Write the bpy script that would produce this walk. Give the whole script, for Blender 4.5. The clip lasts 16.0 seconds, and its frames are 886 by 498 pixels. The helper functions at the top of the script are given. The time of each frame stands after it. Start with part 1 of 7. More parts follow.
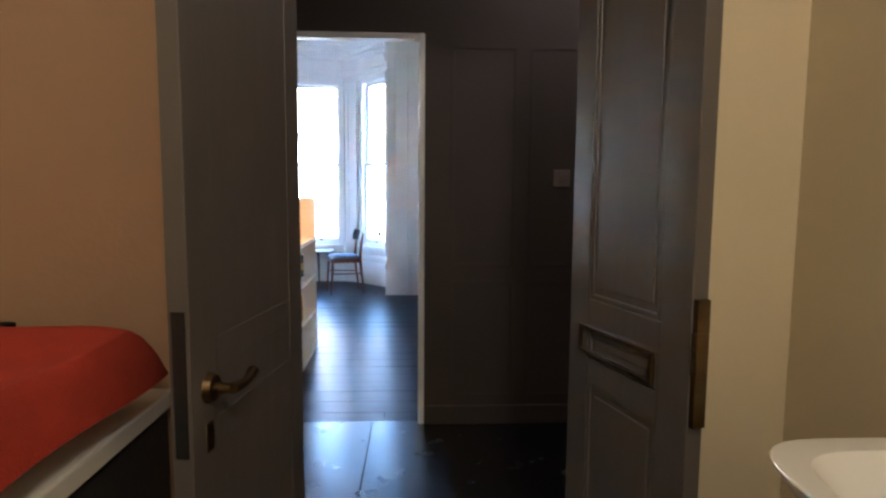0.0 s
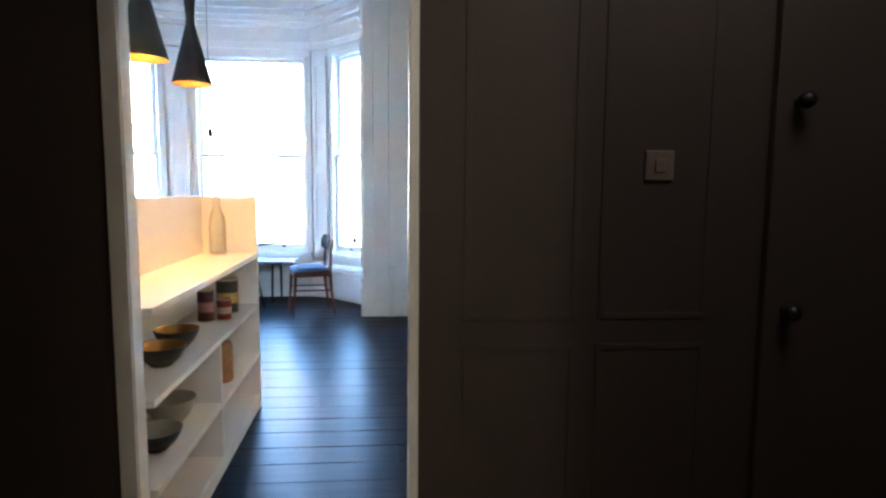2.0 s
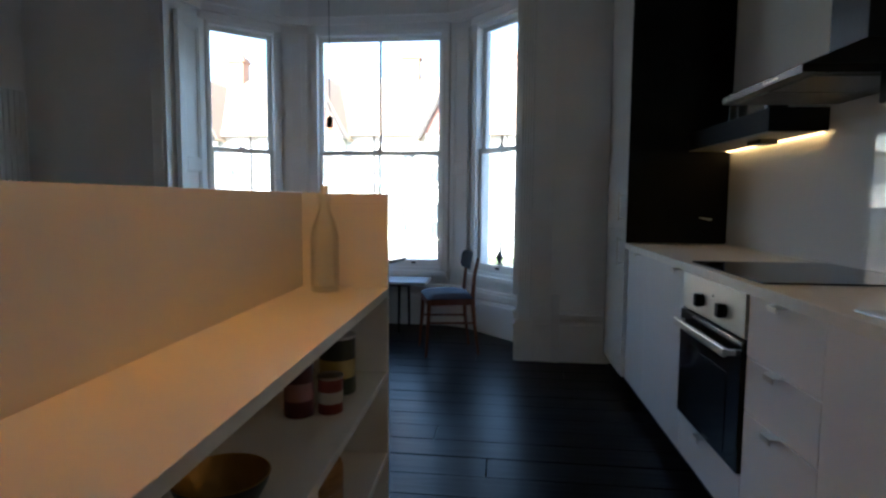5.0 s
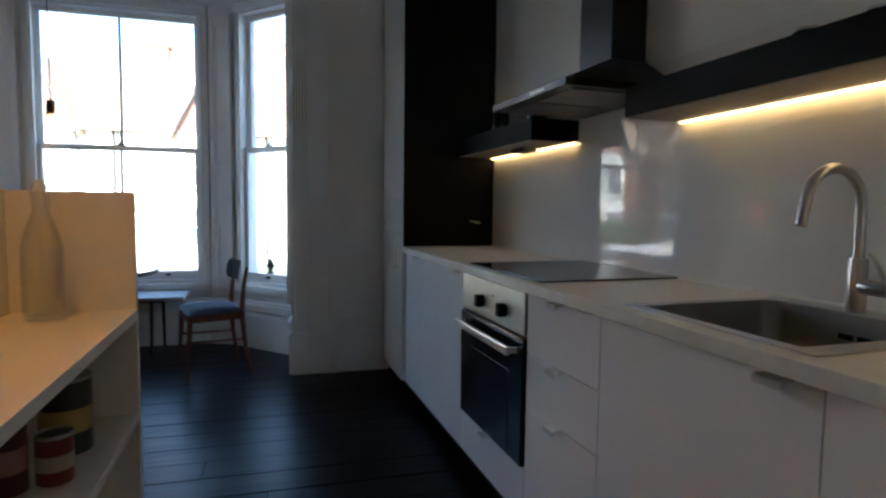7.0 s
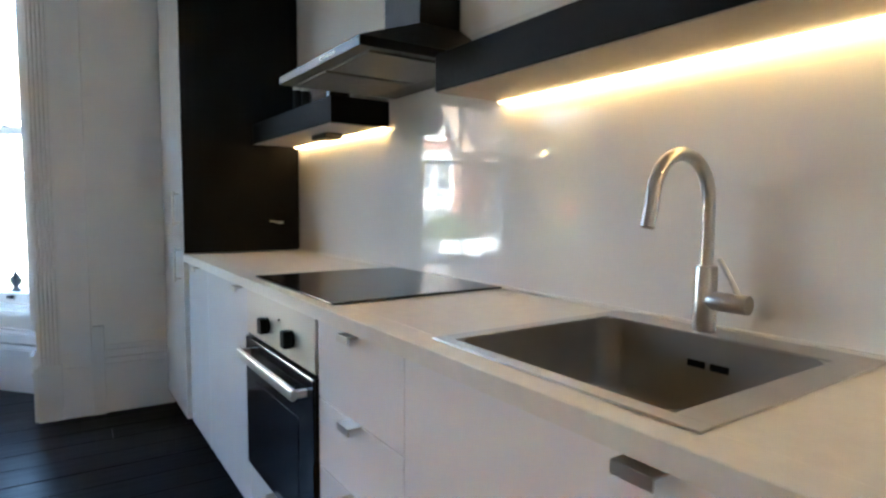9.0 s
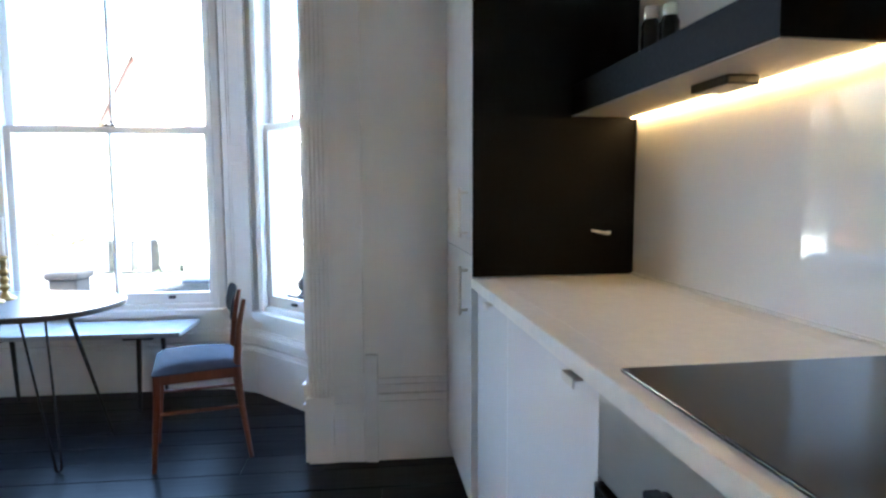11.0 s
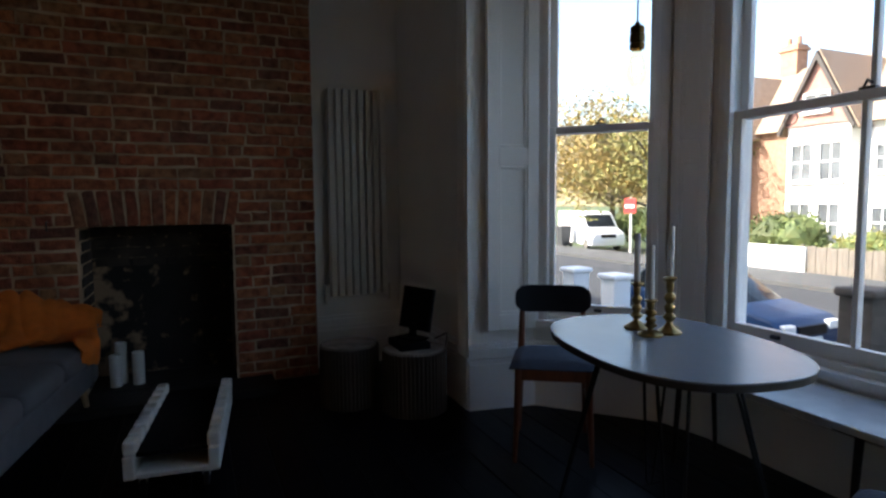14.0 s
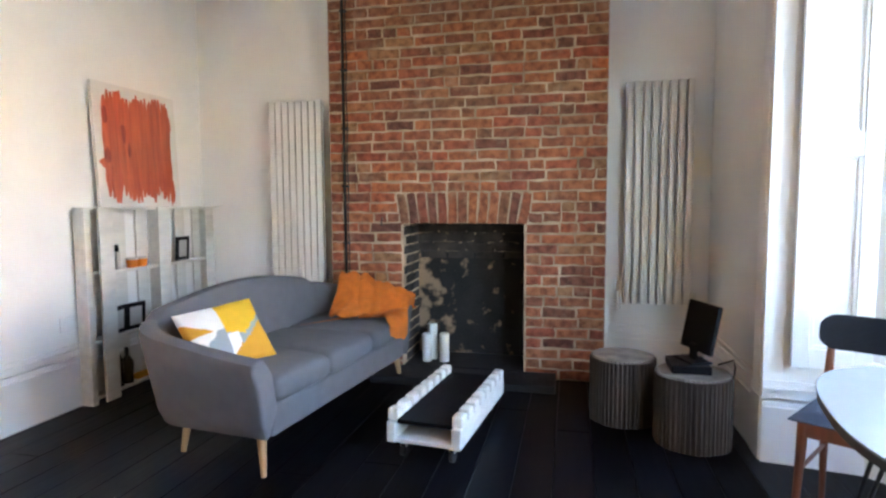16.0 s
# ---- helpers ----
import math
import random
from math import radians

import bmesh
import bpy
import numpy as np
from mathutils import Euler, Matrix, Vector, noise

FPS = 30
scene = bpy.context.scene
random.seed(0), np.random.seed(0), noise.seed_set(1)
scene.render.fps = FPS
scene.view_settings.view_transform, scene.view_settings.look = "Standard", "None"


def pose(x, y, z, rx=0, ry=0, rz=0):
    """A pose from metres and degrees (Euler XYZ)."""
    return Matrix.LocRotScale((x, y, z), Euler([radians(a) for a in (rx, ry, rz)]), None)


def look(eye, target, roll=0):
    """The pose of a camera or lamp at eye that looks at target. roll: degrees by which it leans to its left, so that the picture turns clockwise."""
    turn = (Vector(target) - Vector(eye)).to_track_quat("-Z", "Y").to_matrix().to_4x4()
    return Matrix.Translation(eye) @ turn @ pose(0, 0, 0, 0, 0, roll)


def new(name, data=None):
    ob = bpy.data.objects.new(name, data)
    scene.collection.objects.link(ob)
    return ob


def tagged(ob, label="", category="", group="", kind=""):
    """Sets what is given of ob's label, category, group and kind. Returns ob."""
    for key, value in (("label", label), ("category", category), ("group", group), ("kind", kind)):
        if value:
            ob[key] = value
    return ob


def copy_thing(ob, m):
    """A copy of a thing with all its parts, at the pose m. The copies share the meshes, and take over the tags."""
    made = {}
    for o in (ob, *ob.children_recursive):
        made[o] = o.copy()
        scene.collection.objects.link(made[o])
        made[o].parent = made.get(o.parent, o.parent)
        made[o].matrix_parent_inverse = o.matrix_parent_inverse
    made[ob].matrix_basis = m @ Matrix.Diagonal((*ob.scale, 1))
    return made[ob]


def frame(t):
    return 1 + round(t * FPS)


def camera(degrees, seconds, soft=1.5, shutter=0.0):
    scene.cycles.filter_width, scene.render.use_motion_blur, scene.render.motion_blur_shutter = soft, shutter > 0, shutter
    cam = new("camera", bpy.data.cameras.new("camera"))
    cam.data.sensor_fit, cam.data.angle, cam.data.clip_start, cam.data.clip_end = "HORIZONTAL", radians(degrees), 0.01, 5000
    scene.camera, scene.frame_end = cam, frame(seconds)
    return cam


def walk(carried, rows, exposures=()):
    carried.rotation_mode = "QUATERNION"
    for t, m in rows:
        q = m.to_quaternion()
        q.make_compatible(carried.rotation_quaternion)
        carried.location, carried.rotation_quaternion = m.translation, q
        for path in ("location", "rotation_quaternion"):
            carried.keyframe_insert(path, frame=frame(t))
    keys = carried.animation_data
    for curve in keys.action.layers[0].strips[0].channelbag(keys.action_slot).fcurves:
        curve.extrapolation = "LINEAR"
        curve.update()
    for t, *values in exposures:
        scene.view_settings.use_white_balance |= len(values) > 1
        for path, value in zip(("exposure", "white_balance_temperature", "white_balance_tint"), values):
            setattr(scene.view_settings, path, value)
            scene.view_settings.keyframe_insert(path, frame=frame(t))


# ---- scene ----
cam = camera(74.9, 16.0, soft=2.5, shutter=0.0)
PATH = [
    (0, (0.484, 0.207, 1.21), (0.581, 2.195, 1.015), 0.4),
    (0.5, (0.493, 0.56, 1.207), (0.608, 2.546, 1.001), 0.6),
    (1, (0.503, 0.871, 1.21), (0.635, 2.855, 1.002), 0.4),
    (1.5, (0.475, 1.22, 1.215), (0.629, 3.204, 1.009), 0.4),
    (2, (0.466, 1.501, 1.21), (0.629, 3.484, 1.006), 0.5),
    (2.5, (0.433, 1.818, 1.214), (0.485, 3.808, 1.015), 0.1),
    (3, (0.379, 2.049, 1.171), (0.145, 4.028, 0.99), -0.5),
    (5.5, (0.067, 2.961, 1.141), (-0.155, 4.942, 0.973), 0.9),
    (6, (0.042, 2.999, 1.132), (0.11, 4.991, 0.974), 0.8),
    (6.5, (0.057, 3.02, 1.131), (0.365, 4.991, 0.982), 0.7),
    (7, (0.077, 3.026, 1.137), (0.623, 4.944, 0.992), 0.7),
    (7.5, (0.098, 3.045, 1.143), (0.889, 4.876, 0.998), 0.7),
    (8, (0.173, 3.09, 1.134), (1.19, 4.807, 0.99), 0.6),
    (8.2, (0.222, 3.139, 1.131), (1.297, 4.819, 0.981), 0.4),
    (10.3, (0.465, 4.072, 1.167), (1.291, 5.885, 0.995), 0.2),
    (10.5, (0.474, 4.213, 1.169), (1.138, 6.092, 0.994), -0.0),
    (11, (0.481, 4.466, 1.173), (0.693, 6.446, 0.99), -0.2),
    (11.5, (0.445, 4.706, 1.165), (0.263, 6.689, 0.986), -0.3),
    (12, (0.413, 4.904, 1.176), (-0.167, 6.81, 0.996), -0.6),
    (12.5, (0.422, 5.149, 1.142), (-0.552, 6.889, 0.985), -0.7),
    (13, (0.425, 5.373, 1.134), (-0.939, 6.829, 0.992), -0.5),
    (13.5, (0.364, 5.596, 1.14), (-1.257, 6.758, 0.993), -0.4),
    (14, (0.306, 5.755, 1.178), (-1.527, 6.541, 1.014), -0.5),
    (14.5, (0.301, 5.943, 1.182), (-1.648, 6.363, 1.025), -0.4),
    (15, (0.32, 6.113, 1.199), (-1.673, 6.161, 1.042), -0.5),
    (15.5, (0.31, 6.21, 1.187), (-1.676, 6.027, 1.032), -0.3),
    (16, (0.266, 6.28, 1.184), (-1.68, 5.846, 1.027), -0.3),
]
EXPOSURES = [(0.0, 5.85, 5050, 5), (0.5, 6.1, 5000, 3), (1.5, 6.2, 5050, 2), (2.5, 5.6, 5050, 0), (3.0, 5.25, 5150, 0), (5.5, 3.05, 5600, 2), (7.0, 3.43, 5600, 2), (8.2, 4.8, 5650, 1), (10.5, 5.25, 5550, 1), (11.0, 5.2, 5650, 3), (11.5, 4.7, 5800, 8), (12.0, 3.6, 5900, 7), (12.5, 2.85, 6100, 7), (13.5, 1.85, 6300, 7), (14.0, 2.2, 6350, 8), (14.5, 3.3, 6400, 8), (15.2, 4.9, 6600, 9), (15.6, 5.4, 6600, 9), (16.0, 5.7, 6600, 9)]
walk(cam, [(t, look(eye, goal, roll)) for t, eye, goal, roll in PATH], EXPOSURES)

# ---- light ----
SUN_EL, SUN_AZ = 38.0, 205.0
world = bpy.data.worlds.new("sky")
scene.world = world
world.use_nodes = True
wn = world.node_tree
sky = wn.nodes.new("ShaderNodeTexSky")
sky.sky_type, sky.sun_disc = "NISHITA", False
sky.sun_elevation, sky.sun_rotation = radians(SUN_EL), radians(SUN_AZ)
sky.air_density, sky.dust_density = 1.0, 3.5
wn.links.new(sky.outputs[0], wn.nodes["Background"].inputs[0])
wn.nodes["Background"].inputs[1].default_value = 0.15


def lamp(name, kind, m, energy, colour, size=0.1, size_y=None):
    data = bpy.data.lights.new(name, kind)
    data.energy, data.color = energy, colour
    if kind == "AREA":
        data.size = size
        if size_y:
            data.shape, data.size_y = "RECTANGLE", size_y
    elif kind == "SUN":
        data.angle = size
    else:
        data.shadow_soft_size = size
    ob = new(name, data)
    ob.matrix_basis = m
    return ob


sun_dir = Vector((math.sin(radians(SUN_AZ)) * math.cos(radians(SUN_EL)), math.cos(radians(SUN_AZ)) * math.cos(radians(SUN_EL)), math.sin(radians(SUN_EL))))
lamp("sun", "SUN", look(sun_dir * 30, (0, 0, 0)), 3.0, (1.0, 0.95, 0.87), radians(0.5))
WARM = (1.0, 0.42, 0.06)
lamp("pendant_bulb_light", "POINT", pose(-0.44, 4.23, 1.74), 0.36, WARM, 0.03)
lamp("pendant_bulb_light", "POINT", pose(-0.44, 3.72, 1.74), 0.36, WARM, 0.03)
# weak fill light added to brighten the hall, with no fitting of its own
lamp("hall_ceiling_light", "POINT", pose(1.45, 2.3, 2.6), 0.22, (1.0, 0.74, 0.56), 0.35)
lamp("washroom_ceiling_light", "POINT", pose(0.75, -0.5, 2.3), 0.70, (1.0, 0.76, 0.50), 0.12)

# ---- helpers for meshes ----


def mat(name, col, rough=0.5, metal=0.0, var=0.12, scale=6.0, bump=0.15, bscale=60.0, col2=None, coat=0.0, stretch=(1, 1, 1), per_object=0.0, spec=None, emit=None, island=0.0, world=False):
    m = bpy.data.materials.new(name)
    m.use_nodes = True
    nt = m.node_tree
    n, l = nt.nodes, nt.links
    b = n["Principled BSDF"]
    b.inputs["Roughness"].default_value = rough
    b.inputs["Metallic"].default_value = metal
    if spec is not None:
        b.inputs["Specular IOR Level"].default_value = spec
    if coat:
        b.inputs["Coat Weight"].default_value = coat
        b.inputs["Coat Roughness"].default_value = 0.08
    tc = n.new("ShaderNodeTexCoord")
    mp = n.new("ShaderNodeMapping")
    mp.inputs["Scale"].default_value = stretch
    l.new(n.new("ShaderNodeNewGeometry").outputs["Position"] if world else tc.outputs["Object"], mp.inputs["Vector"])
    big = n.new("ShaderNodeTexNoise")
    big.inputs["Scale"].default_value, big.inputs["Detail"].default_value = scale, 5.0
    fine = n.new("ShaderNodeTexNoise")
    fine.inputs["Scale"].default_value, fine.inputs["Detail"].default_value = bscale, 4.0
    l.new(mp.outputs[0], big.inputs["Vector"])
    l.new(mp.outputs[0], fine.inputs["Vector"])
    mix = n.new("ShaderNodeMix")
    mix.data_type = "RGBA"
    c1 = tuple(col) + (1,)
    c2 = tuple(col2) + (1,) if col2 else tuple(c * (1 - var) for c in col) + (1,)
    mix.inputs[6].default_value, mix.inputs[7].default_value = c1, c2
    ramp = n.new("ShaderNodeMapRange")
    ramp.inputs[1].default_value, ramp.inputs[2].default_value = 0.35, 0.7
    l.new(big.outputs[0], ramp.inputs[0])
    l.new(ramp.outputs[0], mix.inputs[0])
    out = mix.outputs[2]
    if per_object or island:
        src = n.new("ShaderNodeObjectInfo").outputs["Random"] if per_object else n.new("ShaderNodeNewGeometry").outputs["Random Per Island"]
        amount = per_object or island
        hsv = n.new("ShaderNodeHueSaturation")
        mr = n.new("ShaderNodeMapRange")
        mr.inputs[3].default_value, mr.inputs[4].default_value = 1 - amount, 1 + amount
        l.new(src, mr.inputs[0])
        l.new(mr.outputs[0], hsv.inputs["Value"])
        l.new(out, hsv.inputs["Color"])
        out = hsv.outputs[0]
    l.new(out, b.inputs["Base Color"])
    rr = n.new("ShaderNodeMapRange")
    rr.inputs[3].default_value, rr.inputs[4].default_value = max(0.02, rough * 0.8), min(1, rough * 1.2)
    l.new(fine.outputs[0], rr.inputs[0])
    l.new(rr.outputs[0], b.inputs["Roughness"])
    if bump:
        bp = n.new("ShaderNodeBump")
        bp.inputs["Strength"].default_value, bp.inputs["Distance"].default_value = bump, 0.01
        l.new(fine.outputs[0], bp.inputs["Height"])
        l.new(bp.outputs[0], b.inputs["Normal"])
    if emit:
        b.inputs["Emission Color"].default_value = tuple(emit[0]) + (1,)
        b.inputs["Emission Strength"].default_value = emit[1]
    return m


def box(x0, x1, y0, y1, z0, z1, b=0.0, bm=None, seg=2):
    own = bmesh.new()
    bmesh.ops.create_cube(own, size=1)
    for v in own.verts:
        v.co = Vector((x0 + (v.co.x + 0.5) * (x1 - x0), y0 + (v.co.y + 0.5) * (y1 - y0), z0 + (v.co.z + 0.5) * (z1 - z0)))
    if b:
        bmesh.ops.bevel(own, geom=own.edges[:], offset=b, segments=seg, affect="EDGES", profile=0.5)
    return merge(own, bm)


def merge(own, bm, m=None):
    if m is not None:
        own.transform(m)
    if bm is None:
        return own
    tmp = bpy.data.meshes.new("tmp")
    own.to_mesh(tmp)
    bm.from_mesh(tmp)
    bpy.data.meshes.remove(tmp)
    own.free()
    return bm


def cyl(p0, p1, r0, r1=None, seg=16, bm=None, b=0.0):
    p0, p1 = Vector(p0), Vector(p1)
    own = bmesh.new()
    bmesh.ops.create_cone(own, cap_ends=True, segments=seg, radius1=r0, radius2=r0 if r1 is None else r1, depth=(p1 - p0).length)
    if b:
        ring = [e for e in own.edges if abs(e.verts[0].co.z - e.verts[1].co.z) < 1e-6]
        bmesh.ops.bevel(own, geom=ring, offset=b, segments=2, affect="EDGES", profile=0.5)
    m = Matrix.Translation((p0 + p1) / 2) @ (p1 - p0).to_track_quat("Z", "Y").to_matrix().to_4x4()
    return merge(own, bm, m)


def tube(pts, r, seg=8, bm=None):
    own = bmesh.new()
    pts = [Vector(p) for p in pts]
    rings = []
    side = None
    for i, p in enumerate(pts):
        d = (pts[min(i + 1, len(pts) - 1)] - pts[max(i - 1, 0)]).normalized()
        if side is None:
            side = d.orthogonal().normalized()
        side = (side - d * side.dot(d)).normalized()
        up = d.cross(side)
        rad = r[i] if isinstance(r, (list, tuple)) else r
        rings.append([own.verts.new(p + (side * math.cos(a) + up * math.sin(a)) * rad) for a in [2 * math.pi * k / seg for k in range(seg)]])
    for a, c in zip(rings, rings[1:]):
        for k in range(seg):
            own.faces.new((a[k], a[(k + 1) % seg], c[(k + 1) % seg], c[k]))
    own.faces.new(rings[0][::-1])
    own.faces.new(rings[-1])
    return merge(own, bm)


def lathe(profile, seg=24, at=(0, 0, 0), bm=None, closed=False):
    own = bmesh.new()
    rings = [[own.verts.new((at[0] + r * math.cos(2 * math.pi * k / seg), at[1] + r * math.sin(2 * math.pi * k / seg), at[2] + z)) for k in range(seg)] for r, z in profile]
    for a, c in zip(rings, rings[1:]):
        for k in range(seg):
            own.faces.new((a[k], a[(k + 1) % seg], c[(k + 1) % seg], c[k]))
    if closed:
        own.faces.new(rings[0][::-1])
        own.faces.new(rings[-1])
    bmesh.ops.recalc_face_normals(own, faces=own.faces[:])
    return merge(own, bm)


def prism(poly, z0, z1, bm=None, b=0.0, seg=2):
    own = bmesh.new()
    lo = [own.verts.new((x, y, z0)) for x, y in poly]
    hi = [own.verts.new((x, y, z1)) for x, y in poly]
    n = len(poly)
    own.faces.new(lo[::-1])
    own.faces.new(hi)
    for i in range(n):
        own.faces.new((lo[i], lo[(i + 1) % n], hi[(i + 1) % n], hi[i]))
    bmesh.ops.recalc_face_normals(own, faces=own.faces[:])
    if b:
        es = [e for e in own.edges if abs(e.verts[0].co.z - e.verts[1].co.z) < 1e-6]
        bmesh.ops.bevel(own, geom=es, offset=b, segments=seg, affect="EDGES", profile=0.5)
    return merge(own, bm)


def extrude_profile(poly, axis, a0, a1, bm=None, b=0.0):
    """A prism of a 2D outline along x (outline in y, z) or y (outline in x, z)."""
    own = prism(poly, 0, 1, None)
    for v in own.verts:
        u, w, s = v.co
        v.co = Vector((a0 + s * (a1 - a0), u, w)) if axis == "x" else Vector((u, a0 + s * (a1 - a0), w))
    bmesh.ops.recalc_face_normals(own, faces=own.faces[:])
    if b:
        bmesh.ops.bevel(own, geom=own.edges[:], offset=b, segments=2, affect="EDGES", profile=0.5)
    return merge(own, bm)


def mesh_of(name, bm, material, smooth=False):
    me = bpy.data.meshes.new(name)
    bm.to_mesh(me)
    bm.free()
    me.materials.append(material)
    if smooth:
        me.polygons.foreach_set("use_smooth", [True] * len(me.polygons))
    return me


def smooth_mesh(me, angle=40):
    me.polygons.foreach_set("use_smooth", [True] * len(me.polygons))
    me.set_sharp_from_angle(angle=radians(angle))


def part(name, bm, material, parent, label="", smooth=False):
    me = mesh_of(name, bm, material)
    if smooth:
        smooth_mesh(me)
    ob = new(name, me)
    ob.parent = parent
    if parent.type == "EMPTY":
        ob.matrix_parent_inverse = parent.matrix_basis.inverted()
    if label:
        ob["label"] = label
    return ob


def thing(name, label, category, at=(0, 0, 0), group="", kind=""):
    ob = new(name)
    ob.empty_display_size = 0.1
    ob.matrix_basis = Matrix.Translation(at)
    return tagged(ob, label, category, group, kind)


def solid(name, bm, material, label, category, group="", kind="", smooth=False):
    me = mesh_of(name, bm, material)
    if smooth:
        smooth_mesh(me)
    return tagged(new(name, me), label, category, group, kind)


def structure(name, bm, material, label):
    return solid(name, bm, material, label, "building part", "", "structure")


def offset_line(line, d):
    """The open polyline moved by d to its left."""
    out = []
    for i, p in enumerate(line):
        p = Vector(p)
        ns = []
        for a, c in ((i - 1, i), (i, i + 1)):
            if 0 <= a and c < len(line):
                e = Vector(line[c]) - Vector(line[a])
                ns.append(Vector((-e.y, e.x)).normalized())
        n = sum(ns, Vector((0, 0))).normalized()
        out.append(p + n * (d / max(0.4, n.dot(ns[0]))))
    return out


def ribbon(line, d0, d1, z0, z1, bm, which=None):
    a, c = offset_line(line, d0), offset_line(line, d1)
    for i in range(len(line) - 1):
        if which is None or i in which:
            prism([a[i], a[i + 1], c[i + 1], c[i]], z0, z1, bm)
    return bm


# ---- materials ----
wall_white = mat("white_wall_paint", (0.86, 0.85, 0.82), 0.75, var=0.05, scale=2.5, bump=0.08, bscale=90)
cream = mat("cream_wall_paint", (0.74, 0.63, 0.43), 0.7, var=0.06, scale=2.0, bump=0.08, bscale=90)
terracotta = mat("warm_plaster", (0.42, 0.27, 0.165), 0.75, var=0.08, scale=2.0, bump=0.1, bscale=70)
trim_white = mat("white_gloss_paint", (0.85, 0.845, 0.83), 0.32, var=0.04, scale=5, bump=0.0, bscale=30)
hall_grey = mat("dark_taupe_paint", (0.072, 0.055, 0.047), 0.65, var=0.12, scale=2.2, bump=0.06, bscale=60)
door_grey = mat("grey_door_paint", (0.105, 0.092, 0.084), 0.42, var=0.10, scale=4, bump=0.10, bscale=26, stretch=(1, 1, 0.25))
board_black = mat("blue_black_floor_paint", (0.0032, 0.0036, 0.0052), 0.33, var=0.5, scale=3.5, bump=0.17, bscale=10, stretch=(0.25, 2.2, 1), per_object=0.25, col2=(0.0042, 0.005, 0.0072), spec=0.09)
sheet_black = mat("black_hall_sheet", (0.009, 0.010, 0.013), 0.26, var=0.12, scale=2.5, bump=0.04, bscale=8)
white_front = mat("white_cabinet_gloss", (0.85, 0.85, 0.84), 0.22, var=0.03, scale=3, bump=0.02, bscale=15)
worktop_mat = mat("pale_laminate", (0.76, 0.745, 0.68), 0.38, var=0.07, scale=30, bump=0.03, bscale=120)
unit_white = mat("white_melamine", (0.80, 0.78, 0.74), 0.42, var=0.03, scale=4, bump=0.02, bscale=60)
black_matt = mat("black_laminate", (0.0055, 0.0055, 0.007), 0.6, var=0.3, scale=4, bump=0.03, bscale=80, spec=0.12)
black_glass = mat("black_ceramic_glass", (0.006, 0.006, 0.008), 0.12, var=0.2, scale=3, bump=0.0, spec=0.35)
steel = mat("brushed_steel", (0.66, 0.63, 0.57), 0.38, metal=1.0, var=0.1, scale=8, bump=0.05, bscale=90, stretch=(1, 0.05, 1))
steel_sink = mat("satin_steel", (0.55, 0.54, 0.52), 0.30, metal=1.0, var=0.1, scale=8, bump=0.03, bscale=90)
dark_steel = mat("black_steel", (0.035, 0.035, 0.037), 0.35, metal=0.6, var=0.2, scale=10, bump=0.05, bscale=60)
splash = mat("glossy_white_splashback", (0.81, 0.795, 0.76), 0.02, var=0.03, scale=2, bump=0.05, bscale=1.6, spec=0.30)
brass = mat("aged_brass", (0.40, 0.28, 0.11), 0.34, metal=1.0, var=0.4, scale=14, bump=0.08, bscale=60)
tarnished = mat("tarnished_brass", (0.17, 0.115, 0.055), 0.42, metal=1.0, var=0.5, scale=18, bump=0.1, bscale=60)
gold_in = mat("gold_leaf", (0.40, 0.23, 0.07), 0.38, metal=1.0, var=0.15, scale=30, bump=0.15, bscale=40)
plastic_white = mat("white_plastic", (0.78, 0.77, 0.74), 0.35, var=0.03, bump=0.0)
rubber = mat("black_rubber", (0.012, 0.012, 0.012), 0.6, var=0.2, bump=0.1)
led_mat = mat("led_strip_glow", (1.0, 0.8, 0.5), 0.5, bump=0.0, emit=((1.0, 0.60, 0.23), 1.05))
bulb_mat = mat("bulb_glow", (1.0, 0.8, 0.5), 0.5, bump=0.0, emit=((1.0, 0.50, 0.15), 5.0))


def glass_mat(name, tint=(1, 1, 1), rough=0.0, power=5.0):
    m = bpy.data.materials.new(name)
    m.use_nodes = True
    n, l = m.node_tree.nodes, m.node_tree.links
    n.remove(n["Principled BSDF"])
    tr, gl, mx, fr = n.new("ShaderNodeBsdfTransparent"), n.new("ShaderNodeBsdfGlossy"), n.new("ShaderNodeMixShader"), n.new("ShaderNodeLayerWeight")
    tr.inputs[0].default_value = tuple(tint) + (1,)
    gl.inputs["Roughness"].default_value = rough
    fr.inputs[0].default_value = 0.5
    pw, sc = n.new("ShaderNodeMath"), n.new("ShaderNodeMapRange")
    pw.operation = "POWER"
    pw.inputs[1].default_value = power
    sc.inputs[3].default_value, sc.inputs[4].default_value = 0.03, 0.9
    l.new(fr.outputs["Facing"], pw.inputs[0])
    l.new(pw.outputs[0], sc.inputs[0])
    l.new(sc.outputs[0], mx.inputs[0])
    l.new(tr.outputs[0], mx.inputs[1])
    l.new(gl.outputs[0], mx.inputs[2])
    l.new(mx.outputs[0], n["Material Output"].inputs[0])
    return m


pane_mat = glass_mat("window_glass", (0.99, 0.995, 0.995))
bottle_mat = glass_mat("bottle_glass", (0.978, 0.985, 0.975), 0.0, 1.9)

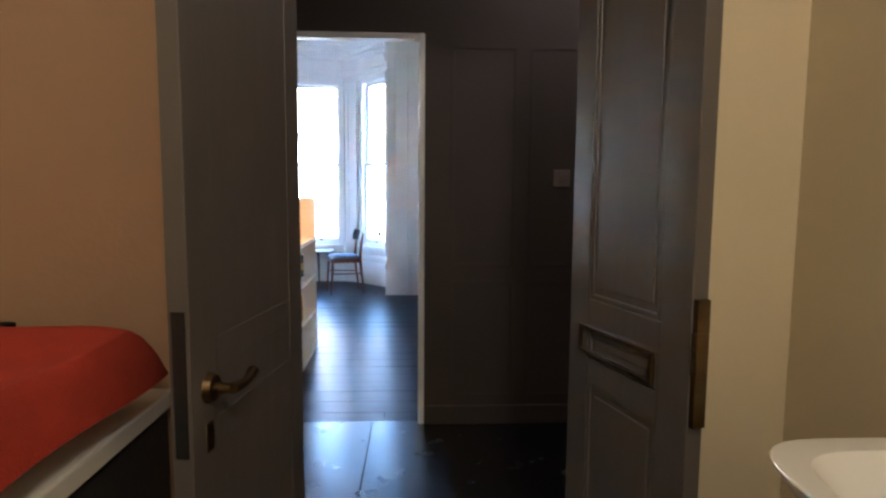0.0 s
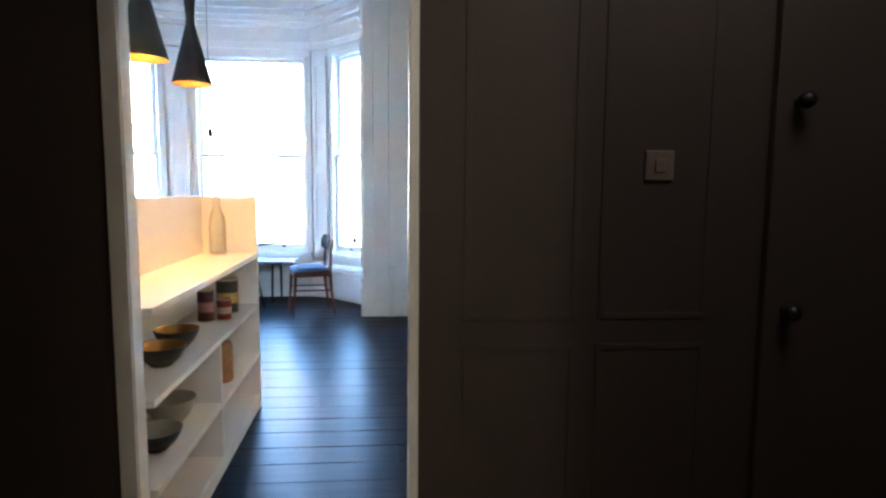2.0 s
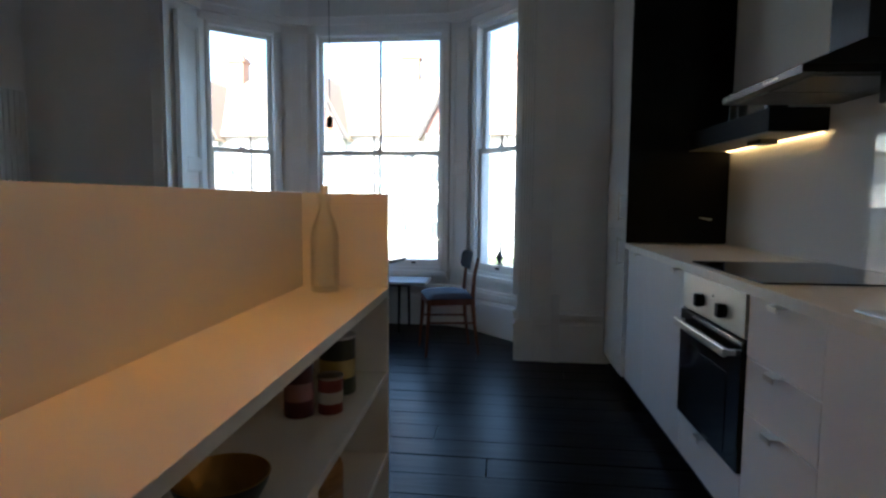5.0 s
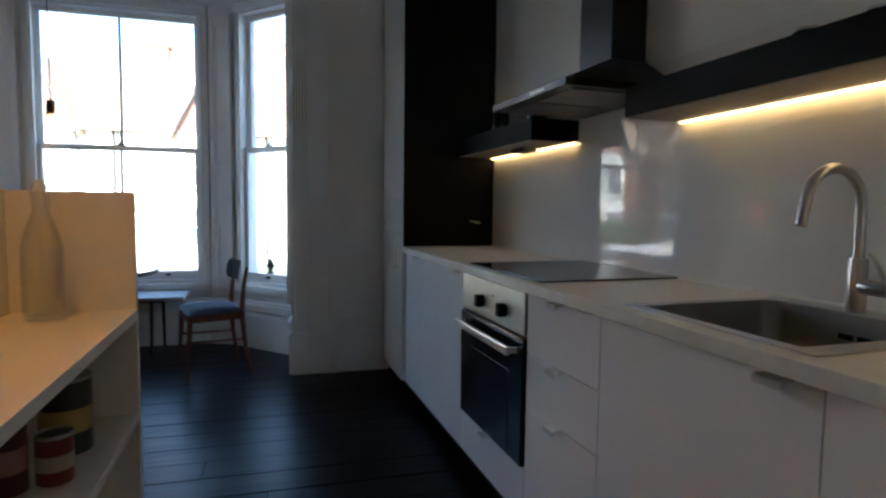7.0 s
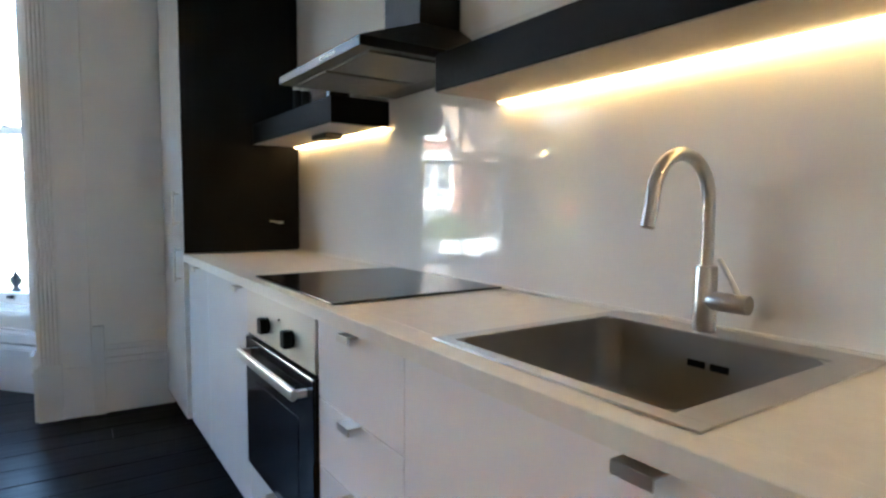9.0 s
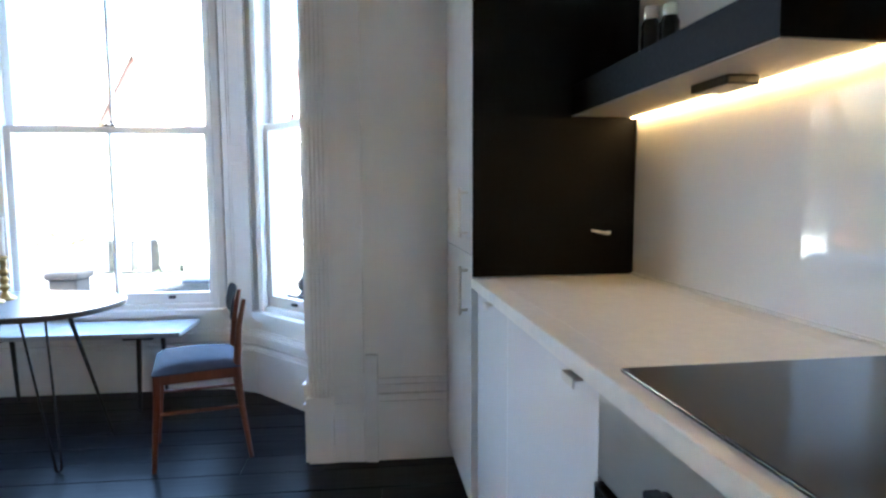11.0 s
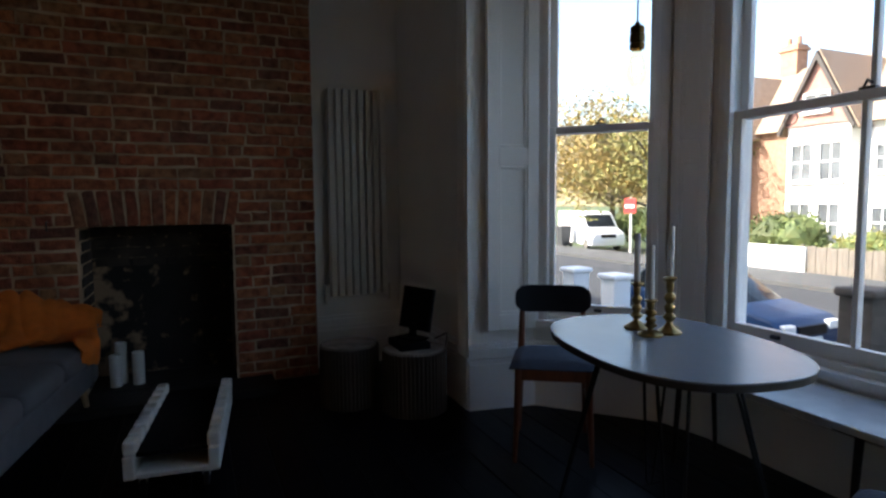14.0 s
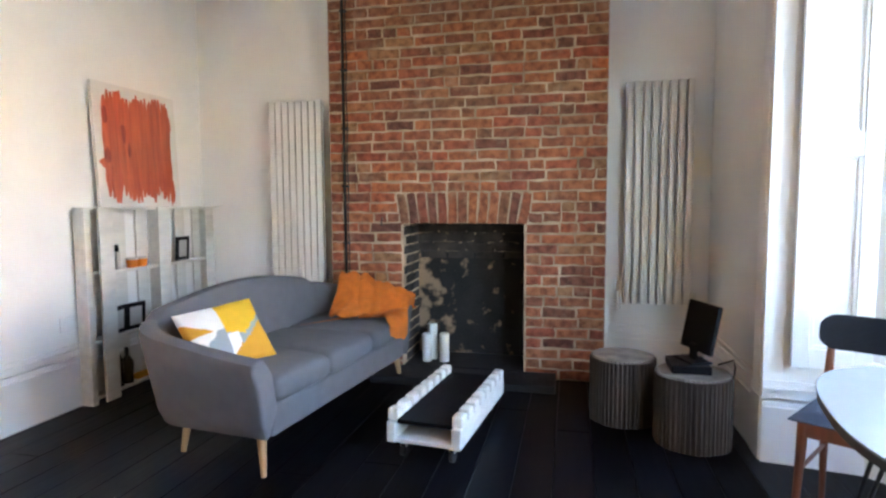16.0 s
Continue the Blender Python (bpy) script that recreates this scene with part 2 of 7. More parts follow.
# ---- structure ----
CEIL = 3.2
Y_HALL, Y_DOOR, Y_BACK, Y_PIER = 3.145, 3.20, 3.44, 6.985
Y_WEST = 7.155
X_KIT, X_ALC, X_CHIM = 1.356, -3.78, -3.60
DOOR_L, DOOR_R, DOOR_TOP = -0.262, 0.502, 1.958
BAY = [(0.158, 6.98), (0.21, 7.46), (-0.25, 7.955), (-0.46, 8.06), (-1.74, 8.06), (-1.99, 8.005), (-2.50, 7.53), (-2.57, 7.135)]

# the kitchen run stands two degrees askew to the room
KITCHEN_TURN = Matrix.Translation((0.78, 6.36, 0)) @ Matrix.Rotation(radians(2.0), 4, "Z") @ Matrix.Translation((-0.78, -6.36, 0))


def askew(x, y):
    p = KITCHEN_TURN @ Vector((x, y, 0))
    return (p.x, p.y)


def set_askew(before, turn):
    for ob in bpy.data.objects:
        if ob.parent is None and ob.name not in before:
            ob.matrix_basis = turn @ ob.matrix_basis


# room floor, under the boards, and the ceiling
structure("floor", prism([(X_ALC - 0.6, Y_HALL), (X_KIT + 0.45, Y_HALL), (X_KIT + 0.45, 8.3), (X_ALC - 0.6, 8.3)], -0.2, -0.028), sheet_black, "dark sub-floor below the painted boards")
structure("ceiling", box(X_ALC - 0.6, X_KIT + 0.45, Y_HALL + 0.006, 8.45, CEIL, CEIL + 0.15), wall_white, "white plaster ceiling of the main room")
structure("ceiling_hall", box(-2.0, 3.2, -1.5, Y_HALL + 0.004, 2.9, 3.05), wall_white, "white plaster ceiling of hall and washroom")

# wall between hall and room, with the doorway
bm = box(X_ALC - 0.6, -0.62, Y_HALL + 0.01, Y_BACK, 0, CEIL)
box(-0.62, DOOR_L - 0.03, Y_HALL + 0.01, Y_DOOR, 0, CEIL, 0, bm)
box(DOOR_R + 0.03, X_KIT + 0.45, Y_HALL + 0.01, Y_DOOR, 0, CEIL, 0, bm)
box(DOOR_L - 0.03, DOOR_R + 0.03, Y_HALL + 0.01, Y_DOOR, DOOR_TOP + 0.03, CEIL, 0, bm)
structure("wall_south", bm, wall_white, "white plaster wall with an open doorway")
bm = box(-2.0, DOOR_L - 0.03, Y_HALL, Y_HALL + 0.01, 0, 2.9)
box(DOOR_R + 0.03, 3.2, Y_HALL, Y_HALL + 0.01, 0, 2.9, 0, bm)
box(DOOR_L - 0.03, DOOR_R + 0.03, Y_HALL, Y_HALL + 0.01, DOOR_TOP + 0.03, 2.9, 0, bm)
structure("wall_hall_north", bm, hall_grey, "dark taupe painted hall wall")
# alcove and chimney side
structure("wall_alcove", box(X_ALC - 0.6, X_ALC, Y_BACK, 4.60, 0, CEIL), wall_white, "white plaster wall of the fireside alcove")
structure("wall_alcove_window_side", box(X_ALC - 0.6, X_ALC, 6.49, 7.45, 0, CEIL), wall_white, "white plaster wall of the fireside alcove")
structure("wall_pier_west", box(X_ALC, -2.575, Y_WEST, 7.45, 0, CEIL), wall_white, "white plaster wall beside the bay window")
structure("wall_pier_east", box(0.163, X_KIT, Y_PIER, 7.2, 0, CEIL), wall_white, "white plaster pier beside the bay window")

# bay: apron below the sills, head above, piers between the windows
SILL, HEAD = 0.50, 2.66
bm = bmesh.new()
ribbon(BAY, -0.02, -0.24, 0, CEIL, bm, (0, 2, 4, 6))
ribbon(BAY, -0.02, -0.24, 0, SILL, bm, (1, 3, 5))
ribbon(BAY, -0.02, -0.24, HEAD, CEIL, bm, (1, 3, 5))
for i in range(1, 7):
    v, fan = Vector(BAY[i]), []
    for a, c in ((BAY[i - 1], BAY[i]), (BAY[i], BAY[i + 1])):
        e = (Vector(c) - Vector(a)).normalized()
        fan.append(v + Vector((e.y, -e.x)) * 0.2)
    prism([v + (fan[0] + fan[1] - 2 * v) * 0.01, fan[0], fan[1]], SILL - 0.1, HEAD + 0.1, bm)
structure("wall_bay", bm, trim_white, "white panelled bay wall around three sash windows")
bm = bmesh.new()
for d, z0, z1 in ((0.02, 0, 0.24), (0.028, 0.24, 0.262), (0.016, 0.262, 0.285), (0.022, 0.30, 0.335), (0.03, 0.335, 0.352), (0.012, 0.352, 0.372)):
    ribbon(BAY, -0.03, d, z0, z1, bm)
structure("baseboard_bay", bm, trim_white, "tall moulded white skirting round the bay")
bm = bmesh.new()
for d, z0, z1 in ((0.05, SILL - 0.035, SILL), (0.03, SILL - 0.06, SILL - 0.035)):
    ribbon(BAY, -0.03, d, z0, z1, bm, (1, 3, 5))
structure("window_sill", bm, trim_white, "white painted window boards of the bay")
bm = bmesh.new()
for d, z0, z1 in ((0.03, 2.70, 2.76), (0.05, 2.76, 2.79), (0.02, 2.79, 2.92), (0.06, 2.92, 2.97), (0.10, 2.97, 3.02), (0.14, 3.02, 3.08), (0.18, 3.08, 3.2)):
    ribbon(BAY, -0.03, d, z0, z1, bm)
structure("cornice_bay", bm, trim_white, "stepped white plaster cornice over the bay")
# cornice of the room
ROOM = [askew(X_KIT, Y_DOOR), askew(X_KIT, Y_PIER), (0.158, Y_PIER)]
ROOM2 = [(-2.57, Y_WEST), (X_ALC, Y_WEST), (X_ALC, 6.52)]
ROOM3 = [(X_ALC, 4.58), (X_ALC, Y_BACK), (-0.62, Y_BACK)]
bm = bmesh.new()
for line in (ROOM, ROOM2, ROOM3):
    for d, z0, z1 in ((0.05, 3.0, 3.06), (0.10, 3.06, 3.12), (0.15, 3.12, 3.2)):
        ribbon(line, 0.001, d, z0, z1, bm)
structure("cornice", bm, trim_white, "white plaster cornice of the room")
bm = bmesh.new()
for line in ([(0.80, Y_PIER), (0.266, Y_PIER)], [(-2.70, Y_WEST), (X_ALC, Y_WEST), (X_ALC, 6.52)], [(X_ALC, 4.58), (X_ALC, Y_BACK), (-0.62, Y_BACK)]):
    for d, z0, z1 in ((0.022, 0, 0.25), (0.03, 0.25, 0.27), (0.018, 0.27, 0.30), (0.026, 0.31, 0.345), (0.012, 0.345, 0.37)):
        ribbon(line, 0.001, d, z0, z1, bm)
structure("baseboard", bm, trim_white, "tall moulded white skirting")
# reeded architraves at both edges of the bay
bm = bmesh.new()
for x0, x1, y in ((0.158, 0.262, Y_PIER), (-2.70, -2.57, Y_WEST)):
    box(x0, x1, y - 0.02, y - 0.001, 0, CEIL - 0.2, 0.003, bm)
    for k in range(5):
        xa = x0 + 0.008 + k * 0.018
        cyl((xa + 0.008, y - 0.02, 0.3), (xa + 0.008, y - 0.02, 2.95), 0.008, None, 8, bm)
    box(x0 - 0.004, x1 + 0.004, y - 0.03, y - 0.001, 0, 0.3, 0.004, bm)
structure("trim_bay", bm, trim_white, "reeded white architraves at the bay's edges")

# doorway lining and architraves
bm = bmesh.new()
for x0, x1 in ((DOOR_L - 0.03, DOOR_L), (DOOR_R, DOOR_R + 0.03)):
    box(x0, x1, Y_HALL - 0.004, Y_DOOR + 0.004, 0, DOOR_TOP + 0.03, 0.003, bm)
box(DOOR_L, DOOR_R, Y_HALL - 0.004, Y_DOOR + 0.004, DOOR_TOP, DOOR_TOP + 0.03, 0.003, bm)
for x0, x1 in ((DOOR_L - 0.10, DOOR_L - 0.03), (DOOR_R + 0.03, DOOR_R + 0.10)):
    box(x0, x1, Y_DOOR + 0.001, Y_DOOR + 0.012, 0, DOOR_TOP + 0.10, 0.003, bm)
box(DOOR_L - 0.05, DOOR_L - 0.002, Y_HALL - 0.012, Y_HALL - 0.0045, 0, DOOR_TOP + 0.05, 0.003, bm)
box(DOOR_R + 0.002, DOOR_R + 0.022, Y_HALL - 0.010, Y_HALL - 0.0045, 0, DOOR_TOP + 0.03, 0.003, bm)
structure("door_frame", bm, trim_white, "white painted lining of the doorway")

# hall: panelled wall face, far door, side walls
bm = bmesh.new()
for x0, x1, z0, z1 in ((0.68, 0.98, 0.85, 1.92), (1.08, 1.38, 0.85, 1.92), (0.68, 0.98, 0.16, 0.74), (1.08, 1.38, 0.16, 0.74)):
    for a, c, e, f in ((x0, x1, z1, z1 + 0.018), (x0, x1, z0 - 0.018, z0), (x0 - 0.018, x0, z0 - 0.018, z1 + 0.018), (x1, x1 + 0.018, z0 - 0.018, z1 + 0.018)):
        box(a, c, Y_HALL - 0.0035, Y_HALL - 0.0005, e, f, 0.001, bm)
box(DOOR_R + 0.04, 1.62, Y_HALL - 0.018, Y_HALL - 0.0005, 0, 0.10, 0.004, bm)
structure("trim_hall", bm, hall_grey, "dark taupe panel mouldings on the hall wall")
bm = box(-2.0, -1.9, 1.72, Y_HALL, 0, 2.9)
box(2.6, 2.7, 1.72, Y_HALL, 0, 2.9, 0, bm)
structure("wall_hall_ends", bm, hall_grey, "dark taupe end walls of the hall")
far_door = thing("door_3", "closed dark taupe hall door with dark knobs", "door", (2.0, Y_HALL, 0), "", "structure")
part("leaf", box(1.56, 2.36, Y_HALL - 0.03, Y_HALL - 0.001, 0.005, 2.0, 0.004), hall_grey, far_door)
for z in (0.86, 1.47):
    bm = cyl((1.62, Y_HALL - 0.03, z), (1.62, Y_HALL - 0.06, z), 0.010, None, 12)
    own = bmesh.new()
    bmesh.ops.create_uvsphere(own, u_segments=14, v_segments=8, radius=0.026)
    merge(own, bm, Matrix.Translation((1.62, Y_HALL - 0.072, z)))
    part("door_knob", bm, dark_steel, far_door, "dark round knob", True)
# partition between washroom and hall, opening for the pair of doors
OPEN_L, OPEN_R, Y_WASH = 0.15, 0.93, 1.64
bm = box(-2.0, OPEN_L, Y_WASH + 0.03, Y_WASH + 0.22, 0, 2.9)
box(OPEN_R, 2.7, Y_WASH + 0.03, Y_WASH + 0.05, 0, 2.9, 0, bm)
box(OPEN_L, OPEN_R, Y_WASH + 0.03, Y_WASH + 0.05, 2.08, 2.9, 0, bm)
structure("wall_hall_south", bm, hall_grey, "dark taupe hall partition")
structure("wall_washroom_west", box(-1.1, OPEN_L - 0.03, Y_WASH, Y_WASH + 0.03, 0, 2.9), terracotta, "warm tan plaster wall of the washroom")
bm = box(OPEN_R + 0.03, 1.46, Y_WASH, Y_WASH + 0.03, 0, 2.9)
box(1.46, 1.56, -1.4, Y_WASH + 0.06, 0, 2.9, 0, bm)
structure("wall_washroom_east", bm, cream, "cream painted washroom walls")
bm = box(-1.2, -1.1, -1.4, Y_WASH + 0.06, 0, 2.9)
box(-1.2, 1.56, -1.5, -1.4, 0, 2.9, 0, bm)
structure("wall_washroom_rear", bm, cream, "cream painted washroom walls")
bm = bmesh.new()
for x0, x1 in ((OPEN_L - 0.03, OPEN_L + 0.005), (OPEN_R - 0.005, OPEN_R + 0.03)):
    box(x0, x1, Y_WASH - 0.01, Y_WASH + 0.055, 0, 2.1, 0.003, bm)
box(OPEN_L, OPEN_R, Y_WASH - 0.01, Y_WASH + 0.055, 2.06, 2.1, 0.003, bm)
structure("door_frame_washroom", bm, door_grey, "grey painted frame of the pair of doors")
structure("floor_hall", box(-2.0, 2.7, -1.5, Y_HALL, -0.2, -0.012), sheet_black, "black floor base of hall and washroom")


def door_leaf(name, hinge, edge, handle_side, label, flush=False):
    """A panelled leaf from its hinge to its lock edge; handle_side: +1 or -1 along the leaf's normal."""
    h, e = Vector(hinge), Vector(edge)
    w = (e - h).length
    ang = math.degrees(math.atan2(e.y - h.y, e.x - h.x))
    leaf = thing(name, label, "door", (0, 0, 0), "", "structure")
    t = 0.036
    st = 0.085
    bm = bmesh.new()
    for x0, x1, z0, z1 in ((0, st, 0.008, 2.04), (w - st, w, 0.008, 2.04), (st, w - st, 0.008, 0.2), (st, w - st, 0.76, 0.82), (st, w - st, 0.90, 0.96), (st, w - st, 1.92, 2.04)):
        box(x0, x1, -t / 2, t / 2, z0, z1, 0.002, bm)
    part("leaf_frame", bm, door_grey, leaf)
    for z0, z1 in ((0.2, 0.76), (0.82, 0.90), (0.96, 1.92)):
        bm = box(st, w - st, -0.012, 0.012, z0, z1)
        box(st + 0.03, w - st - 0.03, -0.0145, 0.0145, z0 + 0.03, z1 - 0.03, 0.002, bm)
        for s in (-1, 1):
            y0, y1 = sorted((s * 0.010, s * (t / 2 - 0.001)))
            for a, c, f, g in ((st, st + 0.014, z0, z1), (w - st - 0.014, w - st, z0, z1), (st + 0.014, w - st - 0.014, z0, z0 + 0.014), (st + 0.014, w - st - 0.014, z1 - 0.014, z1)):
                box(a, c, y0, y1, f, g, 0.003, bm)
        if flush:
            bm = box(st, w - st, -0.0165, 0.0165, z0, z1)
        part("door_panel", bm, door_grey, leaf)
    leaf.matrix_basis = pose(h.x, h.y, 0, 0, 0, ang)
    return leaf, w, t


def lever_handle(leaf, w, t, s):
    bm = cyl((w - 0.055, s * t / 2, 0.88), (w - 0.055, s * (t / 2 + 0.012), 0.88), 0.026, 0.022, 24)
    cyl((w - 0.055, s * (t / 2 + 0.01), 0.88), (w - 0.055, s * (t / 2 + 0.042), 0.88), 0.009, None, 12, bm)
    tube([(w - 0.055, s * (t / 2 + 0.042), 0.88), (w - 0.085, s * (t / 2 + 0.046), 0.879), (w - 0.115, s * (t / 2 + 0.042), 0.877), (w - 0.15, s * (t / 2 + 0.036), 0.880)], [0.010, 0.008, 0.008, 0.011], 10, bm)
    ob = part("door_handle", bm, tarnished, leaf, "aged brass lever handle", True)
    ob.matrix_parent_inverse = Matrix()
    bm = box(w - 0.067, w - 0.043, s * t / 2 - 0.002, s * t / 2 + 0.002, 0.77, 0.82, 0.001)
    ob = part("keyhole_plate", bm, tarnished, leaf, "brass keyhole cover")
    ob.matrix_parent_inverse = Matrix()
    bm = box(w - 0.001, w + 0.003, -0.011, 0.011, 0.78, 1.02, 0.001)
    ob = part("lock_plate", bm, dark_steel, leaf, "dark metal lock faceplate")
    ob.matrix_parent_inverse = Matrix()


leaf_a, wa, ta = door_leaf("door_1", (0.186, 1.64), (0.112, 1.12), 1, "open grey panelled door with a brass lever handle", True)
lever_handle(leaf_a, wa, ta, 1)
leaf_b, wb, tb = door_leaf("door_2", (0.896, 1.64), (1.003, 1.221), 1, "open grey panelled door leaf with a brass lock keep")
ob = part("top_bolt", cyl((wb - 0.03, -0.026, 1.95), (wb - 0.03, -0.026, 2.03), 0.008, None, 12), dark_steel, leaf_b, "small dark bolt")
ob.matrix_parent_inverse = Matrix()
ob = part("lock_keep", merge(box(wb - 0.004, wb + 0.012, -0.014, 0.014, 0.78, 1.02, 0.002), box(wb + 0.002, wb + 0.02, -0.02, 0.004, 0.88, 0.96, 0.003)), tarnished, leaf_b, "worn brass lock keep")
ob.matrix_parent_inverse = Matrix()

bm = bmesh.new()
lx0, lx1, lz0, lz1 = 0.05, wb - 0.10, 0.825, 0.895
for a, c, e, f in ((lx0, lx1, lz1 - 0.010, lz1), (lx0, lx1, lz0, lz0 + 0.010), (lx0, lx0 + 0.012, lz0 + 0.010, lz1 - 0.010), (lx1 - 0.012, lx1, lz0 + 0.010, lz1 - 0.010)):
    box(a, c, -tb / 2 - 0.006, -tb / 2 + 0.004, e, f, 0.002, bm)
ob = part("letter_frame", bm, tarnished, leaf_b, "tarnished brass frame")
ob.matrix_parent_inverse = Matrix()

# light switch on the hall wall
switch_mat = mat("cream_switch_plate", (0.24, 0.19, 0.16), 0.4, metal=0.0, var=0.1, bump=0.02)
sw = thing("light_switch", "cream plastic light switch on the dark hall wall", "switch", (1.229, Y_HALL, 1.285))
part("plate", box(1.186, 1.272, Y_HALL - 0.009, Y_HALL, 1.242, 1.328, 0.003), switch_mat, sw)
part("rocker", box(1.214, 1.244, Y_HALL - 0.014, Y_HALL - 0.009, 1.267, 1.303, 0.002), switch_mat, sw)


# sash windows
def sash_window(name, p, q, bars, label):
    """p, q: ends of the opening on the wall line, seen from inside from left to right."""
    p, q = Vector(p), Vector(q)
    w = (q - p).length
    ang = math.degrees(math.atan2(q.y - p.y, q.x - p.x))
    win = thing(name, label, "window", (0, 0, 0), "bay windows", "structure")
    fr = 0.062
    z0, z1, zm = SILL, HEAD, 1.565
    bm = bmesh.new()
    for a, c, e, f in ((0, fr, z0, z1), (w - fr, w, z0, z1), (fr, w - fr, z1 - 0.05, z1), (fr, w - fr, z0, z0 + 0.03)):
        box(a, c, 0.0, 0.16, e, f, 0.004, bm)
    for a, c in ((fr - 0.02, fr + 0.012), (w - fr - 0.012, w - fr + 0.02)):
        box(a, c, -0.012, 0.02, z0, z1, 0.005, bm)
    box(0, w, -0.015, 0.0, z1 - 0.03, z1 + 0.04, 0.005, bm)
    part("window_frame", bm, trim_white, win)
    s = 0.042
    for lower in (True, False):
        a, c = (z0 + 0.03, zm + 0.02) if lower else (zm - 0.02, z1 - 0.05)
        y0, y1 = (0.03, 0.065) if lower else (0.072, 0.107)
        bot = 0.065 if lower else 0.04
        top = 0.04
        bm = bmesh.new()
        for x0, x1, e, f in ((fr, fr + s, a, c), (w - fr - s, w - fr, a, c), (fr + s, w - fr - s, a, a + bot), (fr + s, w - fr - s, c - top, c)):
            box(x0, x1, y0, y1, e, f, 0.004, bm)
        if bars:
            box(w / 2 - 0.011, w / 2 + 0.011, y0, y1, a + bot, c - top, 0.004, bm)
        sash = part("lower_sash" if lower else "upper_sash", bm, trim_white, win)
        pieces = ((fr + s, w / 2 - 0.011), (w / 2 + 0.011, w - fr - s)) if bars else ((fr + s, w - fr - s),)
        for x0, x1 in pieces:
            pane = part("pane", box(x0, x1, (y0 + y1) / 2 - 0.002, (y0 + y1) / 2 + 0.002, a + bot, c - top), pane_mat, sash)
            pane.visible_shadow = False
    bm = box(w / 2 - 0.03, w / 2 + 0.03, 0.035, 0.065, zm + 0.02, zm + 0.032, 0.003)
    tube([(w / 2 - 0.02, 0.05, zm + 0.03), (w / 2, 0.04, zm + 0.055), (w / 2 + 0.022, 0.035, zm + 0.04)], 0.006, 8, bm)
    part("sash_catch", bm, dark_steel, win, "dark metal sash catch")
    for x in ((w * 0.25, w * 0.75) if bars else (w / 2,)):
        ring = [(x + 0.03 * math.cos(a), 0.066 + 0.006 * math.sin(a), zm - 0.045 + 0.03 * math.sin(a)) for a in [math.pi * 2 * k / 16 for k in range(17)]]
        part("sash_pull", tube(ring, 0.003, 6), dark_steel, win, "thin ring pull under the meeting rail")
        part("sash_lift", box(x - 0.02, x + 0.02, 0.012, 0.03, z0 + 0.06, z0 + 0.078, 0.003), dark_steel, win, "dark metal sash lift")
    win.matrix_basis = pose(p.x, p.y, 0, 0, 0, ang)
    return win


sash_window("window_1", BAY[6], BAY[5], False, "tall white sash window in the bay's west side")
sash_window("window_2", BAY[4], BAY[3], True, "wide white sash window with a central glazing bar")
sash_window("window_3", BAY[2], BAY[1], False, "tall white sash window in the bay's east side")


# folded shutters and pier panels
def panel_leaf(name, p, q, z0, z1, split, d, label, gap=True):
    p, q = Vector(p), Vector(q)
    w = (q - p).length
    ang = math.degrees(math.atan2(q.y - p.y, q.x - p.x))
    leaf = thing(name, label, "shutter", (0, 0, 0), "window shutters", "structure")
    st = min(0.075, w * 0.22)
    bm = bmesh.new()
    for a, c, e, f in ((0, st, z0, z1), (w - st, w, z0, z1), (st, w - st, z0, z0 + 0.09), (st, w - st, split - 0.05, split + 0.05), (st, w - st, z1 - 0.09, z1)):
        box(a, c, -d, 0.0, e, f, 0.003, bm)
    part("leaf_frame", bm, trim_white, leaf)
    for e, f in ((z0 + 0.09, split - 0.05), (split + 0.05, z1 - 0.09)):
        bm = box(st, w - st, -d * 0.55, 0.0, e, f)
        m = 0.016
        for a, c, g, h in ((st, st + m, e, f), (w - st - m, w - st, e, f), (st + m, w - st - m, e, e + m), (st + m, w - st - m, f - m, f)):
            box(a, c, -d * 0.85, -d * 0.5, g, h, 0.004, bm)
        part("shutter_panel", bm, trim_white, leaf)
    leaf.matrix_basis = pose(p.x, p.y, 0, 0, 0, ang)
    return leaf


def along(a, b, t):
    return Vector(a).lerp(Vector(b), t)


panel_leaf("shutter", along(BAY[7], BAY[6], 0.26), along(BAY[7], BAY[6], 1.0), 0.455, 2.62, 1.42, 0.045, "folded white panelled window shutter")
panel_leaf("shutter", along(BAY[1], BAY[0], 0.0), along(BAY[1], BAY[0], 0.74), 0.455, 2.62, 1.42, 0.045, "folded white panelled window shutter")
panel_leaf("pier_panel", along(BAY[5], BAY[4], 0.12), along(BAY[5], BAY[4], 0.88), 0.455, 2.62, 1.42, 0.02, "white panelled strip between the sash windows")
panel_leaf("pier_panel", along(BAY[3], BAY[2], 0.12), along(BAY[3], BAY[2], 0.88), 0.455, 2.62, 1.42, 0.02, "white panelled strip between the sash windows")

# ---- kitchen ----
before_kitchen = {ob.name for ob in bpy.data.objects}
structure("wall_kitchen", box(X_KIT, X_KIT + 0.2, Y_DOOR - 0.02, 7.3, 0, CEIL), wall_white, "off-white plaster wall behind the kitchen run")
XF = 0.80


def handle_pull(parent, y, z, w=0.056):
    bm = box(XF - 0.032, XF + 0.004, y - w / 2, y + w / 2, z - 0.003, z + 0.001, 0.001)
    box(XF - 0.032, XF - 0.028, y - w / 2, y + w / 2, z - 0.016, z + 0.001, 0.001, bm)
    return part("handle", bm, steel, parent, "small brushed steel edge pull")


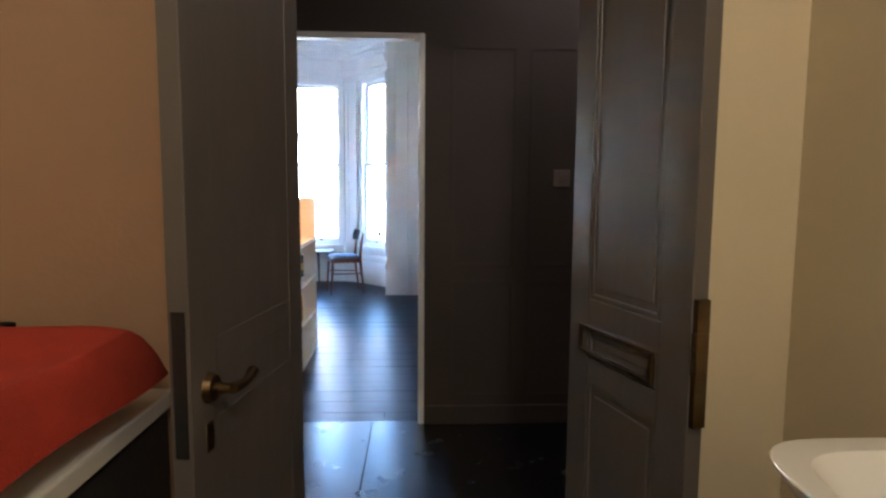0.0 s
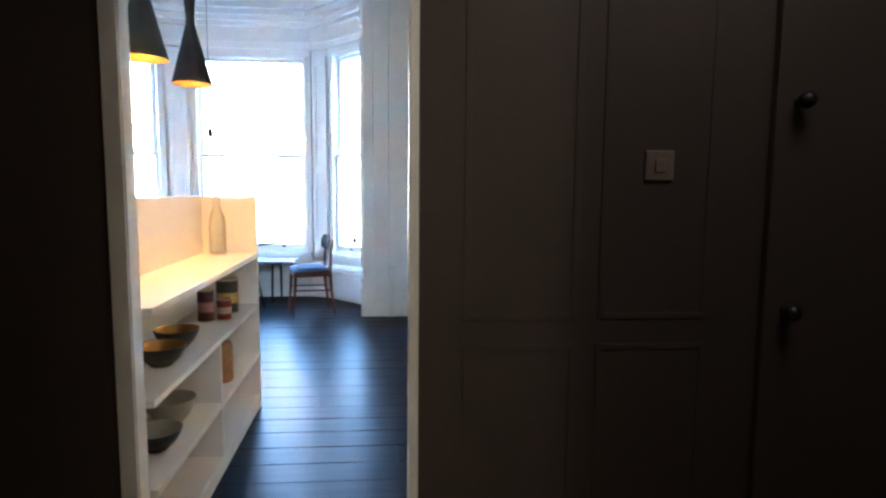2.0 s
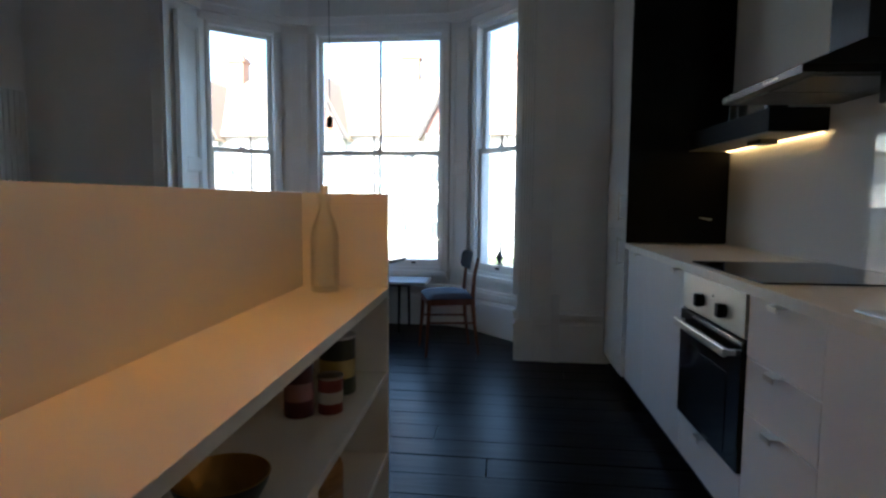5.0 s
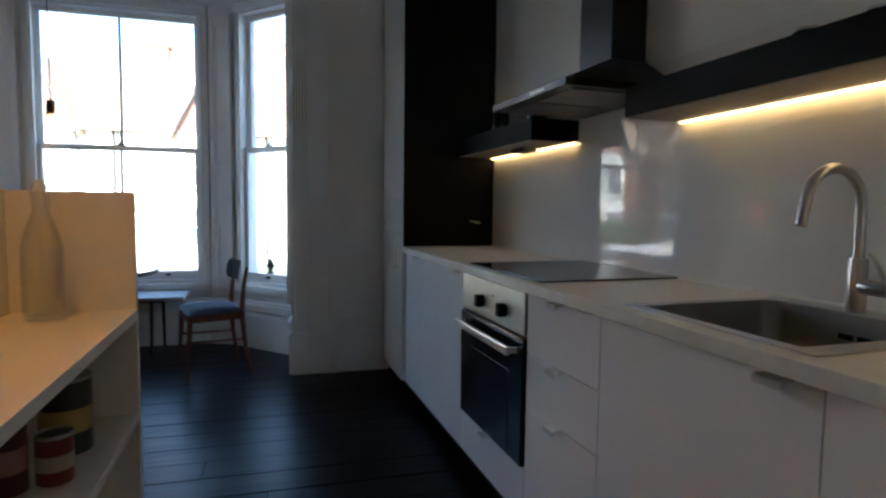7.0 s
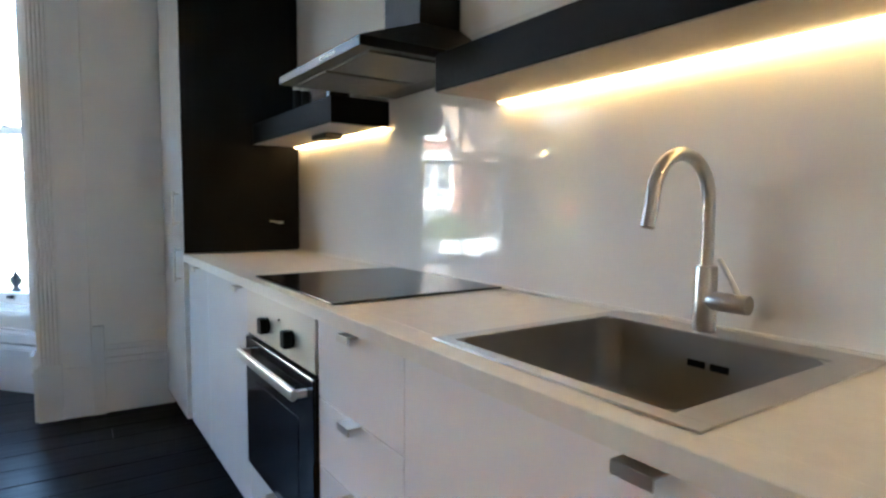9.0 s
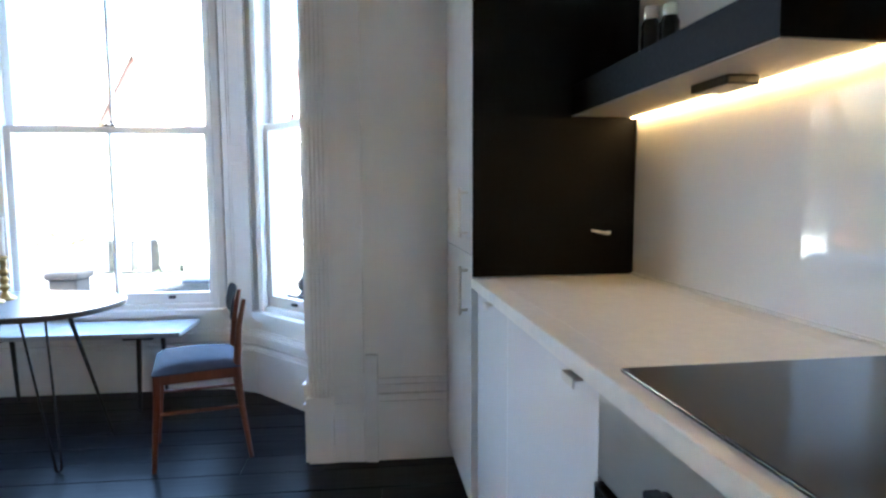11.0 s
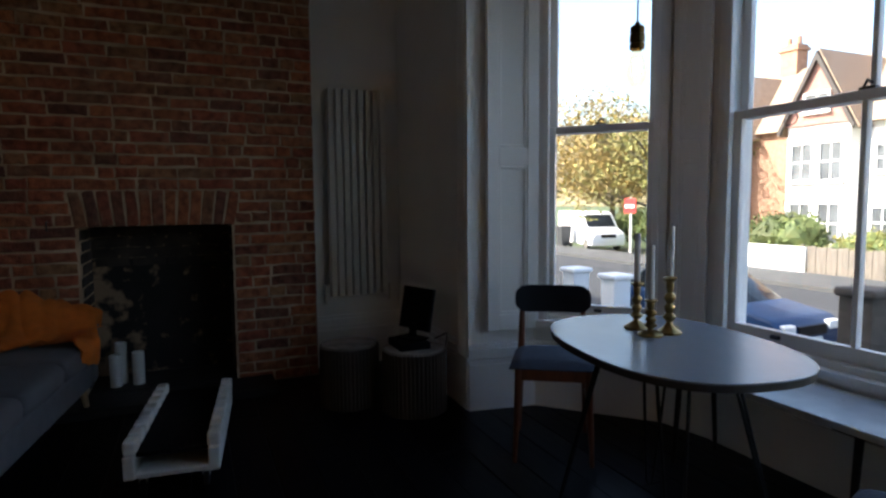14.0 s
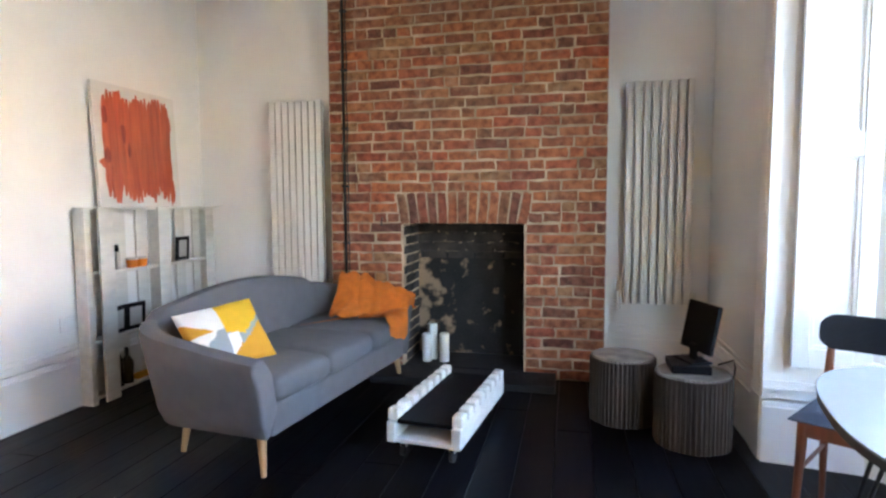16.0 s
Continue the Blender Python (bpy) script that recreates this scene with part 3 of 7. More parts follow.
def base_unit(y0, y1, fronts, label, handle_at=None, name="base_cabinet", top=0.855):
    u = thing(name, label, "cabinet", (1.1, (y0 + y1) / 2, 0), "kitchen base units")
    part("body", box(XF + 0.022, X_KIT - 0.005, y0 + 0.002, y1 - 0.002, 0.09, top), unit_white, u)
    for z0, z1 in fronts:
        f = part("door" if len(fronts) == 1 else "drawer_front", box(XF, XF + 0.019, y0 + 0.0015, y1 - 0.0015, z0 + 0.0015, z1 - 0.0015, 0.0015), white_front, u)
        handle_pull(f, (y0 + y1) / 2 if handle_at is None else handle_at, z1 - 0.001)
    return u


base_unit(5.955, 6.355, [(0.09, 0.861)], "white gloss base cabinet with one door", 6.10)
base_unit(5.355, 5.955, [(0.09, 0.861)], "white gloss base cabinet with one wide door", 5.425)
base_unit(4.325, 4.745, [(0.09, 0.490), (0.490, 0.664), (0.664, 0.861)], "white gloss drawer unit with three drawers", None, "drawer_unit")
base_unit(3.708, 4.325, [(0.09, 0.861)], "white gloss sink cabinet with one wide door", 3.79, "sink_cabinet", 0.66)
base_unit(3.206, 3.708, [(0.09, 0.861)], "white gloss base cabinet by the doorway", 3.462)
structure("plinth", box(XF + 0.06, XF + 0.078, 3.206, 6.93, 0.0, 0.088), black_matt, "black recessed kitchen plinth")

oven = thing("oven", "built-in steel and black glass electric oven", "oven", (1.1, 5.05, 0.25))
part("body", box(XF + 0.02, X_KIT - 0.01, 4.75, 5.35, 0.268, 0.855), dark_steel, oven)
panel = part("control_panel", box(XF - 0.006, XF + 0.02, 4.752, 5.348, 0.715, 0.860, 0.002), steel, oven, "brushed steel control panel")
for y in (5.125, 4.915):
    bm = cyl((XF - 0.006, y, 0.776), (XF - 0.014, y, 0.776), 0.024, None, 24)
    box(XF - 0.036, XF - 0.012, y - 0.016, y + 0.016, 0.753, 0.800, 0.004, bm)
    part("knob", bm, black_matt, panel, "black control knob")
part("indicator", cyl((XF - 0.006, 5.02, 0.81), (XF - 0.009, 5.02, 0.81), 0.004, None, 10), black_matt, panel)
odoor = part("oven_door", box(XF - 0.012, XF + 0.018, 4.753, 5.347, 0.272, 0.705, 0.003), black_glass, oven, "black glass oven door")
bm = box(XF - 0.055, XF - 0.04, 4.79, 5.31, 0.645, 0.675, 0.004)
for y in (4.80, 5.30):
    box(XF - 0.045, XF - 0.011, y - 0.008, y + 0.008, 0.65, 0.67, 0.002, bm)
part("oven_handle", bm, steel, odoor, "flat steel bar handle")
bm = box(XF - 0.0135, XF - 0.012, 4.86, 5.24, 0.30, 0.575, 0.0005)
part("oven_window", bm, black_glass, odoor)
u = thing("oven_plinth_drawer", "white gloss drawer front below the oven", "cabinet", (1.1, 5.05, 0.09), "kitchen base units")
part("body", box(XF + 0.022, X_KIT - 0.01, 4.752, 5.348, 0.09, 0.266), unit_white, u)
f = part("drawer_front", box(XF, XF + 0.019, 4.7515, 5.3485, 0.0915, 0.2655, 0.0015), white_front, u)
handle_pull(f, 5.07, 0.265)

# worktop with the cut-out for the sink
SX0, SX1, SY0, SY1 = 0.845, 1.262, 3.79, 4.235
WT = bmesh.new()
box(0.78, SX0, 3.206, 6.358, 0.866, 0.90, 0.002, WT)
box(SX1, X_KIT - 0.006, 3.206, 6.358, 0.866, 0.90, 0.002, WT)
box(SX0, SX1, 3.206, SY0, 0.866, 0.8995, 0, WT)
box(SX0, SX1, SY1, 6.358, 0.866, 0.8995, 0, WT)
wt = thing("worktop", "long pale laminate kitchen worktop on white units", "worktop", (1.09, 4.8, 0.86))
part("slab", WT, worktop_mat, wt)
part("edge_band", box(0.7785, 0.7798, 3.206, 6.358, 0.867, 0.899), worktop_mat, wt)
part("seal", box(X_KIT - 0.018, X_KIT - 0.0062, 3.25, 6.355, 0.9004, 0.908, 0.002), worktop_mat, wt, "pale sealing strip")

sink = thing("sink", "square stainless steel sink set in the worktop", "sink", (1.07, 3.97, 0.9))
bm = bmesh.new()
for a, c, e, f in ((0.822, SX0 + 0.004, 3.745, 4.262), (SX1 - 0.004, 1.330, 3.745, 4.262), (SX0 + 0.004, SX1 - 0.004, 3.745, SY0 + 0.004), (SX0 + 0.004, SX1 - 0.004, SY1 - 0.004, 4.262)):
    box(a, c, e, f, 0.9006, 0.9045, 0.001, bm)
part("rim", bm, steel_sink, sink)
own = bmesh.new()
bmesh.ops.create_cube(own, size=1)
for v in own.verts:
    v.co = Vector((SX0 + 0.003 + (v.co.x + 0.5) * (SX1 - SX0 - 0.006), SY0 + 0.003 + (v.co.y + 0.5) * (SY1 - SY0 - 0.006), 0.72 + (v.co.z + 0.5) * 0.182))
bmesh.ops.delete(own, geom=[f for f in own.faces if f.calc_center_median().z > 0.9], context="FACES")
bmesh.ops.bevel(own, geom=[e for e in own.edges if min(v.co.z for v in e.verts) < 0.8], offset=0.045, segments=5, affect="EDGES", profile=0.5)
bmesh.ops.recalc_face_normals(own, faces=own.faces[:])
bmesh.ops.reverse_faces(own, faces=own.faces[:])
# darker than the rim's steel: the black shelf's reflection is put into the colour
part("bowl", own, mat("reflection_dark_sink_steel", (0.42, 0.40, 0.37), 0.36, metal=1.0, var=0.1, scale=8, bump=0.0), sink, "", True)
part("waste", cyl((1.05, 3.97, 0.721), (1.05, 3.97, 0.726), 0.045, 0.042, 24), steel, sink, "round steel waste")
bm = box(1.2395, 1.243, 3.95, 3.985, 0.845, 0.858, 0.001)
box(1.2395, 1.243, 3.995, 4.03, 0.845, 0.858, 0.001, bm)
part("overflow", bm, black_matt, sink, "dark overflow slots")

tap = thing("kitchen_tap", "tall swan-neck stainless mixer tap behind the sink", "tap", (1.29, 4.03, 0.905))
bm = cyl((1.29, 4.03, 0.9045), (1.29, 4.03, 0.882), 0.027, None, 24)
cyl((1.29, 4.03, 0.882), (1.29, 4.03, 1.03), 0.021, None, 24, bm, 0.003)
part("body", bm, steel_sink, tap, "", True)
R = 0.085
neck = [(1.29, 4.03, 1.03), (1.29, 4.03, 1.15)] + [(1.29 - R + R * math.cos(a), 4.03, 1.15 + R * math.sin(a)) for a in [math.pi * k / 14 for k in range(1, 14)]] + [(1.29 - 2 * R - 0.004, 4.03, 1.135), (1.29 - 2 * R - 0.012, 4.03, 1.105)]
part("spout", tube(neck, 0.0125, 14), steel_sink, tap, "", True)
bm = cyl((1.29, 4.03, 0.965), (1.29, 3.945, 0.965), 0.018, None, 20, None, 0.002)
tube([(1.29, 3.965, 0.978), (1.287, 3.98, 1.01), (1.283, 4.0, 1.045)], [0.006, 0.005, 0.005], 8, bm)
part("lever", bm, steel_sink, tap, "", True)

hob = thing("hob", "black ceramic glass induction hob in the worktop", "hob", (1.09, 4.95, 0.9))
part("glass", box(0.810, 1.336, 4.682, 5.305, 0.9006, 0.907, 0.002), black_glass, hob)
structure("splashback", box(X_KIT - 0.006, X_KIT - 0.0005, 3.206, 6.355, 0.9005, 1.66, 0.001), splash, "glossy white splashback panel")


# tall cabinet, white doors and a black side
tall = thing("tall_cabinet", "tall white larder cabinet with a black side panel", "cabinet", (1.1, 6.65, 0))
part("body", box(XF + 0.022, X_KIT - 0.003, 6.378, 6.93, 0.09, 2.6), unit_white, tall)
part("side_panel", box(0.785, X_KIT - 0.007, 6.359, 6.377, 0.902, 2.6, 0.001), black_matt, tall, "matt black side panel")
for z0, z1, ha, hb in ((0.09, 0.975, 0.76, 0.93), (0.977, 2.6, 1.03, 1.20)):
    d = part("door", box(0.782, XF + 0.02, 6.380, 6.928, z0, z1 - 0.002, 0.0015), white_front, tall)
    yh = 6.44
    bm = cyl((0.752, yh, ha), (0.752, yh, hb), 0.006, None, 12)
    for z in (ha + 0.015, hb - 0.015):
        cyl((0.752, yh, z), (0.783, yh, z), 0.005, None, 10, bm)
    part("bar_handle", bm, steel, d, "brushed steel bar handle", True)
hook = solid("wall_hook", tube([(1.26, 6.359, 1.045), (1.24, 6.345, 1.045), (1.20, 6.335, 1.052), (1.185, 6.335, 1.055)], [0.007, 0.006, 0.005, 0.003], 8), steel, "small pale metal hook on the black panel", "hook")


# shelves with light strips
under_mat = mat("bare_board_underside", (0.34, 0.29, 0.24), 0.6, var=0.12, scale=6, bump=0.05)


def wall_shelf(y0, y1, yb, label):
    sh = thing("wall_shelf", label, "shelf", (X_KIT, (y0 + y1) / 2, 1.45), "black kitchen shelves")
    part("board", box(1.112, X_KIT - 0.0065, y0, y1, 1.437, 1.533, 0.002), black_matt, sh)
    part("light_strip", box(X_KIT - 0.030, X_KIT - 0.022, y0 + 0.004, y1 - 0.004, 1.4285, 1.4365), led_mat, sh, "glowing warm light strip")
    part("underside", box(1.116, X_KIT - 0.032, y0 + 0.004, y1 - 0.004, 1.4335, 1.4368), under_mat, sh, "pale bare underside")
    bm = box(1.20, 1.28, yb - 0.07, yb + 0.07, 1.412, 1.4333, 0.004)
    part("driver_box", bm, dark_steel, sh, "small black driver box under the shelf")
    return sh


wall_shelf(5.38, 6.355, 5.72, "thick black floating shelf with warm light strip")
wall_shelf(3.27, 4.70, 3.60, "long thick black floating shelf with light strip")

# chimney hood
HC = 5.03
hood_black = mat("black_hood_enamel", (0.016, 0.016, 0.017), 0.32, var=0.2, bump=0.0, spec=0.3)
hood = thing("cooker_hood", "black steel chimney cooker hood on the wall", "cooker hood", (X_KIT, HC, 1.54))
own = bmesh.new()
lo = [(0.912, HC - 0.3), (X_KIT - 0.007, HC - 0.3), (X_KIT - 0.007, HC + 0.3), (0.912, HC + 0.3)]
hi = [(1.20, HC - 0.11), (X_KIT - 0.007, HC - 0.11), (X_KIT - 0.007, HC + 0.11), (1.20, HC + 0.11)]
a = [own.verts.new((x, y, 1.560)) for x, y in lo]
c = [own.verts.new((x, y, 1.685)) for x, y in hi]
for i in range(4):
    own.faces.new((a[i], a[(i + 1) % 4], c[(i + 1) % 4], c[i]))
own.faces.new(a[::-1])
own.faces.new(c)
bmesh.ops.recalc_face_normals(own, faces=own.faces[:])
part("canopy", own, dark_steel, hood)
part("rim", box(0.908, X_KIT - 0.007, HC - 0.302, HC + 0.302, 1.534, 1.560, 0.003), hood_black, hood)
part("flue", box(1.20, X_KIT - 0.007, HC - 0.11, HC + 0.11, 1.685, 2.75, 0.003), dark_steel, hood)
mesh_grey = mat("grease_filter_mesh", (0.17, 0.17, 0.165), 0.4, metal=0.9, var=0.3, scale=60, bump=0.4, bscale=220)
for y0, y1 in ((HC - 0.27, HC - 0.01), (HC + 0.01, HC + 0.27)):
    part("grease_filter", box(0.95, 1.25, y0, y1, 1.528, 1.535, 0.002), mesh_grey, hood, "grey metal grease filter")
for k in range(5):
    part("button", cyl((0.908, HC - 0.06 - k * 0.022, 1.547), (0.905, HC - 0.06 - k * 0.022, 1.547), 0.005, None, 12), steel, hood, "small steel push button")

set_askew(before_kitchen, KITCHEN_TURN)

# ---- open shelf unit dividing the room ----
UX0, UX1, UY0, UY1 = -0.583, -0.281, 3.206, 4.70
UNIT_TURN = Matrix.Translation((UX1, UY1, 0)) @ Matrix.Rotation(radians(1.6), 4, "Z") @ Matrix.Translation((-UX1, -UY1, 0))
before_unit = {ob.name for ob in bpy.data.objects}
unit = thing("shelf_unit", "white open shelf unit with a raised back and end", "shelf unit", (-0.45, 3.96, 0))
part("back_panel", box(UX0, UX0 + 0.02, UY0, UY1, 0, 1.167, 0.001), unit_white, unit)
part("end_panel", box(UX0 + 0.0205, UX1, UY1 - 0.022, UY1, 0, 1.165, 0.001), unit_white, unit)
part("top", box(UX0 + 0.0205, UX1 + 0.004, UY0, UY1 - 0.0225, 0.836, 0.862, 0.0015), unit_white, unit)
for z in (0.585, 0.31, 0.075):
    part("shelf", box(UX0 + 0.0205, UX1, UY0, UY1 - 0.0225, z - 0.022, z, 0.001), unit_white, unit)
part("divider", box(UX0 + 0.0205, UX1 - 0.002, 3.92, 3.94, 0.075, 0.5625, 0.001), unit_white, unit)
part("kick_board", box(UX0 + 0.0205, UX1 - 0.004, UY0, UY1 - 0.0225, 0.0, 0.053), unit_white, unit)

set_askew(before_unit, UNIT_TURN)

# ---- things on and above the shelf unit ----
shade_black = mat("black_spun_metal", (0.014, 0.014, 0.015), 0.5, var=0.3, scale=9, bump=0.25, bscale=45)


def cone_pendant(x, y, z):
    p = thing("pendant_lamp", "black cone pendant lamp with a gold inside", "pendant lamp", (x, y, z), "black cone pendants")
    prof = [(0.086, 0.0), (0.055, 0.12), (0.026, 0.235), (0.019, 0.262), (0.0175, 0.285), (0.021, 0.33), (0.025, 0.372), (0.024, 0.376), (0.005, 0.378)]
    part("shade", lathe(prof, 40, (x, y, z)), shade_black, p, "matt black spun metal shade", True)
    inner = [(0.084, 0.001), (0.053, 0.119), (0.024, 0.232), (0.002, 0.234)]
    part("lining", lathe(inner, 40, (x, y, z)), gold_in, p, "shiny gold lining", True)
    part("cable", cyl((x, y, z + 0.376), (x, y, CEIL - 0.02), 0.003, None, 8), rubber, p)
    part("ceiling_rose", cyl((x, y, CEIL - 0.025), (x, y, CEIL), 0.045, 0.05, 24), shade_black, p)
    own = bmesh.new()
    bmesh.ops.create_uvsphere(own, u_segments=16, v_segments=10, radius=0.018)
    own.transform(Matrix.Translation((x, y, z + 0.15)))
    part("bulb", own, bulb_mat, p, "small glowing bulb", True)


cone_pendant(-0.44, 4.23, 1.668)
cone_pendant(-0.44, 3.72, 1.668)

before_unit = {ob.name for ob in bpy.data.objects}
bx, by, bz = -0.465, 4.57, 0.8625
bottle = thing("glass_bottle", "empty clear swing-top glass bottle on the unit", "bottle", (bx, by, bz))
prof = [(0.002, 0.004), (0.040, 0.003), (0.043, 0.012), (0.043, 0.17), (0.036, 0.205), (0.020, 0.245), (0.015, 0.27), (0.015, 0.285), (0.018, 0.29), (0.016, 0.298), (0.010, 0.30)]
b = part("body", lathe(prof, 32, (bx, by, bz)), bottle_mat, bottle, "clear glass", True)
prof = [(0.002, 0.012), (0.036, 0.012), (0.039, 0.02), (0.039, 0.17), (0.032, 0.204), (0.016, 0.245), (0.011, 0.27), (0.010, 0.298)]
part("inner_wall", lathe(prof, 32, (bx, by, bz)), bottle_mat, bottle, "clear glass", True)
part("stopper", cyl((bx, by, bz + 0.298), (bx, by, bz + 0.325), 0.013, 0.010, 16), plastic_white, bottle, "white swing stopper", True)
wire = [(bx - 0.017, by, bz + 0.262), (bx - 0.02, by, bz + 0.295), (bx - 0.012, by, bz + 0.318), (bx + 0.012, by, bz + 0.318), (bx + 0.02, by, bz + 0.295), (bx + 0.017, by, bz + 0.262)]
part("wire_clip", tube(wire, 0.0015, 6), steel, bottle)

tin_red = mat("red_printed_tin", (0.20, 0.03, 0.025), 0.35, var=0.2, scale=20, bump=0.02)
tin_dark = mat("dark_green_tin", (0.03, 0.045, 0.035), 0.35, var=0.3, scale=18, bump=0.02)
tin_metal = mat("tin_metal", (0.6, 0.58, 0.54), 0.3, metal=1.0, var=0.1, bump=0.02)
label_white = mat("white_paper_label", (0.50, 0.47, 0.42), 0.6, var=0.08, scale=20, bump=0.02)
tin_maroon = mat("maroon_printed_tin", (0.10, 0.025, 0.03), 0.35, var=0.3, scale=18, bump=0.02)
label_pink = mat("pink_paper_label", (0.40, 0.20, 0.19), 0.6, var=0.2, scale=20, bump=0.02)
label_gold = mat("gold_print", (0.50, 0.37, 0.12), 0.4, var=0.2, scale=20, bump=0.02)


def tin(x, y, z, r, h, body, band, label):
    t = thing("food_tin", label, "tin", (x, y, z), "food tins")
    part("can", cyl((x, y, z), (x, y, z + h), r, None, 28, None, 0.002), body, t, "", True)
    part("label_band", lathe([(r + 0.0006, h * 0.30), (r + 0.0006, h * 0.62)], 28, (x, y, z)), band, t, "paper band", True)
    part("lid", lathe([(0.001, h + 0.0005), (r * 0.9, h + 0.0005), (r * 1.02, h + 0.004), (r * 1.02, h - 0.003)], 28, (x, y, z)), tin_metal, t, "metal rim", True)
    return t


SZ = 0.585
tin(-0.40, 4.47, SZ, 0.052, 0.165, tin_dark, label_gold, "tall dark green food tin on a white shelf")
tin(-0.375, 4.31, SZ, 0.033, 0.095, tin_red, label_white, "small red and white food tin on a shelf")
tin(-0.45, 4.28, SZ, 0.038, 0.145, tin_maroon, label_pink, "dark red food tin with a pink label")

wicker = mat("bamboo_weave", (0.46, 0.24, 0.09), 0.55, var=0.35, scale=30, bump=0.4, bscale=90, stretch=(1, 1, 3))
st = thing("bamboo_steamer", "round bamboo basket on a white shelf", "basket", (-0.385, 4.22, 0.31))
for k in range(3):
    part("ring", lathe([(0.062, k * 0.055), (0.066, k * 0.055 + 0.006), (0.066, k * 0.055 + 0.048), (0.062, k * 0.055 + 0.053), (0.055, k * 0.055 + 0.05)], 28, (-0.385, 4.22, 0.31)), wicker, st, "", True)
part("lid", lathe([(0.066, 0.165), (0.06, 0.18), (0.002, 0.186)], 28, (-0.385, 4.22, 0.31)), wicker, st, "", True)

bowl_black = mat("black_lacquer", (0.015, 0.013, 0.012), 0.3, var=0.2, scale=12, bump=0.1)
bowl_grey = mat("grey_glaze", (0.40, 0.41, 0.38), 0.35, var=0.2, scale=14, bump=0.1)


def bowl(x, y, z, r, h, outer, inner, label):
    b = thing("bowl", label, "bowl", (x, y, z), "bowls on the shelves")
    prof = [(0.002, 0.002), (r * 0.42, 0.0), (r * 0.46, 0.006), (r * 0.72, h * 0.35), (r * 0.92, h * 0.75), (r, h)]
    part("outside", lathe(prof, 36, (x, y, z)), outer, b, "", True)
    prof = [(r, h), (r * 0.97, h + 0.001), (r * 0.88, h * 0.74), (r * 0.66, h * 0.38), (r * 0.4, 0.012), (0.002, 0.010)]
    part("inside", lathe(prof, 36, (x, y, z)), inner, b, "", True)


bowl(-0.42, 3.79, SZ, 0.085, 0.078, bowl_black, gold_in, "black bowl with a gold inside on a shelf")
bowl(-0.40, 3.57, SZ, 0.085, 0.072, bowl_black, gold_in, "black bowl with a gold inside on a shelf")
bowl(-0.43, 3.72, 0.31, 0.095, 0.10, bowl_grey, bowl_grey, "grey glazed ceramic bowl on a shelf")
bowl(-0.40, 3.50, 0.31, 0.085, 0.07, bowl_black, bowl_grey, "black and grey bowl on a lower shelf")

set_askew(before_unit, Matrix.Translation((0.01, 0, 0)) @ UNIT_TURN)

# small things on the kitchen shelves
before_kitchen = {ob.name for ob in bpy.data.objects}
jar_dark = mat("dark_glass_jar", (0.02, 0.018, 0.016), 0.15, var=0.2, bump=0.0)
for x, y, r, h, m, lab in ((1.25, 6.09, 0.027, 0.175, jar_dark, "tall dark spice jar on the black shelf"), (1.25, 5.985, 0.026, 0.15, jar_dark, "tall dark spice jar on the black shelf"), (1.17, 5.45, 0.045, 0.10, jar_dark, "round dark pot at the shelf's end"), (1.28, 5.47, 0.03, 0.085, label_white, "small white pot on the black shelf"), (1.29, 5.55, 0.03, 0.085, label_white, "small white pot on the black shelf"), (1.20, 4.12, 0.03, 0.035, jar_dark, "low dark jar on the black shelf"), (1.20, 3.95, 0.03, 0.03, jar_dark, "low dark jar on the black shelf"), (1.18, 3.78, 0.045, 0.05, jar_dark, "low dark jar on the black shelf")):
    j = thing("jar", lab, "jar", (x, y, 1.533), "jars on the kitchen shelves")
    part("body", lathe([(0.001, 0.0), (r, 0.001), (r, h * 0.7), (r * 0.75, h * 0.8)], 20, (x, y, 1.5332)), m, j, "", True)
    part("lid", cyl((x, y, 1.5332 + h * 0.8), (x, y, 1.5332 + h), r * 0.8, None, 20, None, 0.001), tin_metal, j, "", True)

set_askew(before_kitchen, KITCHEN_TURN)

# ---- dining corner in the bay ----
tabletop_mat = mat("blue_grey_laminate", (0.31, 0.345, 0.395), 0.24, var=0.08, scale=5, bump=0.02, bscale=60)
ply_edge = mat("dark_edge_band", (0.06, 0.05, 0.045), 0.5, var=0.2, bump=0.05)
rod_black = mat("black_iron_rod", (0.02, 0.02, 0.02), 0.45, metal=0.5, var=0.2, bump=0.1)
marble = mat("pale_stone_laminate", (0.56, 0.58, 0.60), 0.3, var=0.25, scale=7, bump=0.05, bscale=30, col2=(0.38, 0.41, 0.44))
teak = mat("teak_wood", (0.19, 0.055, 0.022), 0.38, var=0.4, scale=9, bump=0.12, bscale=60, stretch=(4, 4, 0.4))
fabric_blue = mat("blue_grey_upholstery", (0.055, 0.072, 0.11), 0.9, var=0.18, scale=30, bump=0.35, bscale=260)
fabric_black = mat("dark_vinyl", (0.020, 0.022, 0.028), 0.8, var=0.2, scale=12, bump=0.15, bscale=120, spec=0.15)


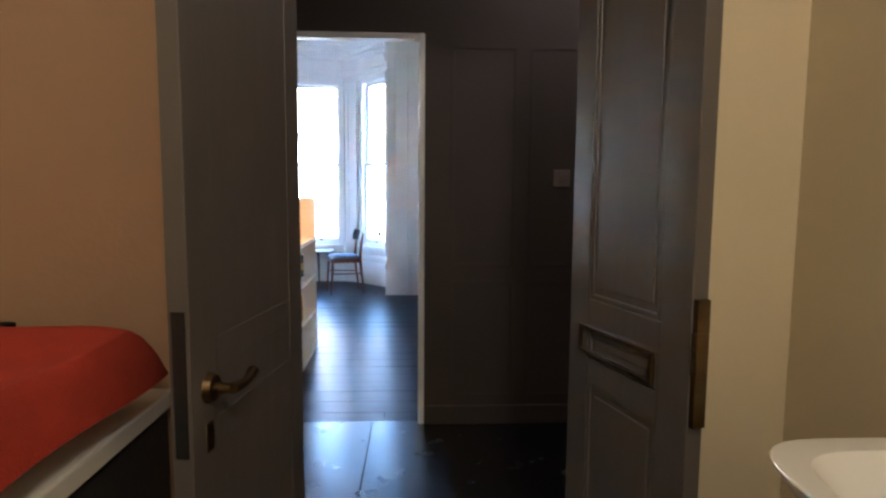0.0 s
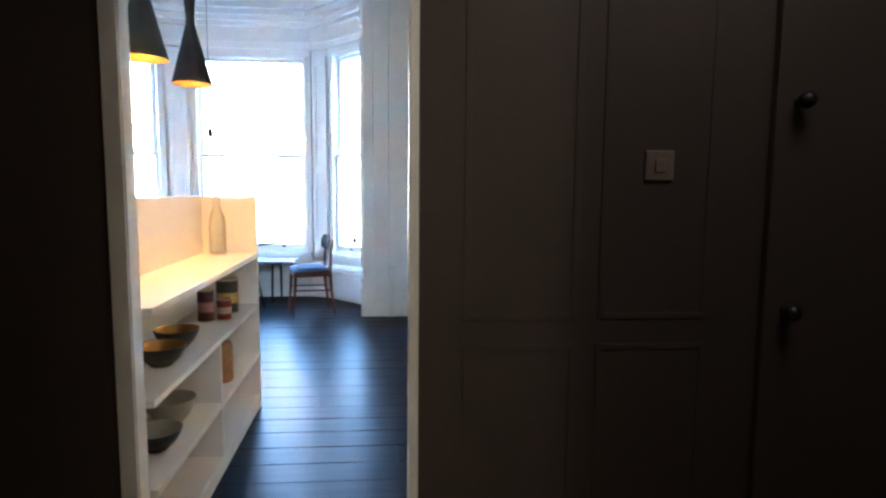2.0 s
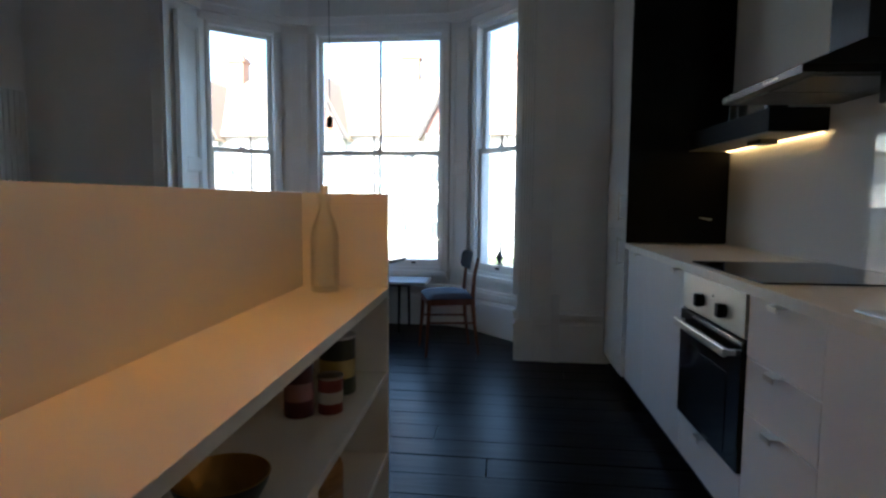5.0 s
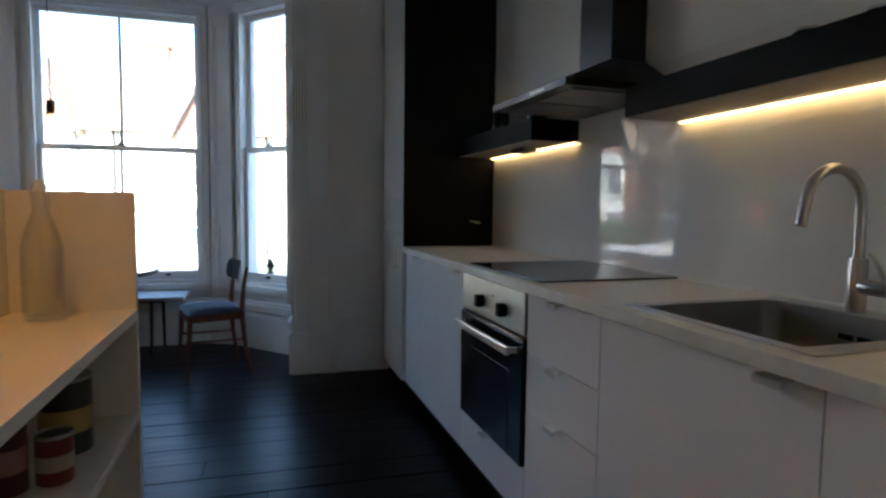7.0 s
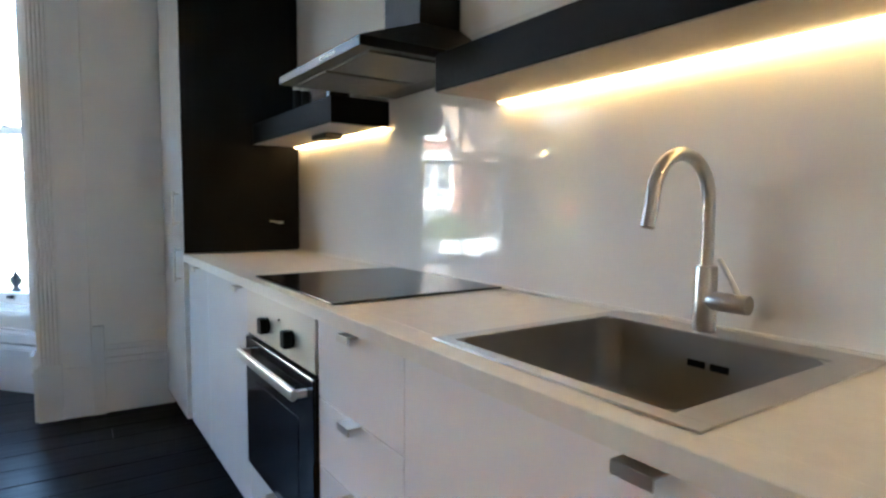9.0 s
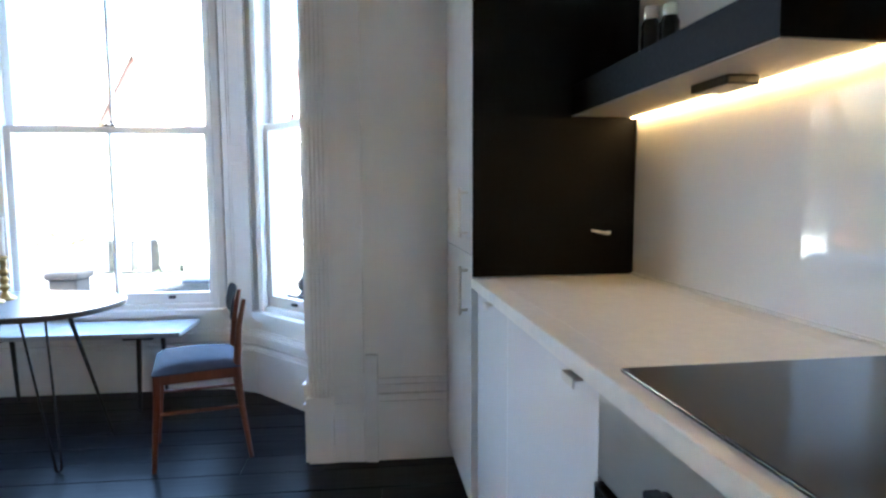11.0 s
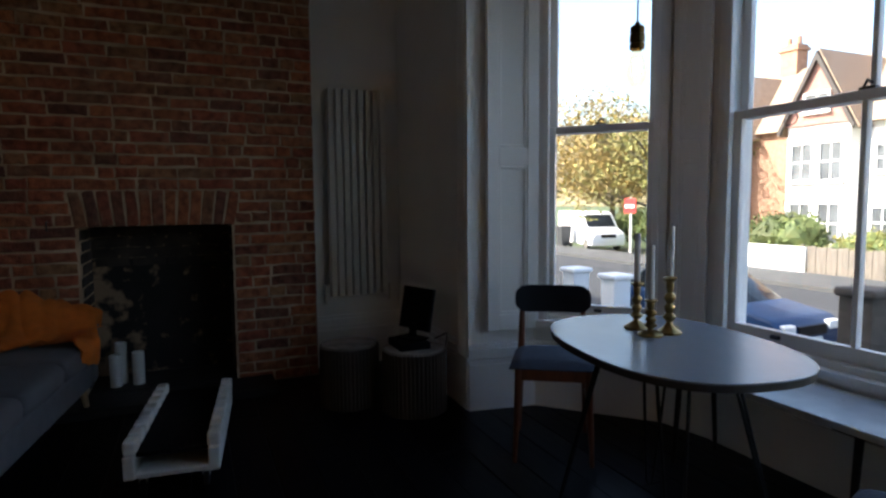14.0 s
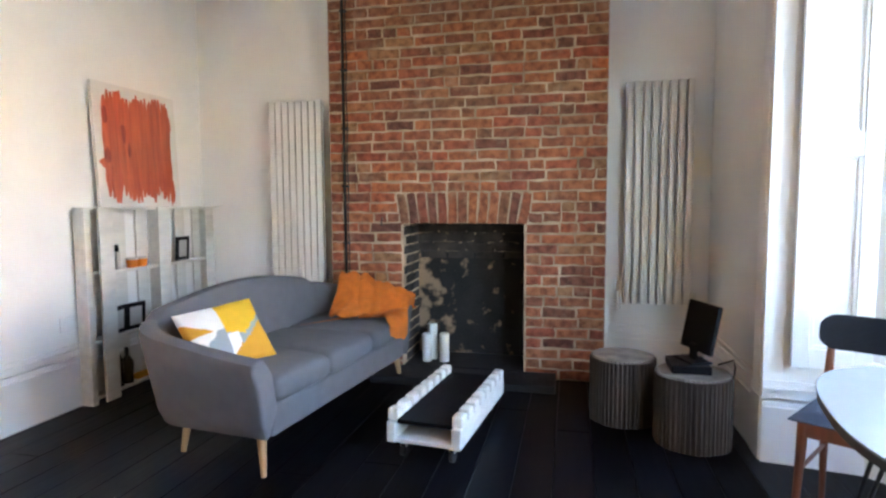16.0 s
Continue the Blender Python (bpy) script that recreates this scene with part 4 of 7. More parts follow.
def hairpin(parent, x, y, top, cx, cy, spread=0.05):
    """A bent rod leg: its foot at x, y, its two ends fixed near cx, cy under the top."""
    d = Vector((cx - x, cy - y))
    s = Vector((-d.y, d.x)).normalized() * spread
    up = Vector((x, y)) + d * 0.45
    pts = [(up.x + s.x, up.y + s.y, top)]
    pts += [(x + s.x * 0.25 * f, y + s.y * 0.25 * f, 0.03) for f in (1.0,)]
    pts += [(x + s.x * 0.18, y + s.y * 0.18, 0.011), (x, y, 0.006), (x - s.x * 0.18, y - s.y * 0.18, 0.011), (x - s.x * 0.25, y - s.y * 0.25, 0.03), (up.x - s.x, up.y - s.y, top)]
    leg = part("hairpin_leg", tube(pts, 0.0055, 8), rod_black, parent, "", True)
    part("leg_plate", box(up.x - 0.05, up.x + 0.05, up.y - 0.05, up.y + 0.05, top - 0.002, top + 0.004, 0.001), rod_black, leg)


TX, TY, TZ = -1.155, 7.19, 0.706
table = thing("dining_table", "round-cornered blue-grey dining table on hairpin legs", "table", (TX, TY, 0))


def squircle(cx, cy, a, b, turn, n=72, power=2.25):
    out = []
    for k in range(n):
        t = 2 * math.pi * k / n
        u = a * math.copysign(abs(math.cos(t)) ** (2 / power), math.cos(t))
        v = b * math.copysign(abs(math.sin(t)) ** (2 / power), math.sin(t))
        out.append((cx + u * math.cos(turn) - v * math.sin(turn), cy + u * math.sin(turn) + v * math.cos(turn)))
    return out


part("tabletop", prism(squircle(TX, TY, 0.462, 0.332, radians(-10), 72, 2.55), TZ - 0.006, TZ, None, 0.002), tabletop_mat, table, "satin blue-grey laminate")
part("edge", prism(squircle(TX, TY, 0.459, 0.329, radians(-10), 72, 2.55), TZ - 0.026, TZ - 0.0062), ply_edge, table, "dark edge")
for fx, fy in ((-1.43, 6.95), (-0.90, 7.00), (-0.86, 7.40), (-1.48, 7.44)):
    hairpin(table, fx, fy, TZ - 0.031, TX, TY)

bench = thing("bench", "low pale stone-look bench under the window", "bench", (-1.15, 7.83, 0))
part("seat_board", box(-1.80, -0.605, 7.66, 8.022, 0.418, 0.446, 0.006), marble, bench)
for fx, fy in ((-0.84, 7.72), (-0.80, 7.95), (-1.60, 7.72), (-1.62, 7.94)):
    d = 0.03 if fy < 7.8 else -0.03
    bm = cyl((fx, fy - d, 0.0), (fx, fy, 0.417), 0.010, 0.014, 12)
    leg = part("leg", bm, rod_black, bench, "", True)
for fx in (-0.84, -1.62):
    part("leg_bracket", box(fx - 0.08, fx + 0.08, 7.70, 7.98, 0.398, 0.4175, 0.004), rod_black, bench)


def dining_chair():
    """Faces +x, its seat's middle over the origin."""
    c = thing("dining_chair", "teak dining chair with blue-grey padded seat", "chair", (0, 0, 0), "chairs round the table")
    own = bmesh.new()
    bmesh.ops.create_grid(own, x_segments=14, y_segments=14, size=0.5)
    for v in own.verts:
        u, w = v.co.x * 2, v.co.y * 2
        half = 0.20 + 0.02 * (u + 1) / 2
        k = max(0, (1 - abs(u) ** 6) * (1 - abs(w) ** 6)) ** 0.5
        v.co = Vector((u * 0.205, w * half, 0.43 + 0.032 * k + 0.012 * (1 - u * u) * (1 - w * w)))
    ext = bmesh.ops.extrude_face_region(own, geom=own.faces[:])
    for v in [g for g in ext["geom"] if isinstance(g, bmesh.types.BMVert)]:
        v.co.z = 0.425
    bmesh.ops.recalc_face_normals(own, faces=own.faces[:])
    part("seat", own, fabric_blue, c, "padded blue-grey fabric seat", True)
    for y in (-0.18, 0.18):
        part("leg", tube([(0.185, y * 0.95, 0.425), (0.19, y * 0.97, 0.3), (0.215, y * 1.05, 0.0)], [0.020, 0.018, 0.011], 10), teak, c, "", True)
        part("back_post", tube([(-0.245, y * 1.02, 0.0), (-0.205, y * 0.98, 0.25), (-0.19, y * 0.95, 0.43), (-0.205, y * 0.93, 0.60), (-0.235, y * 0.9, 0.72)], [0.011, 0.017, 0.021, 0.016, 0.011], 10), teak, c, "", True)
        part("side_rail", box(-0.19, 0.19, y * 0.96 - 0.009, y * 0.96 + 0.009, 0.375, 0.424, 0.003), teak, c)
        part("stretcher", tube([(-0.205, y * 0.98, 0.24), (0.195, y * 0.99, 0.25)], 0.008, 8), teak, c, "", True)
    for x in (-0.19, 0.19):
        part("apron", box(x - 0.009, x + 0.009, -0.17, 0.17, 0.375, 0.424, 0.003), teak, c)
    own = bmesh.new()
    n, rows = 17, 7
    for i in range(n):
        for j in range(rows):
            s, t = 2 * i / (n - 1) - 1, 2 * j / (rows - 1) - 1
            y, z = s * 0.205 * (1 - 0.07 * t ** 4), 0.693 + 0.066 * t * (1 - 0.30 * abs(s) ** 12)
            own.verts.new((-0.183 + 0.7 * y * y - (z - 0.625) * 0.20, y, z))
    own.verts.ensure_lookup_table()
    for i in range(n - 1):
        for j in range(rows - 1):
            own.faces.new([own.verts[i * rows + j], own.verts[(i + 1) * rows + j], own.verts[(i + 1) * rows + j + 1], own.verts[i * rows + j + 1]])
    bmesh.ops.solidify(own, geom=own.faces[:], thickness=0.03)
    rim = [e for e in own.edges if len(e.link_faces) == 2 and e.calc_face_angle() > 0.9]
    bmesh.ops.bevel(own, geom=rim, offset=0.010, segments=3, affect="EDGES", profile=0.5)
    bmesh.ops.recalc_face_normals(own, faces=own.faces[:])
    part("backrest", own, fabric_black, c, "curved dark vinyl backrest", True)
    return c


chair = dining_chair()
copy_thing(chair, pose(-1.955, 7.285, 0, 0, 0, -33) @ Matrix.Diagonal((0.86, 0.90, 1, 1)))
chair.matrix_basis = pose(-0.365, 7.165, 0, 0, 0, 197) @ Matrix.Diagonal((0.86, 0.90, 1, 1))

wax = mat("white_wax", (0.80, 0.78, 0.73), 0.45, var=0.04, scale=10, bump=0.05)
wick_mat = rubber


def candlestick(x, y, h, ch, lean):
    c = thing("candlestick", "turned brass candlestick with a white candle", "candlestick", (x, y, TZ), "brass candlesticks")
    k = h / 0.175
    prof = [(0.001, 0.001), (0.042, 0.0), (0.044, 0.006), (0.036, 0.012), (0.026, 0.018), (0.012, 0.028 * k), (0.010, 0.035 * k), (0.020, 0.045 * k), (0.022, 0.052 * k), (0.012, 0.062 * k), (0.018, 0.075 * k), (0.018, 0.082 * k), (0.011, 0.092 * k), (0.020, 0.106 * k), (0.019, 0.114 * k), (0.010, 0.124 * k), (0.013, 0.14 * k), (0.013, 0.155 * k), (0.024, 0.166 * k), (0.024, 0.17 * k), (0.013, 0.172 * k), (0.012, h)]
    part("stick", lathe(prof, 28, (x, y, TZ)), brass, c, "aged turned brass", True)
    bm = tube([(x, y, TZ + h - 0.01), (x + lean * 0.3, y, TZ + h + ch * 0.6), (x + lean, y, TZ + h + ch)], [0.0115, 0.0112, 0.0095], 16)
    cd = part("candle", bm, wax, c, "white wax candle", True)
    part("wick", cyl((x + lean, y, TZ + h + ch), (x + lean, y, TZ + h + ch + 0.008), 0.001, None, 6), wick_mat, cd)


candlestick(-1.345, 7.235, 0.175, 0.175, 0.001)
candlestick(-1.235, 7.20, 0.130, 0.185, -0.003)
candlestick(-1.235, 7.285, 0.205, 0.175, 0.004)

dark_brass = mat("dark_brass", (0.16, 0.10, 0.04), 0.4, metal=1.0, var=0.4, scale=14, bump=0.1)
filament_mat = mat("filament_glow", (1.0, 0.7, 0.3), 0.5, bump=0.0, emit=((1.0, 0.55, 0.16), 14.0))
ed = thing("bulb_pendant", "bare filament bulb in a brass holder on a cable", "pendant lamp", (-1.26, 7.14, 1.566))
EX, EY, EZ = -1.26, 7.14, 1.566
part("bulb_glass", lathe([(0.001, -0.012), (0.018, -0.008), (0.032, 0.012), (0.036, 0.036), (0.029, 0.070), (0.018, 0.100), (0.014, 0.118)], 24, (EX, EY, EZ)), glass_mat("amber_glass", (0.97, 0.86, 0.66)), ed, "amber glass bulb", True).visible_shadow = False
fil = [(EX + 0.010 * math.cos(a), EY + 0.010 * math.sin(a), EZ + 0.03 + 0.05 * (k % 2)) for k, a in enumerate([math.pi * k / 4 for k in range(9)])]
part("filament", tube(fil, 0.0028, 6), filament_mat, ed, "glowing filament")
holder = [(0.014, 0.112), (0.020, 0.114), (0.021, 0.130), (0.018, 0.134), (0.021, 0.138), (0.021, 0.160), (0.018, 0.164), (0.020, 0.168), (0.019, 0.186), (0.008, 0.196), (0.004, 0.205)]
part("lamp_holder", lathe([(r * 1.2, z) for r, z in holder], 24, (EX, EY, EZ)), dark_brass, ed, "dark aged brass lamp holder", True)
part("cable", cyl((EX, EY, EZ + 0.2), (EX, EY, CEIL - 0.02), 0.003, None, 8), rubber, ed)
part("ceiling_rose", cyl((EX, EY, CEIL - 0.03), (EX, EY, CEIL), 0.045, 0.05, 24), plastic_white, ed)

# ---- fireside ----
rad_white = mat("white_radiator_enamel", (0.74, 0.73, 0.68), 0.4, var=0.02, scale=6, bump=0.0)


def radiator(y0, y1, z0, z1):
    r = thing("radiator", "tall white vertical column radiator on the wall", "radiator", (X_ALC, (y0 + y1) / 2, z0), "tall radiators")
    n = 8
    pitch = (y1 - y0) / n
    for k in range(n):
        ya = y0 + k * pitch
        part("column", box(X_ALC + 0.06, X_ALC + 0.11, ya + 0.006, ya + pitch - 0.006, z0, z1, 0.006, None, 2), rad_white, r, "", True)
    for z in (z0 + 0.03, z1 - 0.06):
        part("header", box(X_ALC + 0.045, X_ALC + 0.075, y0, y1, z, z + 0.035, 0.006), rad_white, r)
        for y in (y0 + 0.06, y1 - 0.06):
            part("wall_bracket", box(X_ALC - 0.001, X_ALC + 0.047, y - 0.01, y + 0.01, z + 0.008, z + 0.028), rad_white, r)
    for y, s in ((y0 - 0.03, -1), (y1 + 0.01, 1)):
        bm = cyl((X_ALC + 0.07, y + 0.01, z0 - 0.05), (X_ALC + 0.07, y + 0.01, z0 + 0.05), 0.013, None, 14)
        cyl((X_ALC + 0.07, y + 0.01, z0 + 0.045), (X_ALC + 0.07, y + 0.01, z0 + 0.075), 0.018, None, 14, bm)
        part("valve", bm, plastic_white, r, "white radiator valve", True)


radiator(6.61, 7.03, 0.52, 1.955)
radiator(4.09, 4.51, 0.52, 1.93)

# sofa
sofa_grey = mat("grey_wool_upholstery", (0.135, 0.135, 0.142), 0.9, var=0.12, scale=14, bump=0.3, bscale=320)
beech = mat("pale_beech", (0.50, 0.32, 0.15), 0.45, var=0.2, scale=10, bump=0.08, stretch=(4, 4, 0.5))
XR, XL, YF, YB = -1.85, -3.48, 5.025, 4.29
sofa = thing("sofa", "grey upholstered sofa with a curved back", "sofa", ((XR + XL) / 2, 4.7, 0))
plan = []
rc = 0.24
for k in range(7):
    plan.append((XR, YF - (YF - YB - rc) * k / 6))
for k in range(1, 8):
    a = math.pi / 2 * k / 8
    plan.append((XR - rc + rc * math.cos(a), YB + rc - rc * math.sin(a)))
for k in range(25):
    plan.append((XR - rc - (XR - XL - 2 * rc) * k / 24, YB))
for k in range(1, 8):
    a = math.pi / 2 * k / 8
    plan.append((XL + rc - rc * math.sin(a), YB + rc - rc * math.cos(a)))
for k in range(7):
    plan.append((XL, YB + rc + (YF - YB - rc) * k / 6))
own = bmesh.new()
rings = []
inner = offset_line(plan, -1.0)
for i, (x, y) in enumerate(plan):
    p = Vector((x, y))
    n = Vector((inner[i].x - x, inner[i].y - y)).normalized()
    u = abs(x - (XR + XL) / 2) / ((XR - XL) / 2)
    v = (YF - y) / (YF - YB)
    back = max(0.0, min(1.0, v))
    h = 0.54 + 0.115 * back ** 1.3 if back <= 0.98 else 0.655 + 0.10 * math.cos(min(1, u) * math.pi / 2) ** 1.15
    sec = [(0.06, 0.17), (0.03, 0.24), (0.0, 0.40), (-0.035, h - 0.05), (-0.03, h - 0.015), (0.0, h), (0.045, h - 0.008), (0.075, h - 0.045), (0.10, 0.46), (0.13, 0.30)]
    rings.append([own.verts.new((x + n.x * d, y + n.y * d, z)) for d, z in sec])
for a, c in zip(rings, rings[1:]):
    for k in range(len(a) - 1):
        own.faces.new((a[k], c[k], c[k + 1], a[k + 1]))
    own.faces.new((a[-1], c[-1], c[0], a[0]))
own.faces.new(rings[0])
own.faces.new(rings[-1][::-1])
bmesh.ops.recalc_face_normals(own, faces=own.faces[:])
bmesh.ops.bevel(own, geom=[e for e in own.edges if len(e.link_faces) == 2 and e.calc_face_angle() > 1.2], offset=0.015, segments=3, affect="EDGES", profile=0.5)
part("shell", own, sofa_grey, sofa, "", True)
part("base", box(XL + 0.10, XR - 0.10, YB + 0.10, YF - 0.01, 0.17, 0.315, 0.02, None, 3), sofa_grey, sofa, "", True)
SW = (XR - XL - 0.21) / 3
for k in range(3):
    a, c = XL + 0.105 + k * SW + 0.004, XL + 0.105 + (k + 1) * SW - 0.004
    own = box(a, c, YB + 0.12, YF + 0.012, 0.316, 0.43, 0.045, None, 5)
    bmesh.ops.subdivide_edges(own, edges=[e for e in own.edges if e.calc_length() > 0.3], cuts=8, use_grid_fill=True)
    for vtx in own.verts:
        s, t = (vtx.co.x - a) / (c - a), (vtx.co.y - YB - 0.12) / (YF - YB - 0.1)
        if vtx.co.z > 0.40:
            vtx.co.z += 0.030 * max(0, math.sin(math.pi * s)) ** 0.7 * max(0, math.sin(math.pi * t)) ** 0.7
            vtx.co.z += 0.004 * noise.noise(Vector((vtx.co.x * 7, vtx.co.y * 7, 0.5)))
        if t > 0.95:
            vtx.co.y += 0.012 * max(0, math.sin(math.pi * s))
    part("seat_cushion", own, sofa_grey, sofa, "", True)
for x, y, dx, dy in ((XR - 0.10, YF - 0.07, 0.02, 0.02), (XR - 0.20, YB + 0.17, 0.02, -0.02), (XL + 0.10, YF - 0.07, -0.02, 0.02), (XL + 0.20, YB + 0.17, -0.02, -0.02)):
    part("leg", cyl((x + dx, y + dy, 0.0), (x, y, 0.171), 0.012, 0.022, 16), beech, sofa, "tapered pale wooden leg", True)


SOFA_TURN = Matrix.Translation((XR, YF, 0)) @ Matrix.Rotation(radians(-7), 4, "Z") @ Matrix.Translation((-XR, -YF, 0))
sofa.matrix_basis = SOFA_TURN @ sofa.matrix_basis


def cloth_grid(fn, nu, nv, thick):
    own = bmesh.new()
    vs = [[own.verts.new(fn(i / nu, j / nv)) for j in range(nv + 1)] for i in range(nu + 1)]
    for i in range(nu):
        for j in range(nv):
            own.faces.new((vs[i][j], vs[i + 1][j], vs[i + 1][j + 1], vs[i][j + 1]))
    bmesh.ops.recalc_face_normals(own, faces=own.faces[:])
    bmesh.ops.solidify(own, geom=own.faces[:], thickness=thick)
    return own


throw_mat = mat("orange_knit", (0.66, 0.17, 0.015), 0.9, var=0.2, scale=20, bump=0.5, bscale=200)


def throw_shape(u, v):
    # v runs over the arm from the seat side to the outside, u along the arm
    y = 4.56 + 0.50 * u + 0.03 * math.sin(5 * v + 2)
    path = [(-3.30, 0.455), (-3.39, 0.48), (-3.47, 0.56), (-3.535, 0.665), (-3.60, 0.69), (-3.655, 0.66), (-3.68, 0.60), (-3.69, 0.53)]
    v = v * (1 - 0.45 * max(0, u - 0.3))
    f = v * (len(path) - 1)
    k = min(int(f), len(path) - 2)
    x = path[k][0] + (path[k + 1][0] - path[k][0]) * (f - k)
    z = path[k][1] + (path[k + 1][1] - path[k][1]) * (f - k)
    z -= 0.13 * max(0, u - 0.15) * (1 if v > 0.3 else v / 0.3)
    w = noise.noise(Vector((u * 5, v * 4, 1.7))) * 0.055 + 0.016 * math.sin(17 * u + 9 * v) * (0.4 + v)
    if u > 0.85:
        f = (u - 0.85) / 0.15
        z -= 0.12 * f ** 1.3
        y = 5.0 + 0.02 * math.sin(9 * v) + 0.06 * min(1, f * 2.5)
    return Vector((x + w * 0.4 + (0.06 * math.sin(8 * u) if v < 0.1 else 0), y + w * 0.5, z + 0.012 + abs(w)))


throw = solid("throw_blanket", cloth_grid(throw_shape, 60, 44, 0.008), throw_mat, "crumpled orange knitted throw over the sofa arm", "blanket", smooth=True)
throw.matrix_basis = SOFA_TURN @ Matrix.Translation((0.16, 0, 0))

cush_mats = [mat("yellow_cotton", (0.72, 0.44, 0.02), 0.85, var=0.08, scale=20, bump=0.3, bscale=260), mat("white_cotton", (0.76, 0.76, 0.74), 0.85, var=0.06, scale=20, bump=0.3, bscale=260), mat("grey_cotton", (0.30, 0.34, 0.36), 0.85, var=0.08, scale=20, bump=0.3, bscale=260), mat("mustard_cotton", (0.62, 0.30, 0.02), 0.85, var=0.08, scale=20, bump=0.3, bscale=260)]
own = bmesh.new()
N = 40
for side in (1, -1):
    grid = []
    for i in range(N + 1):
        row = []
        for j in range(N + 1):
            u, v = 2 * i / N - 1, 2 * j / N - 1
            d = max(0.0, (1 - u * u) * (1 - v * v)) ** 0.42
            pinch = 1 - 0.07 * (1 - abs(u * v)) * 0.9
            row.append(own.verts.new((u * 0.24 * (pinch if abs(v) < 2 else 1), side * 0.075 * d, v * 0.225 * pinch)))
        grid.append(row)
    for i in range(N):
        for j in range(N):
            f = own.faces.new((grid[i][j], grid[i + 1][j], grid[i + 1][j + 1], grid[i][j + 1]))
            u, v = 2 * (i + 0.5) / N - 1, 2 * (j + 0.5) / N - 1
            su, sv = 0.1 - u, v - 0.05
            if su > 0:
                f.material_index = (0 if sv > su - 0.75 and sv > -0.15 - 0.3 * su else (2 if sv > -0.95 + su else 3)) if sv > -0.2 or su > 0.3 else (1 if sv > -0.9 + 1.2 * su else 3)
            else:
                f.material_index = (1 if sv > -su * 0.9 - 0.25 else 3) if sv > 0 else (2 if su - sv > -0.15 else 1)
bmesh.ops.remove_doubles(own, verts=own.verts[:], dist=1e-5)
bmesh.ops.recalc_face_normals(own, faces=own.faces[:])
cu = solid("cushion", own, cush_mats[0], "square cushion in yellow, white and grey patches", "cushion", smooth=True)
for m in cush_mats[1:]:
    cu.data.materials.append(m)
cu.matrix_basis = SOFA_TURN @ pose(-2.09, 4.66, 0.567, 40, 6, -25) @ Matrix.Diagonal((0.80, 0.9, 0.74, 1))

# pallet coffee table
pallet_white = mat("chalky_white_pallet_wood", (0.74, 0.72, 0.66), 0.7, var=0.14, scale=9, bump=0.35, bscale=60, stretch=(1, 3, 3))
pt = thing("pallet_table", "low white pallet coffee table with a black inset top", "coffee table", (0, 0, 0))
L, W = 0.84, 0.36
for y0, y1 in ((-W / 2, -W / 2 + 0.045), (W / 2 - 0.045, W / 2)):
    part("side_beam", box(-L / 2, L / 2, y0, y1, 0.085, 0.182, 0.006), pallet_white, pt)
    for k in range(8):
        xa = -L / 2 + 0.006 + k * (L - 0.012) / 8
        part("block", box(xa + 0.012, xa + (L - 0.012) / 8 - 0.018, y0 - 0.004, y1 + 0.004, 0.180, 0.234, 0.010), pallet_white, pt)
part("bottom_board", box(-L / 2 + 0.004, L / 2 - 0.004, -W / 2 + 0.046, W / 2 - 0.046, 0.088, 0.108, 0.003), pallet_white, pt)
part("inset_top", box(-L / 2 + 0.02, L / 2 - 0.02, -W / 2 + 0.0455, W / 2 - 0.0455, 0.170, 0.190, 0.003), black_matt, pt, "matt black inset top")
for x in (-L / 2 + 0.07, L / 2 - 0.07):
    for y in (-W / 2 + 0.06, W / 2 - 0.06):
        bm = cyl((x, y - 0.011, 0.032), (x, y + 0.011, 0.032), 0.032, None, 20, None, 0.003)
        cs = part("castor", bm, rubber, pt, "small black castor", True)
        part("fork", box(x - 0.012, x + 0.012, y - 0.016, y + 0.016, 0.045, 0.086, 0.003), steel, cs, "steel castor fork")
pt.matrix_basis = pose(-2.61, 5.68, 0, 0, 0, -6.5)

# pleated stools
kraft = mat("brown_pleated_card", (0.088, 0.062, 0.047), 0.9, scale=14, bump=0.4, bscale=70, stretch=(1, 1, 0.06), col2=(0.040, 0.030, 0.024))
kraft_top = mat("pale_card_top", (0.34, 0.29, 0.24), 0.8, var=0.5, scale=12, bump=0.4, bscale=60)


def pleated_stool(x, y, r, h, turn):
    s = thing("pleated_stool", "round stool of brown pleated card", "stool", (x, y, 0), "pleated card stools")
    n = 288
    poly = []
    for k in range(n):
        a = 2 * math.pi * k / n
        rr = r * (0.94 + 0.05 * abs(math.cos(3 * (a + turn))) ** 0.6 + (0.02 if k % 6 < 3 else -0.03) + 0.012 * noise.noise(Vector((k * 0.21, turn, 0))))
        poly.append((x + rr * math.cos(a), y + rr * math.sin(a)))
    part("pleats", prism(poly, 0.0, h), kraft, s, "brown pleated side")
    part("top_pad", prism([(x + (px - x) * 0.95, y + (py - y) * 0.95) for px, py in poly[::3]], h + 0.0005, h + 0.012, None, 0.003), kraft_top, s, "pale worn top")


